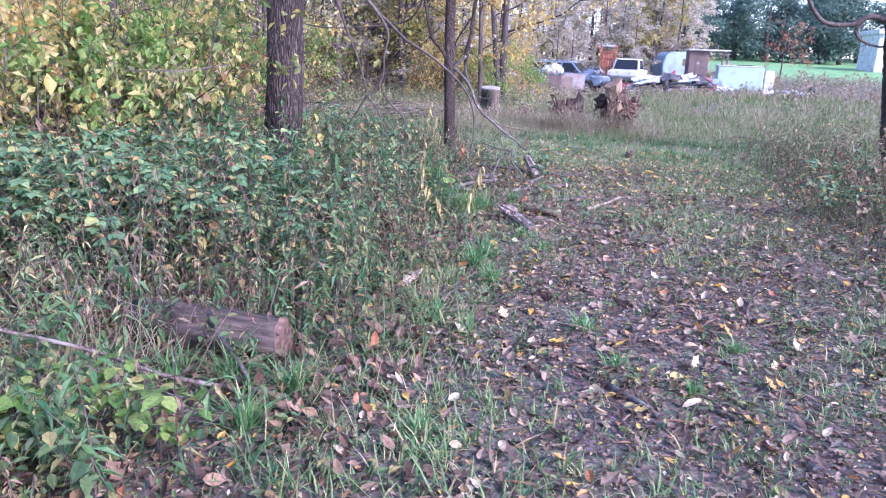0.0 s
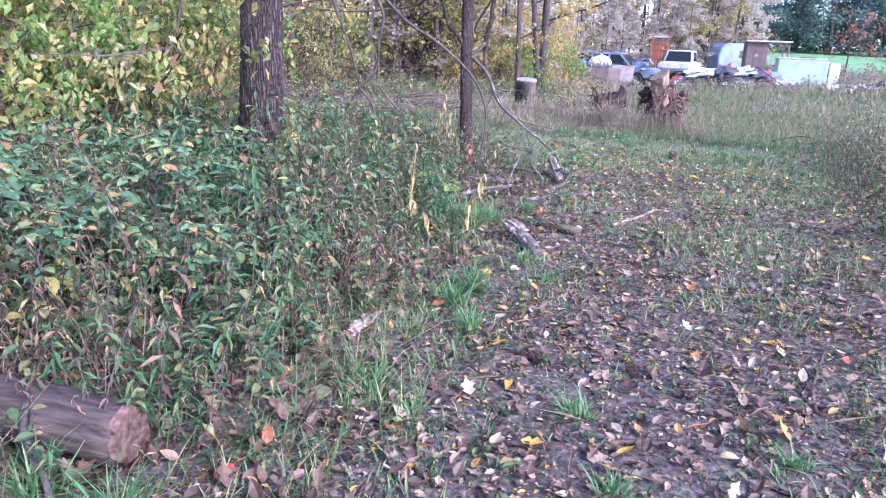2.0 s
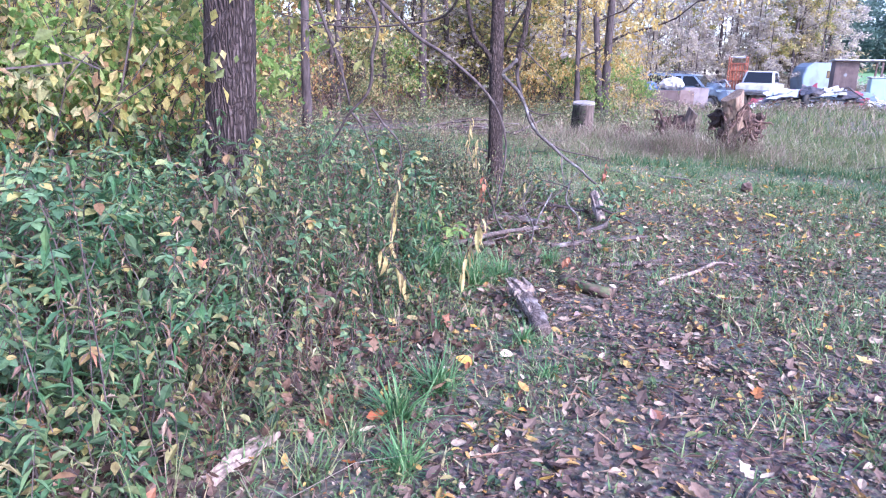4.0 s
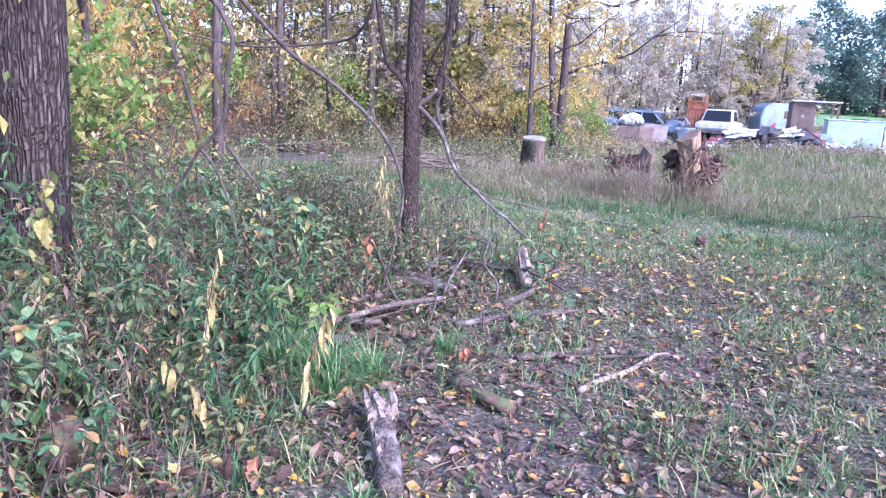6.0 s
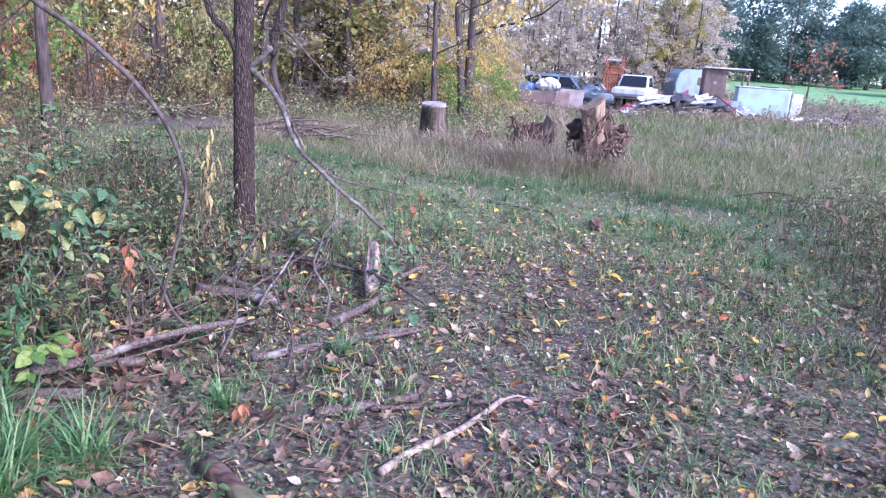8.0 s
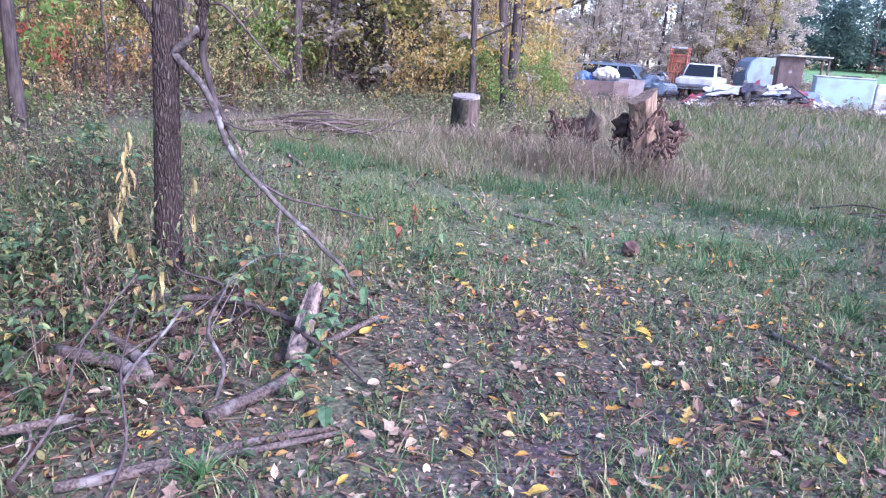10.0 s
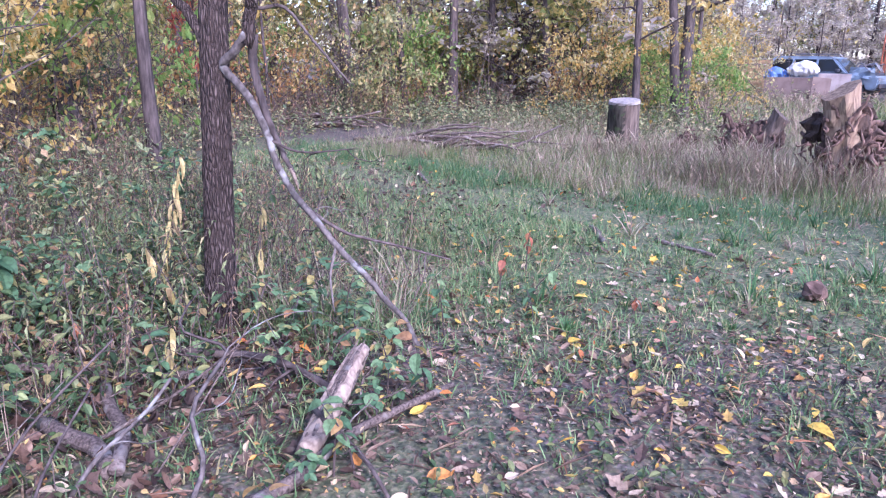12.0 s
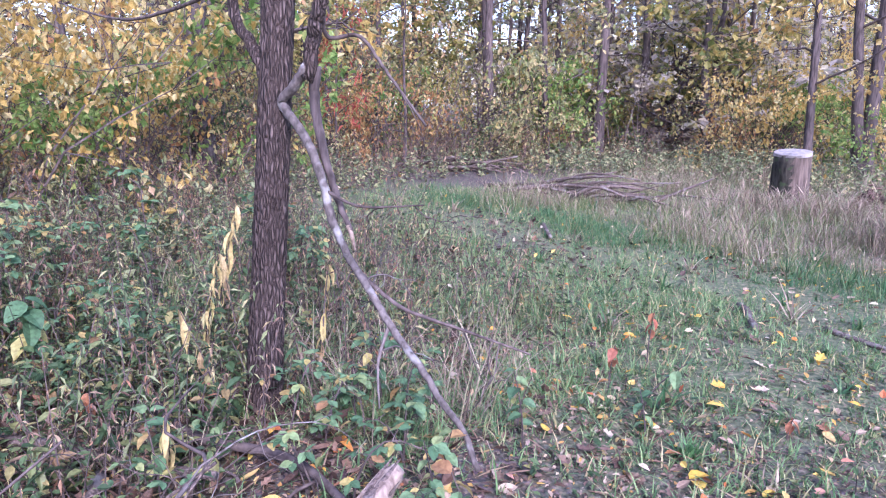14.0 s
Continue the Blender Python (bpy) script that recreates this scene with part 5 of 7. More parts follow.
herb_bed("tall_dry_stalks", 62, 1500, (-6.5, -0.7, 1.5, 13), patch_of(6), (0.6, 1.1), 7, 0.05, SLIM_LEAF, DRYWEED, "tall dry brown stalks in the weeds", 1.2)
herb_bed("field_weeds", 631, 1500, (8.5, 34, 40.5, 60), lambda x, y: 0.75 + 0 * x, (0.4, 0.85), 9, 0.14, SMALL_LEAF, STRAW, "brown weeds grown up before the lawn", 0.9)
herb_bed("junk_weeds", 63, 800, (-4, 16, 34, 37.8), lambda x, y: 0.75 + 0 * x, (0.25, 0.55), 8, 0.12, SMALL_LEAF, STRAW, "weeds grown up before the junk", 0.9)

herb_bed("meadow_weeds", 64, 1300, (-6.5, 0.5, 19.6, 24.5), lambda x, y: 0.5 + 0.5 * np.sin(1.3 * x) * np.sin(0.9 * y), (0.3, 0.65), 8, 0.085, SMALL_LEAF, PALEWEED, "pale green weeds behind the dry grass", 0.6)

herb_bed("nettle_stand", 65, 420, (-3.2, -1.25, 2.4, 7.0), lambda x, y: np.clip(0.2 + 1.0 * np.sin(2.3 * x + y) * np.sin(1.5 * y + 0.5), 0.03, 1), (0.55, 0.95), 13, 0.06, MID_LEAF, WEED, "stand of tall dark green weeds on the bank", 0.7, 14)
herb_bed("goldenrod_stand", 67, 520, (-3.4, -1.2, 2.2, 7.2), lambda x, y: np.clip(0.2 - 1.0 * np.sin(2.3 * x + y) * np.sin(1.5 * y + 0.5), 0.03, 1), (0.5, 0.9), 18, 0.075, SLIM_LEAF, RANK, "tall weeds with narrow blue-green leaves", 0.6, 14)
herb_bed("dead_stems", 68, 240, (-3.2, -1.0, 1.6, 7.5), lambda x, y: 0.6 + 0 * x, (0.5, 1.0), 6, 0.06, SLIM_LEAF, DRYWEED, "dead brown stems with shrivelled leaves", 1.3, 10)


def rough_grass():
    rng = rng_of(66)
    gap = sample(rng, 5500, -5.5, -0.4, 9.6, 13.4, lambda x, y: 0.6 + 0.4 * np.sin(2.1 * x) * np.sin(1.7 * y))
    solo("rough_grass", [tufts(rng, gap, 6, (0.07, 0.2), 0.007, 0.6, THIN_BLADE, 0, 0.5)], TURF, "rough grass between the weeds and the turf", "grass", kind="stuff")
    around = np.concatenate([sample(rng, 700, cx - 1, cx + 1, cy - 0.6, cy + 0.5, lambda x, y: np.exp(-(((x - cx) / 0.6) ** 2) - ((y - cy) / 0.3) ** 2)) for cx, cy in ((-1.62, 18.4), (-1.5, 18.15), (-1.0, 18.6), (0.45, 17.0), (1.0, 16.5), (2.1, 16.4), (0.3, 16.6))])
    solo("stump_grass", [tufts(rng, around, 6, (0.34, 0.6), 0.008, 0.35, THIN_BLADE, 0, 0.3), tufts(rng, around[::3], 3, (0.35, 0.6), 0.007, 0.25, PLUME, 0, 0.3)], STRAW, "tall dry grass grown up round the stumps", "grass", kind="stuff")


rough_grass()

# ---- trees that stand out at the wood's edge ----


make_tree("tree", 61, 10, 0.15, LIME, "straight dark tree forking high up", limbs=9, low=0.32, reach=2.6, per_metre=6, leaf=0.12, m=at_ground(-7.67, 23.7), rise=1.2, wobble=0.012)
make_tree("tree", 62, 9, 0.14, OLIVE, "straight dark tree with spreading bare top", limbs=8, low=0.4, reach=2.4, per_metre=4, leaf=0.12, m=at_ground(-9.68, 21.75), rise=1.2)
make_tree("tree", 63, 9, 0.085, GOLD, "slim tree with golden leaves by the stump", limbs=12, low=0.22, reach=1.9, per_metre=11, leaf=0.14, m=at_ground(-2.25, 22.0), wobble=0.004, lean=(-0.05, 0))
make_tree("tree", 64, 11, 0.15, GOLD, "dark double-trunked tree with long golden-leaved limbs", limbs=13, low=0.24, reach=4.2, per_metre=8, leaf=0.15, m=at_ground(-1.75, 24.2), rise=0.25, wobble=0.01)
make_tree("tree", 65, 10, 0.12, GOLD, "leaning twin of the golden-leaved tree", lean=(-0.1, 0.02), limbs=9, low=0.3, reach=3.0, per_metre=8, leaf=0.15, m=at_ground(-1.85, 24.1), rise=0.4)
make_tree("tree", 66, 10, 0.17, GREENCROWN, "thick dark trunk with bright green leaves above", limbs=13, low=0.18, reach=2.4, per_metre=14, leaf=0.17, m=at_ground(-8.15, 13.0))
make_tree("sapling", 67, 5, 0.035, RUST, "pale thin sapling with level bare twigs", limbs=12, low=0.15, reach=1.1, per_metre=2, leaf=0.09, m=at_ground(-7.95, 11.0), rise=0.15, bark=DEADWOOD)
make_tree("sumac", 69, 3.2, 0.03, RED, "small sumac with bright red leaves", limbs=9, low=0.35, reach=0.9, per_metre=16, leaf=0.16, template=SLIM_LEAF, m=at_ground(-9.75, 16.8))
make_tree("tree", 70, 4.2, 0.07, DULLRED, "low bush tree with dull red leaves at the field", limbs=12, low=0.35, reach=2.4, per_metre=5, leaf=0.16, m=at_ground(17, 57), rise=0.25)
make_tree("tree", 71, 8.5, 0.13, LIME, "pale yellow-green tree behind the junk", limbs=20, low=0.12, reach=2.8, per_metre=16, leaf=0.15, m=at_ground(7.2, 55))
make_tree("tree", 72, 9, 0.12, GREY, "thin greyish tree behind the junk", limbs=18, low=0.15, reach=3.0, per_metre=14, leaf=0.15, m=at_ground(3.6, 57))
make_tree("tree", 73, 10, 0.14, OLIVE, "dark leaning trunk deep in the wood", lean=(0.05, 0), limbs=9, low=0.3, reach=2.4, per_metre=6, leaf=0.12, m=at_ground(-6.3, 8.4))
make_tree("tree", 74, 9, 0.09, GOLD, "thin tree with yellow leaves", limbs=12, low=0.2, reach=2.0, per_metre=10, leaf=0.12, m=at_ground(-5.6, 12.4))

for x, y, k, s in ((-3.6, 26.8, 1, 0.7), (-2.2, 28.2, 1, 0.75), (-4.6, 29, 0, 0.9), (-12.5, 20.5, 2, 1.0), (-11.4, 24.6, 0, 1.0), (-5.4, 30.5, 2, 1.0), (-13.5, 16, 0, 0.9), (-11.5, 13.4, 3, 0.9), (-10.6, 10.6, 1, 0.8), (-9.6, 18.6, 3, 0.6)):
    copy_thing(KINDS[k], at_ground(x, y, x * 91 % 360, s))


def make_crooked():
    rng = rng_of(75)
    ob = thing("crooked_shrub", "dark bare shrub with twisted stems", "shrub", at_ground(-7.1, 27.9))
    for k in range(9):
        yaw = rng.uniform(0, TAU)
        w = np.array([math.cos(yaw) * 0.7, math.sin(yaw) * 0.7, 0.8])
        lines = limb_lines(rng, (0, 0, 0), w / np.linalg.norm(w), rng.uniform(2.6, 4.4), 0.08, 3, 0.75, -0.3, 4)
        part("stem", [tube(p, r, 5 if lv < 3 else 3, caps=False) for p, r, lv in lines], TWIG, ob, smooth=True)


make_crooked()
for x, y, k, s in ((-4.6, 7.6, 0, 1.15), (-5.0, 6.2, 2, 1.0), (-4.4, 5.6, 0, 0.9), (-5.6, 9.4, 2, 1.1), (-6.2, 10.4, 0, 0.8), (-3.7, 23.2, 2, 0.9), (-2.8, 24.4, 0, 1.0), (-0.9, 23.2, 0, 0.9), (-1.2, 25.2, 2, 1.1), (-4.4, 25.6, 6, 0.9), (-8.6, 22.9, 0, 1.25), (-9.2, 24, 0, 1.3), (-10.6, 22.5, 1, 1.2), (-8.8, 19.6, 4, 0.8), (-11, 19.8, 0, 1.1), (-8.5, 27.3, 3, 1.2), (-7.6, 11.5, 3, 1.1), (-8.6, 11.8, 0, 1.1), (-7.3, 12.6, 0, 1.2), (-2.6, 26.5, 0, 1.2), (0.4, 27, 1, 0.9)):
    copy_thing(SHRUBS[k], at_ground(x, y, x * 77 % 360, s))

# ---- stump and uprooted stumps ----


def make_stump():
    rng = rng_of(81)
    ob = thing("tree_stump", "sawn tree stump with a grey top, bark half off", "stump", at_ground(-1.68, 18.92) @ pose(0, 0, 0, 9, 0, 0))
    n, s = 10, 26
    z = np.linspace(-0.1, 0.88, n)
    r = 0.255 + 0.08 * np.exp(-z / 0.2)
    body = tube(np.stack([0 * z + 0.03 * z, 0 * z, z], 1), r, s, 0.02, rng, True, 0, 0.05)
    v, f, _ = body
    ang = np.arctan2(v[f].mean(1)[:, 1], v[f].mean(1)[:, 0])
    bare = (ang > -1.2) & (ang < 0.4) & (v[f].mean(1)[:, 2] < 0.84)
    part("bark", [(v, f[~bare], 0)], MOSSBARK, ob, "dark mossy bark", smooth=True)
    part("bare_side", [(v, f[bare], 0)], GREYWOOD, ob, "greyish brown wood laid bare")
    part("sawn_top", [tube(np.array([[0.027, 0, 0.86], [0.027, 0, 0.90]]), [0.265, 0.26], s, 0.015, rng, True, 0, 0.05)], STUMPTOP, ob, "grey sawn top")


def make_rootball(m, size, seed, label, trunk=((0.1, -0.05, 0.42), (0.02, -0.18, 0.75), (-0.1, -0.26, 1.1)), girth=0.27, wood=CUTWOOD, wood_label="tan barkless trunk piece"):
    """A grubbed-out stump: a lump of soil, a tangle of roots and a short trunk piece."""
    rng = rng_of(seed)
    ob = thing("uprooted_stump", label, "stump", m)
    for k in range(20):
        c = rng.normal(0, 0.22, 3) * size * [1.3, 0.7, 0.7] + [0.2 * size, 0.12, 0.45 * size]
        u, w = np.linspace(0.05, math.pi - 0.05, 8), None
        line = np.stack([0 * u, 0 * u, -np.cos(u)], 1) * rng.uniform(0.1, 0.2) * size + c
        part("soil_lump", [tube(line, np.sin(u) * rng.uniform(0.1, 0.2) * size, 12, 0.32, rng)], SOIL, ob, "dark clinging soil")
    for k in range(52):
        yaw, up = rng.uniform(0, TAU), rng.uniform(-0.35, 0.75)
        w = np.array([math.cos(yaw) * 1.2, math.sin(yaw) * 0.8, up + 0.1])
        st = w * 0.12 * size + [0.1 * size, 0, 0.42 * size]
        lines = limb_lines(rng, st, w / np.linalg.norm(w), rng.uniform(0.5, 0.95) * size, rng.uniform(0.025, 0.095) * size, 1, 0.9, 0.5, 3)
        for p, _, _ in lines:
            p[:, 2] = np.maximum(p[:, 2], 0.02)
        part("root", [tube(p, r, 6, 0.12, rng) for p, r, _ in lines], ROOT, ob, smooth=True)
    if trunk:
        line = smooth_line(trunk, 8) * size
        v, f, _ = tube(line, girth * np.array([1.15, 1.05, 0.98, 0.95, 0.95, 0.97, 1.0, 1.05]) * size, 16, 0.05, rng, True, 0, 0.14)
        part("trunk_piece", [(v, f, 0)], wood, ob, wood_label)
    return ob


make_stump()
make_rootball(at_ground(1.62, 16.9) @ Matrix.Diagonal((0.74, 0.74, 1.13, 1)), 1.0, 82, "uprooted tree stump with tan trunk piece and muddy roots")
make_rootball(at_ground(0.42, 17.7) @ Matrix.Diagonal((0.85, 0.85, 1.25, 1)), 0.7, 83, "smaller uprooted stump, a tangle of brown roots", ((0.2, 0.05, 0.2), (0.5, 0.02, 0.62), (0.74, 0.0, 1.0)), 0.19, GREYWOOD, "grey leaning trunk piece")
make_rootball(at_ground(-0.75, 19.6, 40), 0.4, 84, "low clump of dug-out roots in the grass", ())
rng = rng_of(85)
for nm, x, y, n, label in (("brush_pile", -3.9, 17.2, 26, "pile of dead cut branches in the grass"), ("brush_pile", -8.6, 19.4, 30, "dark pile of branches at the wood's edge"), ("brush_pile", 4.95, 14.95, 16, "small dark heap of twigs"), ("brush_pile", -1.25, 7.4, 41, "tangle of thin dead twigs on the bank"), ("brush_pile", -1.0, 8.7, 42, "tangle of dead sticks under the slim tree")):
    ob = thing(nm, label, "branches", at_ground(x, y))
    for k in range(n if n < 40 else 13):
        a = rng.normal(0, 0.5) if n < 40 else rng.uniform(-1.6, 1.6)
        p = rng.normal(0, 0.35, 3) * [1.6, 0.7, 0]
        d = np.array([math.cos(a), math.sin(a), rng.normal(0.05, 0.12)]) * rng.uniform(0.4, 1.1)
        z = 0.03 + 0.2 * rng.uniform(0, 1)
        thin = 0.13 if n >= 40 else 0.4 if n == 16 else 1.0
        part("branch", [tube(smooth_line([p - d * thin ** 0.4 + [0, 0, z * 0.6], p + rng.normal(0, 0.05, 3) + [0, 0, z + 0.03], p + d * thin ** 0.4 + [0, 0, z * (1 + 1.5 * (n >= 40))]], 8), thin * np.linspace(0.035, 0.012, 8) * rng.uniform(0.5, 1.4), 6, 0.06, rng)], DEADWOOD, ob, smooth=True)

# ---- junk yard ----
BLUEPAINT = worn("faded_blue_car_paint", (0.26, 0.34, 0.44), (0.14, 0.16, 0.18), 0.3, 0.3, 2.0)
WHITEPAINT = worn("chalky_white_paint", (0.56, 0.58, 0.61), (0.34, 0.33, 0.32), 0.45, 0.0, 2.5)
CYANPAINT = worn("pale_aqua_enamel", (0.36, 0.52, 0.52), (0.30, 0.36, 0.33), 0.4, 0.0, 1.6)
PALEBLUE = worn("pale_blue_sheet_metal", (0.22, 0.31, 0.40), (0.17, 0.20, 0.23), 0.45, 0.2, 1.6)
REDPAINT = worn("rusty_orange_paint", (0.36, 0.115, 0.06), (0.22, 0.09, 0.07), 0.6)
REDCAR = worn("dull_red_car_paint", (0.36, 0.05, 0.07), (0.22, 0.07, 0.08), 0.4)
DARKGLASS, _nt, _b, _l = material("dark_car_glass")
_b.inputs["Base Color"].default_value, _b.inputs["Roughness"].default_value = (0.012, 0.014, 0.017, 1), 0.06
RUBBER = worn("weathered_rubber", (0.025, 0.025, 0.027), (0.06, 0.055, 0.05), 0.8)
STEEL = worn("dull_steel", (0.32, 0.33, 0.35), (0.18, 0.14, 0.11), 0.45, 0.8)
BLACKSTEEL = worn("black_steel_tube", (0.04, 0.045, 0.06), (0.10, 0.07, 0.06), 0.5, 0.4)
TARP = worn("crumpled_white_plastic", (0.66, 0.68, 0.74), (0.40, 0.39, 0.40), 0.45, 0.0, 4.0)
BLUETARP = worn("blue_plastic_sheet", (0.10, 0.20, 0.48), (0.08, 0.12, 0.22), 0.4, 0.0, 4.0)
PLY = worn("weathered_plywood", (0.36, 0.31, 0.31), (0.22, 0.18, 0.18), 0.8, 0.0, 3.0)
BROWNPLY = worn("brown_weathered_board", (0.17, 0.125, 0.115), (0.10, 0.07, 0.065), 0.85, 0.0, 3.0)
DARKSCRAP = worn("dark_greasy_scrap", (0.06, 0.06, 0.075), (0.13, 0.11, 0.10), 0.6, 0.2)
OLDWOOD = worn("old_yellowish_planks", (0.36, 0.25, 0.13), (0.20, 0.13, 0.09), 0.85, 0.0, 4.0)


def prism(profile, depth, mat=0, bevel=0.03, y0=None, taper=1.0):
    """A side profile in x and z, extruded across y."""
    bm = bmesh.new()
    a = -depth / 2 if y0 is None else y0
    lo = [bm.verts.new((x, a, z)) for x, z in profile]
    face = bm.faces.new(lo)
    ext = bmesh.ops.extrude_face_region(bm, geom=[face])
    vs = [g for g in ext["geom"] if isinstance(g, bmesh.types.BMVert)]
    bmesh.ops.translate(bm, vec=(0, depth, 0), verts=vs)
    if taper != 1.0:
        zs = [z for _, z in profile]
        z0, z1 = min(zs), max(zs)
        for v in bm.verts:
            v.co.y *= 1 + (taper - 1) * (v.co.z - z0) / (z1 - z0)
    bmesh.ops.recalc_face_normals(bm, faces=bm.faces[:])
    if bevel:
        bmesh.ops.bevel(bm, geom=bm.edges[:], offset=bevel, segments=2, affect="EDGES", clamp_overlap=True)
    bmesh.ops.triangulate(bm, faces=bm.faces[:])
    v = np.array([x.co[:] for x in bm.verts])
    f = np.array([[x.index for x in q.verts] for q in bm.faces])
    bm.free()
    return v, f, mat


def wheel(parent, x, y, r=0.36):
    u = np.linspace(0, TAU, 25)
    line = np.stack([x + (r - 0.1) * np.cos(u), y + 0 * u, r + (r - 0.1) * np.sin(u)], 1)
    ob = part("wheel", [tube(np.array([[x, y - 0.08, r], [x, y + 0.08, r]]), 0.1, 10)], STEEL, parent)
    part("tyre", [tube(line, 0.1, 8, caps=False)], RUBBER, ob, "black tyre", smooth=True)
    part("rim", [tube(np.array([[x, y - 0.07, r], [x, y + 0.07, r]]), r - 0.14, 16)], STEEL, ob)


def make_suv(m):
    ob = thing("suv", "wrecked blue-grey SUV with broken windows and no bonnet", "car", m)
    part("body", [prism([(-2.35, 0.45), (-1.9, 0.38), (-1.75, 0.7), (-1.25, 0.7), (-1.1, 0.38), (1.05, 0.38), (1.2, 0.7), (1.75, 0.7), (1.9, 0.4), (2.3, 0.48), (2.34, 0.85), (2.2, 0.98), (1.2, 1.08), (-2.3, 1.1), (-2.4, 0.9)], 1.84, 0, 0.05)], BLUEPAINT, ob, smooth=False)
    part("cabin", [prism([(-2.32, 1.08), (1.15, 1.06), (0.45, 1.7), (0.2, 1.76), (-1.9, 1.78), (-2.15, 1.7)], 1.78, 0, 0.05, None, 0.82)], BLUEPAINT, ob)
    for s in (-1, 1):
        for x0, x1, x2, x3 in ((-2.12, -1.22, -1.22, -1.98), (-1.12, -0.22, -0.22, -1.12), (-0.12, 0.92, 0.42, -0.12)):
            y0, y1 = 0.885 * s, 0.762 * s
            part("side_window", [sheet([(x0, y0, 1.14), (x1, y0, 1.14), (x2, y1, 1.64), (x3, y1, 1.64)][:: 1 if s < 0 else -1], 0.012, 0, 0, 2)], DARKGLASS, ob)
        part("roof_rail", [tube(smooth_line([(-1.8, 0.66 * s, 1.8), (-1.6, 0.66 * s, 1.86), (0.0, 0.66 * s, 1.86), (0.2, 0.66 * s, 1.79)], 12), 0.02, 6)], STEEL, ob)
        part("mirror", [box(0.75, 1.0 * s, 1.18, 0.14, 0.22, 0.16, 0.03)], BLACKSTEEL, ob)
        for x in (-1.5, 1.48):
            wheel(ob, x, 0.82 * s)
    part("windscreen", [sheet([(1.13, -0.78, 1.1), (1.13, 0.78, 1.1), (0.5, 0.68, 1.68), (0.5, -0.68, 1.68)], 0.012, 0, 0, 2)], DARKGLASS, ob)
    rng = rng_of(881)
    part("torn_wing", [sheet([(1.1, -0.95, 0.9), (2.2, -1.0, 0.95), (2.05, -0.7, 1.35), (1.2, -0.78, 1.3)], 0.02, 0, 0.05, 6, rng)], BLUEPAINT, ob, "crumpled front wing")
    part("bent_bonnet", [sheet([(1.15, -0.7, 1.15), (1.2, 0.75, 1.2), (1.95, 0.6, 1.5), (1.8, -0.6, 1.42)], 0.02, 0, 0.06, 6, rng)], DARKSCRAP, ob, "bent dark bonnet")
    for k in range(4):
        a = rng.uniform(-0.8, 0.8)
        part("loose_pipe", [tube(smooth_line([(1.2 + 0.2 * k, a, 1.0), (1.5 + 0.15 * k, a - 0.2, 1.5), (2.0 + 0.1 * k, a - 0.3, 1.15)], 8), 0.03, 6)], STEEL, ob)
    for x in (-1.17, -0.17):
        part("door_gap", [box(x, -0.925, 0.78, 0.025, 0.012, 0.6, 0.003)], RUBBER, ob)
    part("door_handle", [box(-0.95, -0.935, 0.98, 0.16, 0.03, 0.04, 0.008)], BLACKSTEEL, ob)
    part("tail_light", [box(-2.37, -0.8, 1.0, 0.06, 0.14, 0.3, 0.02)], REDCAR, ob)
    part("engine", [box(1.65, 0, 1.0, 0.8, 1.2, 0.25, 0.06)], BLACKSTEEL, ob, "dark bare engine bay")
    part("bumper", [box(2.36, 0, 0.58, 0.14, 1.8, 0.22, 0.05)], BLACKSTEEL, ob)
    part("headlight", [box(2.3, -0.68, 0.86, 0.1, 0.36, 0.16, 0.03)], STEEL, ob)


def make_pickup(m):
    ob = thing("pickup_truck", "white pickup truck with a dark cab window", "car", m)
    part("body", [prism([(-2.6, 0.45), (2.5, 0.42), (2.5, 0.95), (1.1, 1.08), (-2.6, 1.08)], 1.85, 0, 0.05)], WHITEPAINT, ob)
    part("cab", [prism([(-0.9, 1.06), (1.2, 1.06), (0.65, 1.74), (-0.7, 1.78), (-0.85, 1.7)], 1.75, 0, 0.05, None, 0.85)], WHITEPAINT, ob)
    for s in (-1, 1):
        part("side_window", [sheet([(-0.72, 0.872 * s, 1.14), (0.85, 0.872 * s, 1.14), (0.5, 0.772 * s, 1.66), (-0.62, 0.772 * s, 1.66)][:: 1 if s < 0 else -1], 0.012, 0, 0, 2)], DARKGLASS, ob)
        for x in (-1.7, 1.7):
            wheel(ob, x, 0.84 * s)
    part("windscreen", [sheet([(1.2, -0.76, 1.1), (1.2, 0.76, 1.1), (0.72, 0.66, 1.69), (0.72, -0.66, 1.69)], 0.012, 0, 0, 2)], DARKGLASS, ob)
    part("rear_window", [sheet([(-0.9, 0.7, 1.16), (-0.9, -0.7, 1.16), (-0.74, -0.62, 1.66), (-0.74, 0.62, 1.66)], 0.012, 0, 0, 2)], DARKGLASS, ob)
    part("bumper", [box(2.55, 0, 0.6, 0.14, 1.8, 0.2, 0.04)], STEEL, ob)


make_suv(at_ground(0.8, 42.0, -20))
make_pickup(at_ground(4.75, 47.2, -104))


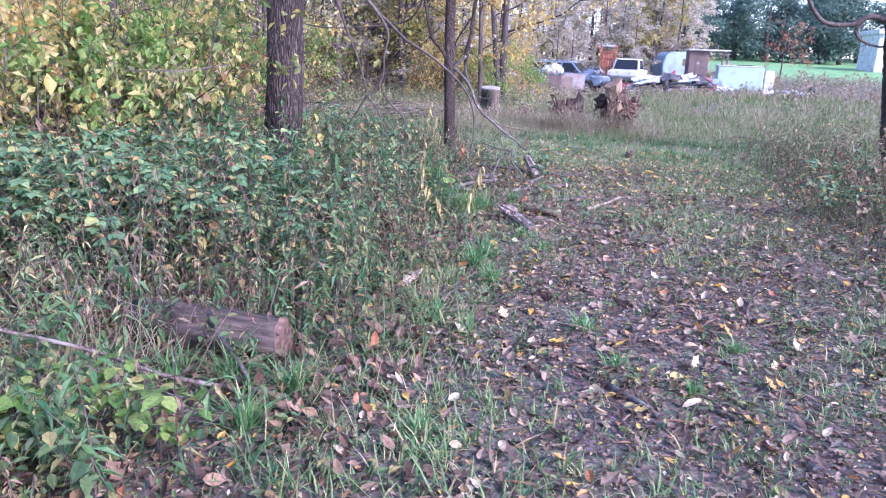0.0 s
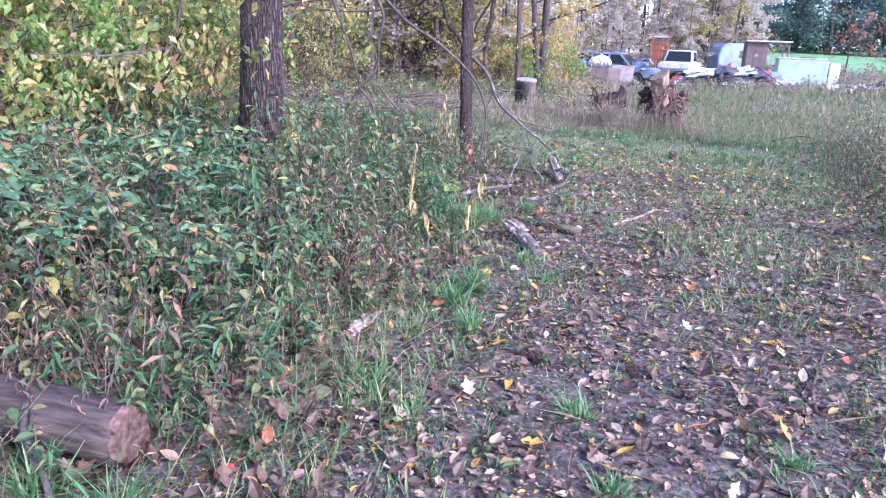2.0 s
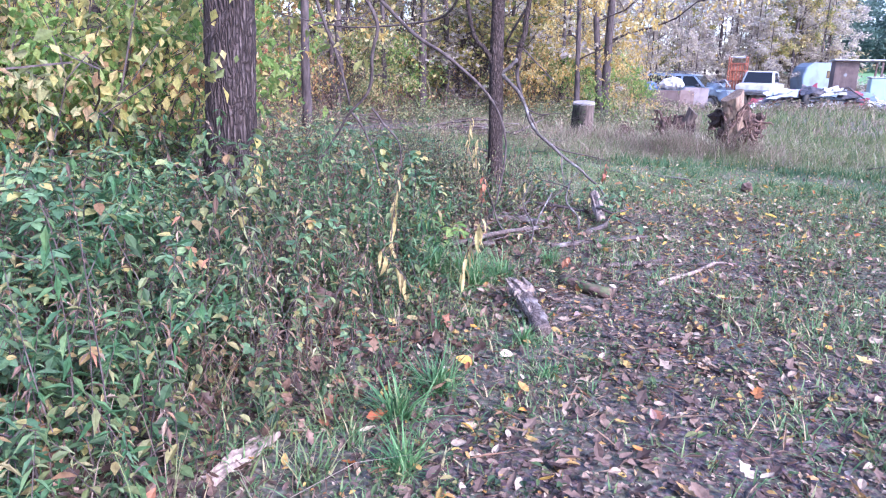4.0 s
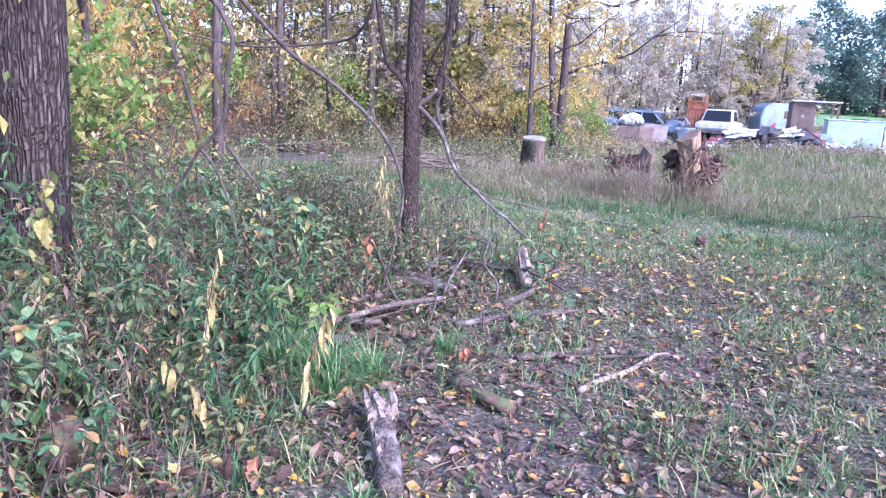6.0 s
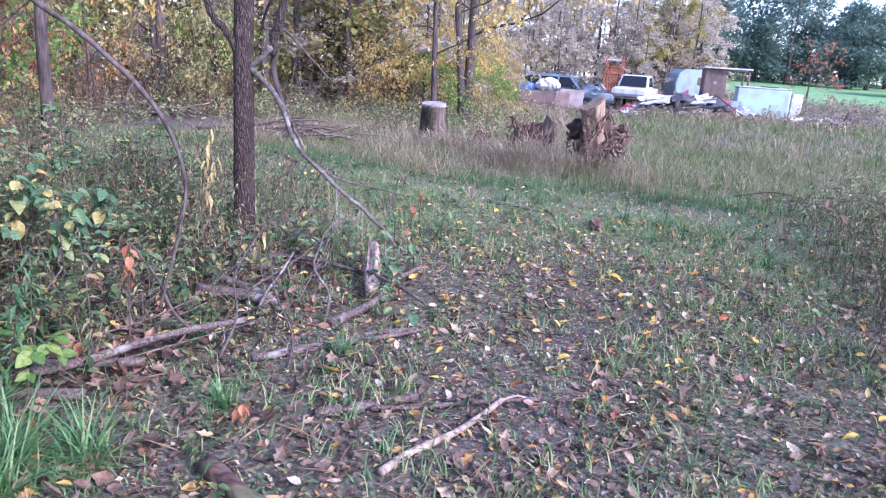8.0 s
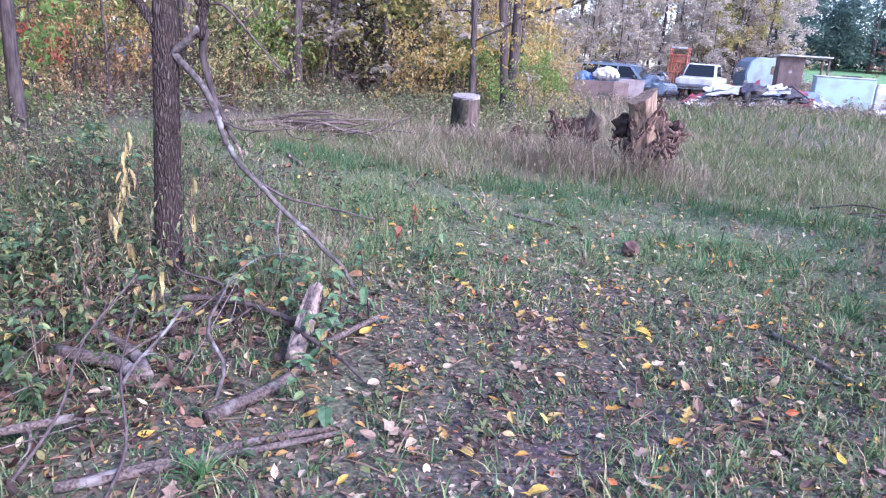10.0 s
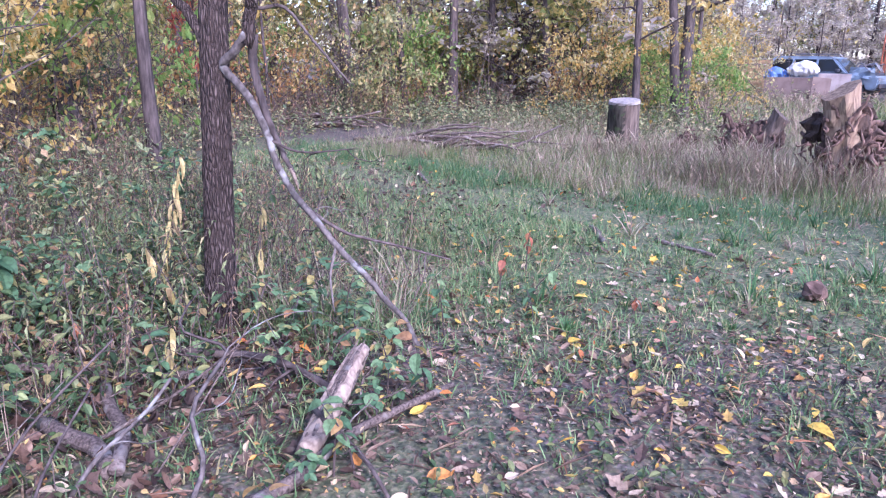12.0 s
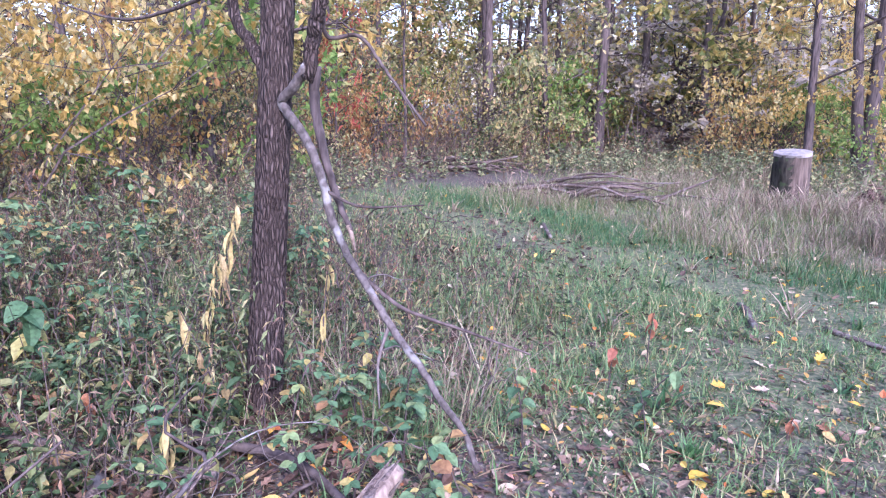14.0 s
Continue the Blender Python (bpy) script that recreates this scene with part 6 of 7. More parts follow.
def make_cage(m):
    ob = thing("steel_cage", "tall orange-red steel cage behind the cars", "cage", m)
    for x in (-0.55, 0.55):
        for y in (-0.4, 0.4):
            part("post", [box(x, y, 1.38, 0.07, 0.07, 2.76, 0.01)], REDPAINT, ob)
    for z in (0.4, 1.4, 1.95, 2.35, 2.73):
        for y in (-0.4, 0.4):
            part("rail", [box(0, y, z, 1.02, 0.06, 0.07, 0.01)], WHITEPAINT if z > 2.5 else REDPAINT, ob)
        for x in (-0.55, 0.55):
            part("rail", [box(x, 0, z, 0.06, 0.72, 0.07, 0.01)], REDPAINT, ob)
    for k in range(5):
        part("slat", [box(-0.36 + 0.18 * k, -0.36, 1.2, 0.13, 0.025, 2.2, 0.006)], REDPAINT, ob)


make_cage(at_ground(3.4, 47.2, -12) @ Matrix.Diagonal((0.85, 0.85, 0.98, 1)))


def make_crate(m):
    ob = thing("pallet_stack", "tall yellowish wooden crate of upright planks", "crate", m)
    for x in (-0.6, 0.6):
        part("post", [box(x, 0, 0.78, 0.1, 0.1, 1.56, 0.01)], OLDWOOD, ob)
    for k in range(7):
        part("plank", [box(0, -0.07, 0.2 + 0.215 * k, 1.3, 0.03, 0.17, 0.006)], OLDWOOD, ob)
    part("back_board", [box(0.1, 0.5, 0.7, 1.0, 0.04, 1.3, 0.01)], OLDWOOD, ob)


make_crate(at_ground(-2.0, 41.2, 8))
solo("board", [box(0, 0, 0.5, 2.0, 0.05, 0.85, 0.008)], BROWNPLY, "purplish brown weathered panel on edge", "board", at_ground(-0.45, 39.6, 4) @ pose(0, 0, 0, -8, 0, 0))
solo("board", [box(0, 0, 0.45, 1.15, 0.03, 0.85, 0.006)], PLY, "pale grey plywood sheet leaning upright", "board", at_ground(1.12, 39.0, -4) @ pose(0, 0, 0.22, -6, 0, 0))
solo("board", [box(0, 0, 0.5, 0.7, 0.04, 0.95, 0.008)], BROWNPLY, "small rusty brown panel leaning in the weeds", "board", at_ground(0.7, 38.2, 20) @ pose(0, 0, 0, -14, 6, 0))


def make_shed(m):
    ob = thing("lean_to_shed", "open brown lean-to with a flat pale roof", "shed", m)
    part("roof", [box(1.15, 0.9, 2.42, 2.5, 2.3, 0.08, 0.01)], WHITEPAINT, ob, "flat pale roof sheet")
    for k in range(4):
        part("wall_board", [box(0.15 + 0.29 * k, 0.0, 1.18, 0.285, 0.05, 2.36, 0.008)], BROWNPLY, ob)
    part("side_wall", [box(0.03, 0.95, 1.18, 0.05, 1.8, 2.36, 0.008)], BROWNPLY, ob)
    for x, y in ((2.28, 0.0), (2.28, 1.8), (1.3, 1.8)):
        part("post", [box(x, y, 1.18, 0.1, 0.1, 2.36, 0.01)], BROWNPLY, ob)
    part("knot_hole", [tube(np.array([[0.55, -0.03, 1.62], [0.55, -0.05, 1.62]]), 0.09, 12)], STEEL, ob)


make_shed(at_ground(8.3, 46.0, -3))


def make_camper(m):
    ob = thing("camper_trailer", "pale blue old camper trailer behind the shed", "trailer", m)
    part("body", [prism([(-1.9, 0.5), (1.9, 0.5), (2.0, 1.4), (1.6, 2.2), (0.8, 2.35), (-1.2, 2.35), (-1.8, 2.0), (-2.05, 1.3)], 2.0, 0, 0.08)], PALEBLUE, ob)
    part("window", [box(0.4, -1.01, 1.6, 0.7, 0.03, 0.5, 0.02)], DARKGLASS, ob)
    for s in (-1, 1):
        wheel(ob, 0.1, 0.85 * s, 0.33)
    part("tow_bar", [tube(np.array([[-2.0, 0, 0.5], [-3.0, 0, 0.42]]), 0.05, 6)], STEEL, ob)


make_camper(at_ground(8.4, 51.5, 20) @ Matrix.Diagonal((0.7, 0.8, 0.92, 1)))


def make_tank(m):
    ob = thing("metal_cabinet", "large pale aqua metal cabinet on its back", "cabinet", m)
    part("body", [box(0, 0, 0.78, 2.6, 1.1, 1.5, 0.06)], CYANPAINT, ob)
    part("lid", [box(-0.05, 0, 1.56, 2.66, 1.14, 0.07, 0.03)], WHITEPAINT, ob)
    part("side_panel", [box(1.62, -0.1, 0.75, 0.55, 0.8, 1.25, 0.04)], WHITEPAINT, ob)
    part("hinge_bar", [box(0.3, 0.1, 1.63, 0.9, 0.2, 0.06, 0.02)], BLACKSTEEL, ob)


make_tank(at_ground(10.95, 44.0, -4))
rng = rng_of(90)
for k in range(62):
    x, y = 4.0 + 5.2 * ((k * 0.618) % 1.0), 38.6 + 1.6 * ((k * 0.37) % 1.0)
    w, h = rng.uniform(0.6, 1.8), rng.uniform(0.08, 0.5)
    z = 0.05 + 1.35 * rng.uniform(0, 1) * math.sin(math.pi * (x - 4.0) / 5.2)
    mat, lab = ((TARP, "crumpled white plastic sheet on the junk heap"), (WHITEPAINT, "bent white metal panel on the junk heap"), (PALEBLUE, "pale blue bent sheet on the junk heap"), (TARP, "white plastic sheet thrown over scrap"), (DARKSCRAP, "dark bent scrap sheet on the junk heap"), (REDCAR, "dull red bent panel on the junk heap"), (DARKSCRAP, "black crumpled scrap on the junk heap"))[k % 7]
    solo("scrap_sheet", [sheet([(-w / 2, -0.45, 0), (w / 2, -0.5, 0.12), (w / 2 * rng.uniform(0.5, 1), 0.4, h), (-w / 2 * rng.uniform(0.5, 1), 0.45, h * rng.uniform(0.2, 1.2))], 0.02, 0, 0.03, 7, rng)], mat, lab, "scrap", at_ground(x, y, rng.uniform(-40, 40)) @ pose(0, 0, z * 0.6), "junk heap")
solo("sheet_of_metal", [box(0, 0, 0.4, 1.0, 0.04, 0.8, 0.01)], WHITEPAINT, "large white panel propped on the heap", "scrap", at_ground(7.3, 39.3, 14) @ pose(0, 0, 0.25, -22, -18, 0), "junk heap")
solo("car_bonnet", [sheet([(-0.7, -0.5, 0), (0.7, -0.5, 0.05), (0.6, 0.5, 0.4), (-0.6, 0.5, 0.45)], 0.03, 0, 0.01, 8, rng)], REDCAR, "dull red car bonnet on the heap", "scrap", at_ground(5.6, 40.6, -20) @ pose(0, 0, 0.45), "junk heap")
solo("tube_frame", [tube(smooth_line([(-1.0, 0, 0.1), (-0.2, 0, 0.95), (0.0, 0, 1.0), (0.2, 0, 0.85), (1.2, 0, 0.2)], 20), 0.035, 7), tube(np.array([[-0.6, -0.2, 0.0], [-0.2, 0.1, 0.95]]), 0.03, 6)], BLACKSTEEL, "bent black steel tube frame on the heap", "scrap", at_ground(7.8, 38.8, -8), "junk heap")
for x, y, r, yaw in ((5.9, 37.8, 0.33, 70), (13.2, 38.0, 0.32, 60)):
    u = np.linspace(0, TAU, 25)
    solo("old_tyre", [tube(np.stack([(r - 0.1) * np.cos(u), 0 * u, (r - 0.0) + (r - 0.1) * np.sin(u)], 1), 0.11, 10, caps=False)], RUBBER, "old black tyre standing in the weeds", "tyre", at_ground(x, y, yaw), smooth=True)
for k in range(7):
    x = 11.1 + 0.27 * k
    solo("scrap_sheet", [sheet([(-0.4, -0.25, 0.02), (0.4, -0.2, 0.05), (0.35, 0.25, 0.2), (-0.3, 0.25, 0.25)], 0.02, 0, 0.05, 6, rng)], TARP if k % 2 else WHITEPAINT, "white scrap lying in the weeds", "scrap", at_ground(x, 37.8 + 0.3 * math.sin(k * 2.0), 40 * k) @ pose(0, 0, 0.1), "scrap in the weeds")
solo("wrapped_tarp", [tube(smooth_line([(-0.6, 0, 0.2), (-0.2, 0, 0.3), (0.3, 0.05, 0.3), (0.6, 0, 0.15)], 12), 0.28 * np.sin(np.linspace(0.3, 2.9, 12)) + 0.03, 12, 0.12, rng)], TARP, "white and grey plastic bundle on the panel", "bundle", at_ground(-0.1, 40.4, 10) @ pose(0, 0, 0.95))
solo("wrapped_tarp", [tube(smooth_line([(-0.5, 0, 0.2), (0.0, 0, 0.3), (0.5, 0.05, 0.2)], 12), 0.25 * np.sin(np.linspace(0.3, 2.9, 12)) + 0.03, 12, 0.12, rng)], BLUETARP, "blue plastic bundle beside the car", "bundle", at_ground(-1.1, 40.5, 10) @ pose(0, 0, 0.7))


def make_barn(m):
    ob = thing("white_shed", "pale blue-white shed at the far field edge", "shed", m)
    for k in range(10):
        part("wall_panel", [box(0.3 + 0.6 * k, 0, 1.9, 0.59, 0.1, 3.8, 0.02)], PALEBLUE if k in (2, 3) else WHITEPAINT, ob)
    part("roof", [prism([(-0.3, 3.8), (6.3, 3.8), (6.3, 3.95), (3.0, 4.8), (-0.3, 4.2)], 5.0, 0, 0.03, -0.4)], WHITEPAINT, ob)
    part("end_wall", [box(0, 2.2, 1.9, 0.1, 4.3, 3.8, 0.02)], WHITEPAINT, ob)
    part("door", [box(1.6, -0.08, 1.1, 1.0, 0.06, 2.2, 0.02)], WHITEPAINT, ob)


make_barn(at_ground(32.2, 78.5, 0))

# ---- fallen wood beside the track ----


def rod(name, a, b, r0, r1, mat, label, sag=0.02, sides=8, seed=1, twigs=0, rough=0.035, category="branch"):
    """A fallen branch or log from a to b (metres above the ground)."""
    rng = rng_of(seed)
    a, b = np.array(a, float), np.array(b, float)
    a[2] += ground_z(a[0], a[1])
    b[2] += ground_z(b[0], b[1])
    length = np.linalg.norm(b - a)
    n = max(8, int(length / 0.06))
    mid = [a + (b - a) * u + rng.normal(0, sag, 3) * [1, 1, 0.4] for u in (0.3, 0.65)]
    base = 0.5 * (a + b)
    line = smooth_line([a, *mid, b], n) - base
    geos = [tube(line, np.linspace(r0, r1, n), sides, rough, rng, True, 0, 0.06)]
    for _ in range(twigs):
        i = int(rng.uniform(0.3, 0.95) * n)
        d = rng.normal(0, 1, 3) * [1, 1, 0.4] + (b - a) / length + [0, 0, 0.15]
        geos += [tube(p, r, 4, caps=False) for p, r, _ in limb_lines(rng, line[i], d / np.linalg.norm(d), rng.uniform(0.15, 0.5), r1 * 0.6, 1, 0.4, 0.2, 2)]
    return solo(name, geos, mat, label, category, Matrix.Translation(base), smooth=True)


log = rod("log", (-1.98, 1.93, 0.115), (-1.15, 1.92, 0.11), 0.12, 0.118, LOGBARK, "short fallen log with grey bark and a split reddish end", 0.012, 22, 1, 0, 0.04, "log")
part("split_end", [tube(np.array([[0.4, 0.0, -0.003], [0.43, 0.0, -0.004]]), [0.116, 0.102], 18, 0.08, rng_of(2), True)], ROTWOOD, log, "split reddish wood")
rod("log", (-1.42, 5.0, 0.09), (-1.2, 4.86, 0.12), 0.1, 0.095, ROTWOOD, "stub of a sawn log in the weeds", 0.005, 14, 2, 0, 0.03, "log")
rng = rng_of(39)
for k, (x, y, w, l, yaw) in enumerate(((-0.84, 2.75, 0.07, 0.42, -18), (-0.74, 2.5, 0.06, 0.3, -30), (-0.78, 3.4, 0.05, 0.36, -12), (-0.9, 3.1, 0.05, 0.26, 10), (0.2, 3.3, 0.03, 0.2, 60), (-0.2, 2.2, 0.03, 0.16, 40))):
    solo("bark_slab", [sheet([(-w, -l / 2, 0.02), (w, -l / 2, 0.03), (w * 0.7, l / 2, 0.05), (-w * 0.8, l / 2, 0.035)], 0.014, 0, 0.009, 9, rng)], ROTWOOD if k % 3 < 2 else PALEWOOD, "crumbling slab of reddish bark on the ground", "bark", at_ground(x, y, yaw))


def make_splintered(name, label, category, a, c, r0, r1, mat, seed, ends=(1,), strips=0):
    """A broken piece of wood from a to c: body, torn splinters at its ends, split strips along it."""
    rng = rng_of(seed)
    a, c = np.array(a, float), np.array(c, float)
    a[2] += ground_z(a[0], a[1])
    c[2] += ground_z(c[0], c[1])
    ob = thing(name, label, category, Matrix.Translation(a))
    way = c - a
    unit = way / np.linalg.norm(way)
    line = smooth_line([(0, 0, 0), way * 0.5 + [0.012, 0, 0.008], way], 20)
    body = tube(line, np.linspace(r0, r1, 20) * rng.uniform(0.88, 1.08, 20), 16, 0.10, rng, True, 0, 0.16)
    part("body", [body], mat, ob, smooth=True)
    for end in ends:
        for k in range(14):
            o = rng.normal(0, r1 * 0.5, 3)
            d = unit * (1 if end else -1) * rng.uniform(0.04, 0.2) + rng.normal(0, 0.015, 3)
            q = (way if end else 0 * way) + o
            s = r1 * rng.uniform(0.25, 0.55)
            part("splinter", [tube(smooth_line([q - d * 0.9, q, q + d * 0.5, q + d], 7), s * np.array([1, 1.1, 1, 0.9, 0.7, 0.4, 0.08]), 5, 0.2, rng)], PALEWOOD, ob)
    for k in range(strips):
        u0, u1 = rng.uniform(0.0, 0.4), rng.uniform(0.6, 1.05)
        ang = rng.uniform(0, math.pi)
        o = np.array([math.cos(ang), 0, math.sin(ang)]) * 0.5 * (r0 + r1) * 0.9
        pts = smooth_line([way * u0 + o, way * 0.5 * (u0 + u1) + o + rng.normal(0, 0.004, 3), way * u1 + o * 1.05], 9)
        part("strip", [tube(pts, 0.28 * r1 * np.array([0.2, 0.7, 1, 1.1, 1, 1.1, 0.9, 0.6, 0.1]), 5, 0.2, rng)], PALEWOOD if k % 2 else DEADWOOD, ob)


make_splintered("splintered_log", "weathered broken log with a white splintered end", "log", (0.04, 5.14, 0.03), (-0.24, 5.7, 0.11), 0.05, 0.05, DEADWOOD, 6, (1,), 11)
make_splintered("stake", "pale split wood stake leaning in the weeds", "stake", (-0.03, 8.6, 0.06), (-0.19, 9.19, 0.25), 0.05, 0.044, PALEWOOD, 20, (), 9)
rod("branch", (0.2, 6.9, 0.02), (0.62, 7.15, 0.03), 0.025, 0.022, DEADWOOD, "short grey fallen branch piece", 0.01, 8, 7)
rod("branch", (0.62, 6.5, 0.03), (1.02, 7.24, 0.04), 0.018, 0.014, PALEWOOD, "pale peeling fallen branch on the track", 0.03, 8, 8, 2)
rod("branch", (0.44, 6.98, 0.03), (1.2, 7.33, 0.04), 0.014, 0.009, DEADWOOD, "thin grey fallen branch on the track", 0.015, 8, 9)
rod("branch", (-0.32, 7.35, 0.04), (0.47, 8.05, 0.05), 0.022, 0.012, DEADWOOD, "long straight fallen branch", 0.02, 8, 10, 1)
rod("branch", (-1.9, 6.62, 0.05), (-0.75, 7.05, 0.08), 0.03, 0.022, DEADWOOD, "fallen branch in the brush heap", 0.03, 8, 11)
rod("branch", (-1.7, 6.4, 0.04), (-0.82, 6.7, 0.05), 0.03, 0.026, DEADWOOD, "thick grey branch in the brush heap", 0.02, 8, 12)
rod("branch", (-1.3, 6.6, 0.08), (-0.5, 7.65, 0.12), 0.026, 0.016, DEADWOOD, "crossing branch in the brush heap", 0.03, 8, 13, 2)
rod("log", (-0.06, 6.4, 0.03), (0.32, 6.15, 0.03), 0.045, 0.04, ROTWOOD, "short dark rotten log at the track's edge", 0.01, 10, 14, 0, 0.1, "log")
rod("branch", (-0.25, 7.42, 0.03), (0.45, 8.12, 0.04), 0.024, 0.014, DEADWOOD, "smooth fallen branch across the brush", 0.02, 8, 15)
rod("branch", (-1.25, 8.6, 0.05), (-0.55, 8.15, 0.06), 0.03, 0.03, DEADWOOD, "thick broken branch in the brush heap", 0.02, 8, 16)
rod("branch", (-0.1, 7.95, 0.03), (0.18, 9.4, 0.06), 0.034, 0.014, DEADWOOD, "forked dead branch on the ground", 0.04, 8, 17, 3)
rod("branch", (-0.1, 8.74, 0.17), (0.38, 8.56, 0.03), 0.013, 0.008, TWIG, "thin dark broken twig over the stake", 0.02, 6, 171, 1)
rod("branch", (-0.6, 8.0, 0.02), (-0.52, 8.4, 0.34), 0.01, 0.007, LICHEN, "pale dead stem sticking out of the brush", 0.02, 6, 172, 1)
rod("branch", (-0.2, 8.17, 0.0), (-0.37, 8.52, 0.4), 0.011, 0.008, LICHEN, "whitish bent sapling stem in the brush", 0.03, 6, 173, 2)
rod("branch", (-0.37, 8.52, 0.38), (-0.85, 8.8, 0.5), 0.008, 0.004, TWIG, "thin bent twig over the brush", 0.06, 6, 174, 2)
rod("branch", (-1.12, 8.23, 0.06), (-0.57, 8.14, 0.05), 0.036, 0.034, DEADWOOD, "thick grey branch half buried in leaves", 0.02, 10, 175)
rod("branch", (-1.6, 9.0, 0.08), (-0.2, 9.1, 0.05), 0.03, 0.016, TWIG, "dark fallen branch under the tree", 0.05, 8, 18, 3)
rod("branch", (-1.9, 8.3, 0.05), (-0.9, 8.9, 0.08), 0.028, 0.02, DEADWOOD, "grey branch lying in the brush heap", 0.04, 8, 19, 2)
rod("branch", (-0.9, 8.2, 0.0), (-0.35, 8.6, 0.45), 0.010, 0.005, DEADWOOD, "thin whitish dead stem sticking up", 0.02, 6, 21, 1)
rod("branch", (-0.75, 7.6, 0.0), (-0.95, 7.25, 0.62), 0.012, 0.006, TWIG, "broken thin sapling stem sticking up", 0.02, 6, 22)
rod("branch", (-0.5, 7.3, 0.0), (-0.7, 8.3, 0.5), 0.008, 0.004, TWIG, "thin dead stem leaning over the brush", 0.04, 6, 23, 2)
rod("branch", (-0.1, 7.3, 0.0), (-0.55, 8.1, 0.42), 0.008, 0.004, TWIG, "thin dead stem leaning over the brush", 0.04, 6, 24, 1)
rod("branch", (2.5, 10.25, 0.02), (2.82, 9.55, 0.03), 0.018, 0.012, DEADWOOD, "stick lying on the track", 0.01, 8, 25)
rod("branch", (4.0, 11.1, 0.02), (4.5, 10.7, 0.06), 0.022, 0.015, PALEWOOD, "pale stick at the track's far side", 0.01, 8, 26)
rod("branch", (-0.36, 13.15, 0.02), (-0.02, 12.5, 0.03), 0.035, 0.025, DEADWOOD, "dark stick lying in the clearing grass", 0.01, 8, 27)
rod("branch", (0.3, 12.95, 0.02), (0.85, 12.65, 0.03), 0.022, 0.015, DEADWOOD, "stick lying in the clearing grass", 0.01, 8, 28)
rod("branch", (-3.2, 14.6, 0.02), (-2.7, 14.0, 0.05), 0.03, 0.02, DEADWOOD, "pale stick at the edge of the tall grass", 0.01, 8, 29)
rod("log", (-3.2, 3.35, 0.18), (-2.56, 3.6, 0.2), 0.06, 0.055, ROTWOOD, "dark rotting log lying in the brambles", 0.02, 10, 301, 0, 0.1, "log")
rod("branch", (-2.5, 5.9, 0.12), (-1.5, 5.5, 0.1), 0.03, 0.02, TWIG, "dark fallen limb at the foot of the tree", 0.03, 8, 30, 2)
rod("branch", (-2.75, 6.75, 0.32), (-1.6, 6.64, 0.1), 0.05, 0.03, TWIG, "dark dead limb leaning from the tree's foot", 0.03, 8, 31, 2)
rod("branch", (-1.9, 0.9, 0.45), (-1.25, 1.55, 0.0), 0.008, 0.012, DEADWOOD, "thin grey dead stem in the weeds", 0.02, 6, 32, 1)
rod("branch", (-1.55, 1.9, 0.22), (-1.1, 1.45, 0.0), 0.014, 0.012, LICHEN, "bent grey branch beside the log", 0.03, 6, 34)
rod("branch", (0.55, 1.95, 0.02), (0.75, 1.7, 0.02), 0.015, 0.012, LICHEN, "short grey stick among the leaves", 0.01, 8, 35)
rod("branch", (1.5, 3.1, 0.02), (1.75, 3.9, 0.03), 0.010, 0.006, TWIG, "thin stick among the leaves", 0.03, 6, 36, 2)
rod("branch", (0.2, 2.45, 0.015), (0.9, 2.6, 0.02), 0.014, 0.008, ROTWOOD, "brown stick among the leaves", 0.02, 6, 37)
solo("clod", [tube(smooth_line([(-0.06, 0, 0.03), (0, 0, 0.06), (0.06, 0, 0.03)], 8), 0.06 * np.sin(np.linspace(0.3, 2.85, 8)), 9, 0.15, rng_of(38))], ROOT, "dark red-brown clod of earth on the track", "clod", at_ground(1.6, 11.86, 20, 1.2))

# ---- single plants that stand out ----


def stalk(name, x, y, height, leaves, leaf_len, mat, label, hang=1.1, template=LONG_LEAF, seed=1, lean=(0, 0), start=0.35, stem_mat=None):
    rng = rng_of(seed)
    ob = thing(name, label, "plant", at_ground(x, y))
    line = smooth_line([(0, 0, -0.03), (lean[0] * 0.3, lean[1] * 0.3, height * 0.5), (lean[0], lean[1], height)], 10)
    part("stem", [tube(line, np.linspace(0.006, 0.002, 10), 5)], stem_mat or TWIG, ob)
    for k in range(leaves):
        u = (start + (1 - start) * k / max(1, leaves - 1)) * 9
        i = min(int(u), 8)
        p = line[i] + (line[i + 1] - line[i]) * (u - i)
        v, f, _ = scatter(*template, p[None], turns(rng, 1, 0.25, yaw=np.array([k * 2.4 + rng.uniform(-0.4, 0.4)]), lean=np.array([-hang + rng.normal(0, 0.25)])), np.array([leaf_len * rng.uniform(0.7, 1.2)]))
        part("leaf", [(v, f, 0)], mat, ob)
    return ob


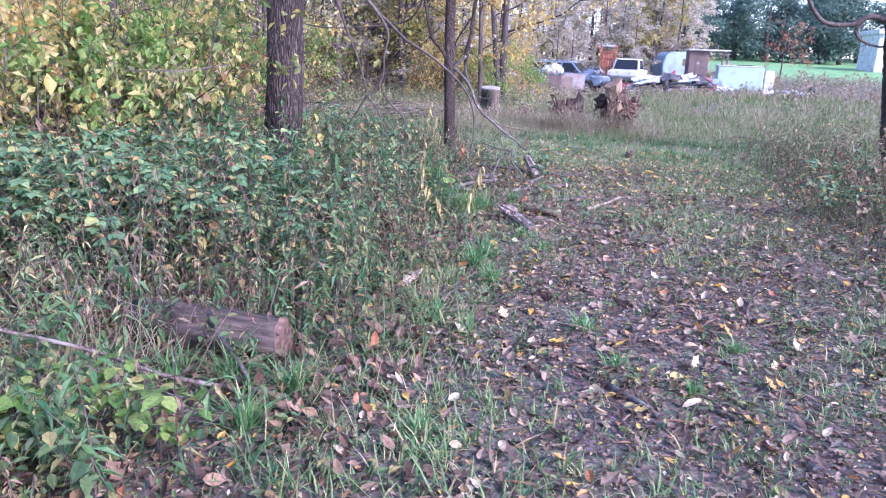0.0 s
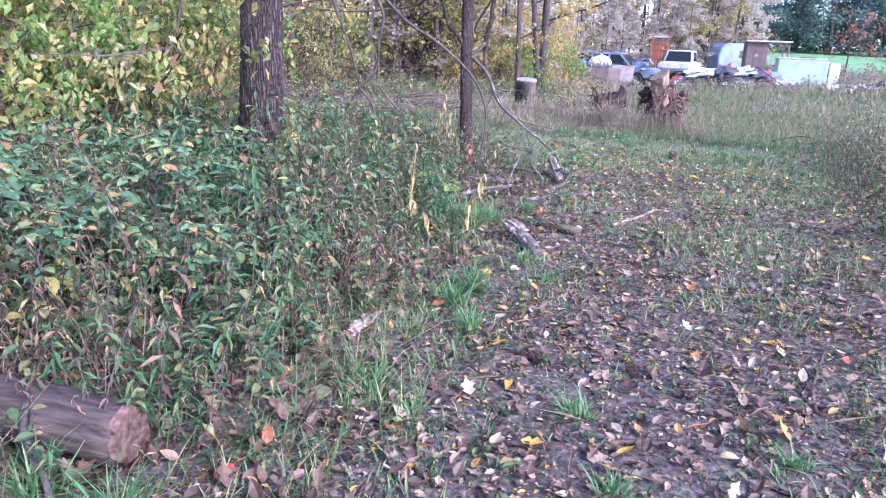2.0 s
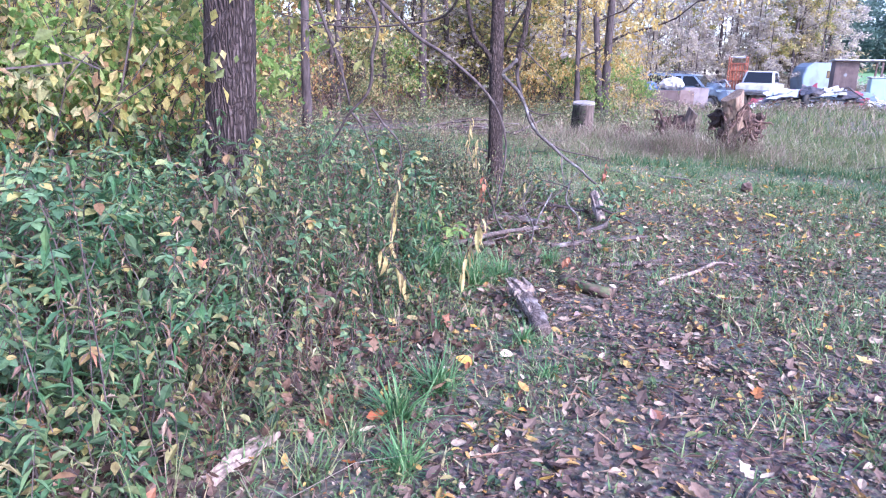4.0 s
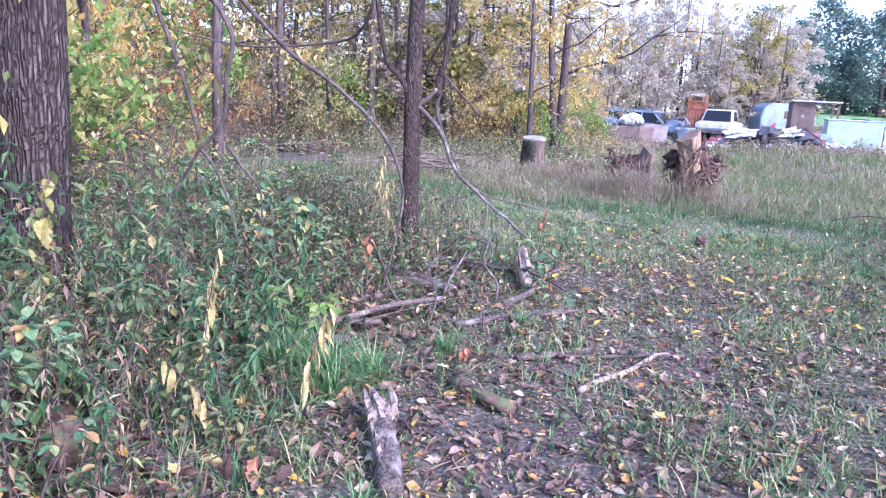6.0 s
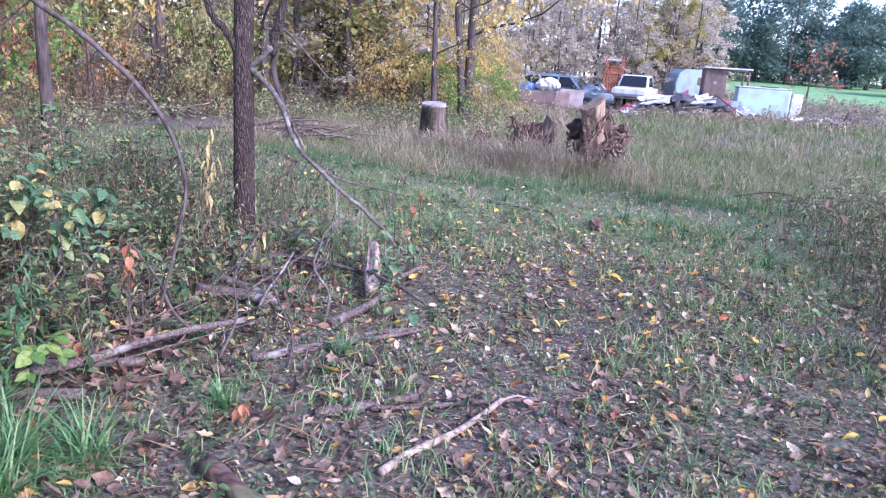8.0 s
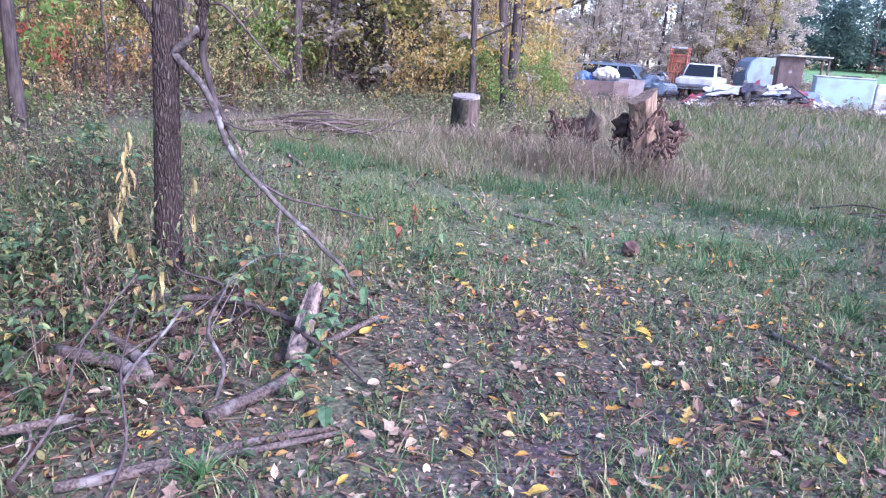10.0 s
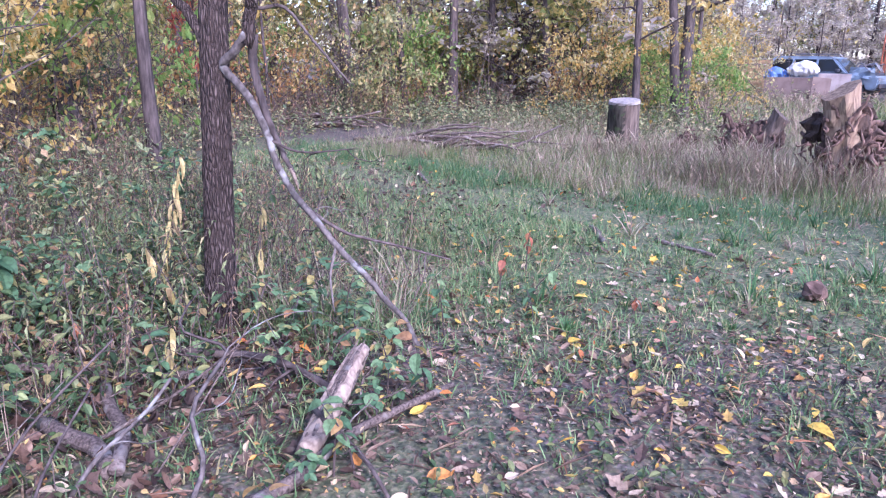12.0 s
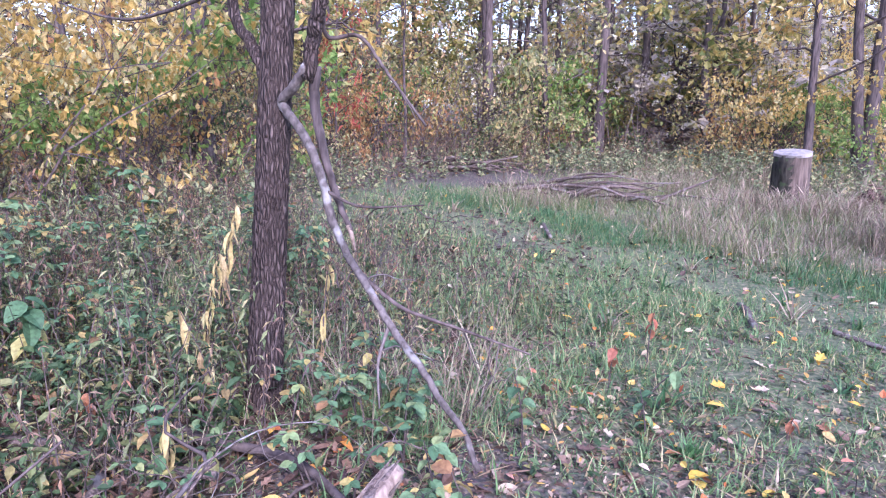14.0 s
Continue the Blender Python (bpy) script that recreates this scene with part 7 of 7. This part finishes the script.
for k, (x, y, h) in enumerate(((-1.12, 5.6, 0.75), (-0.66, 5.75, 0.55), (-0.78, 5.3, 0.42), (-1.7, 9.3, 0.75), (-1.78, 9.42, 0.95), (-1.36, 9.2, 0.55), (-1.05, 8.8, 0.4), (-1.5, 9.9, 0.6))):
    stalk("yellow_stalk", x, y, h, 16 if k < 2 or k in (3, 4) else 9, 0.135, PALEYELLOW, "drooping stalk hung with long pale yellow leaves", 1.3, LONG_LEAF, 100 + k, (0.2 * math.sin(k * 2.3), 0.15 * math.cos(k * 1.7)), 0.3)
for k, (x, y, h, n) in enumerate(((-0.28, 10.9, 0.28, 6), (-0.3, 11.4, 0.35, 4), (0.62, 10.95, 0.12, 4), (-0.93, 7.2, 0.62, 7), (-0.1, 6.75, 0.12, 6), (-1.0, 6.9, 0.2, 5), (-1.6, 8.7, 0.25, 5))):
    stalk("orange_seedling", x, y, h, n, 0.075, ORANGE, "small seedling with orange-red drooping leaves", 1.0, BROAD_LEAF, 120 + k, (0.02, 0.0), 0.7)
for k, (x, y, h) in enumerate(((-2.3, 8.0, 0.7), (-2.5, 8.4, 0.75), (-2.1, 8.3, 0.6), (-2.7, 8.1, 0.65), (-2.2, 8.7, 0.55), (-1.9, 7.9, 0.5))):
    stalk("broad_leaf_plant", x, y, h, 14, 0.13, BLUEGREEN, "plant with large blue-green leaves on the bank", 0.5, BROAD_LEAF, 140 + k, (0.1, -0.05), 0.5)
for k, (x, y, h) in enumerate(((-2.42, 5.9, 1.0), (-2.3, 5.75, 0.8), (-2.5, 5.8, 0.65))):
    stalk("climbing_vine", x, y, h, 14, 0.12, LIME, "vine with yellow-green leaves before the trunk", 0.8, BROAD_LEAF, 160 + k, (0.03, 0.1), 0.3)
rng = rng_of(170)
for k in range(20):
    x, y = rng.uniform(-1.5, 0.4), rng.uniform(8.0, 10.8)
    stalk("bramble_shoot", x, y, rng.uniform(0.15, 0.4), 7, 0.085, BLUEGREEN, "low bramble shoot with fresh green leaves", 0.4, BROAD_LEAF, 171 + k, (rng.normal(0, 0.08), rng.normal(0, 0.08)), 0.35)
for k in range(9):
    x, y = rng.uniform(-2.3, -1.4), rng.uniform(2.2, 3.4)
    stalk("bramble_shoot", x, y, rng.uniform(0.25, 0.6), 9, 0.085, BLUEGREEN if k % 3 else LIME, "bramble shoot with broad green leaves", 0.4, BROAD_LEAF, 201 + k, (rng.normal(0, 0.12), rng.normal(0, 0.12)), 0.3)


def clump(x, y, h, n, seed):
    rng = rng_of(seed)
    solo("grass_tuft", [tufts(rng, np.zeros((1, 3)), int(1.3 * n), (h, h), 0.009, 0.65, BLADE, 0)], SPRIG, "bright green tuft of arching grass", "grass", at_ground(x, y), "grass tufts beside the track")


for k, (x, y, h, n) in enumerate(((-0.37, 3.97, 0.26, 120), (-0.30, 4.3, 0.26, 110), (-0.2, 3.6, 0.2, 70), (-0.3, 1.3, 0.16, 80), (-0.74, 6.18, 0.34, 150), (-0.5, 6.3, 0.28, 120), (-0.25, 6.9, 0.2, 70), (0.45, 2.75, 0.16, 70), (-0.48, 2.7, 0.18, 90), (-0.25, 2.55, 0.14, 70), (0.34, 10.5, 0.13, 70), (0.6, 2.2, 0.13, 50), (0.95, 2.0, 0.12, 50), (-0.98, 1.62, 0.24, 90), (-1.05, 1.2, 0.26, 90), (-1.3, 1.62, 0.26, 80), (-1.55, 1.55, 0.24, 70), (-1.85, 1.5, 0.28, 80), (-0.98, 6.15, 0.34, 140), (-1.12, 6.4, 0.32, 120), (-0.62, 6.0, 0.28, 100), (0.15, 4.6, 0.13, 50), (1.3, 2.6, 0.12, 50), (0.1, 7.6, 0.16, 60), (-0.05, 5.0, 0.15, 60), (1.9, 1.9, 0.12, 40))):
    clump(x, y, h, n, 300 + k)

# ---- leaves that stand out by their colour ----
VIVID = leafy("bright_red_leaf", [(0.0, (0.55, 0.10, 0.09)), (1.0, (0.60, 0.17, 0.12))], 0.5, 0.3)
PINKISH = leafy("pinkish_dead_leaf", [(0.0, (0.52, 0.32, 0.29)), (1.0, (0.60, 0.38, 0.33))], 0.6, 0.25)
YELLOW = leafy("bright_yellow_leaf", [(0.0, (0.70, 0.46, 0.07)), (1.0, (0.78, 0.56, 0.13))], 0.5, 0.3)
for k, (x, y, size, mat, label) in enumerate((
        (-0.79, 1.9, 0.075, VIVID, "bright pinkish red fallen leaf on the litter"), (-0.76, 1.97, 0.065, VIVID, "bright pinkish red fallen leaf on the litter"),
        (-0.5, 2.04, 0.09, PINKISH, "large pinkish tan fallen leaf on the litter"), (0.68, 4.4, 0.11, ORANGE, "orange-red lobed leaf lying on the track"),
        (-0.3, 3.5, 0.11, ORANGE, "orange-red lobed leaf on the grass tuft"), (0.45, 10.25, 0.13, YELLOW, "bright yellow leaf lying on the track"),
        (0.52, 10.2, 0.12, YELLOW, "bright yellow leaf lying on the track"), (1.35, 8.0, 0.11, YELLOW, "bright yellow leaf lying on the track"),
        (1.0, 9.85, 0.12, ORANGE, "orange leaf curled on the track"), (1.65, 9.9, 0.14, YELLOW, "long yellow leaf lying on the track"),
        (0.05, 10.6, 0.13, YELLOW, "bright yellow leaf beside the weeds"), (0.75, 11.1, 0.15, ORANGE, "orange yellow leaf in the grass"))):
    shape = OAK_LEAF if mat is ORANGE else BROAD_LEAF
    solo("fallen_leaf", [(shape[0] * 0.85 * size, shape[1], 0)], mat, label, "leaf", at_ground(x, y, 67 * k % 360) @ pose(0, 0, 0.035, 10 - 7 * (k % 4), 6 - 5 * (k % 3), 0))

# ---- single fallen leaves nearest to the walk ----
rng = rng_of(400)
carpet = thing("fallen_leaf_carpet", "scattered pale, yellow and orange fallen leaves", "leaves", Matrix(), kind="stuff")
shapes = [mesh_of("leaf", [(leaf_shape(w, fo, cu, lo)[0] * s, leaf_shape(w, fo, cu, lo)[1], 0)], FRESH) for w, fo, cu, lo, s in ((0.6, 0.4, -0.5, False, 0.085), (0.5, 0.3, 0.5, False, 0.1), (0.62, 0.5, -0.8, False, 0.07), (0.65, 0.3, -0.4, True, 0.11), (0.3, 0.3, 0.6, False, 0.11))]
for k in range(300):
    x, y = rng.uniform(-1.2, 2.8), rng.uniform(0.8, 12.5)
    ob = part("leaf", shapes[k % 5], None, carpet)
    ob.matrix_basis = Matrix.Translation((x, y, ground_z(x, y) + 0.03)) @ pose(0, 0, 0, rng.normal(0, 16), rng.normal(0, 16), rng.uniform(0, 360)) @ Matrix.Scale(rng.uniform(0.6, 1.1), 4)
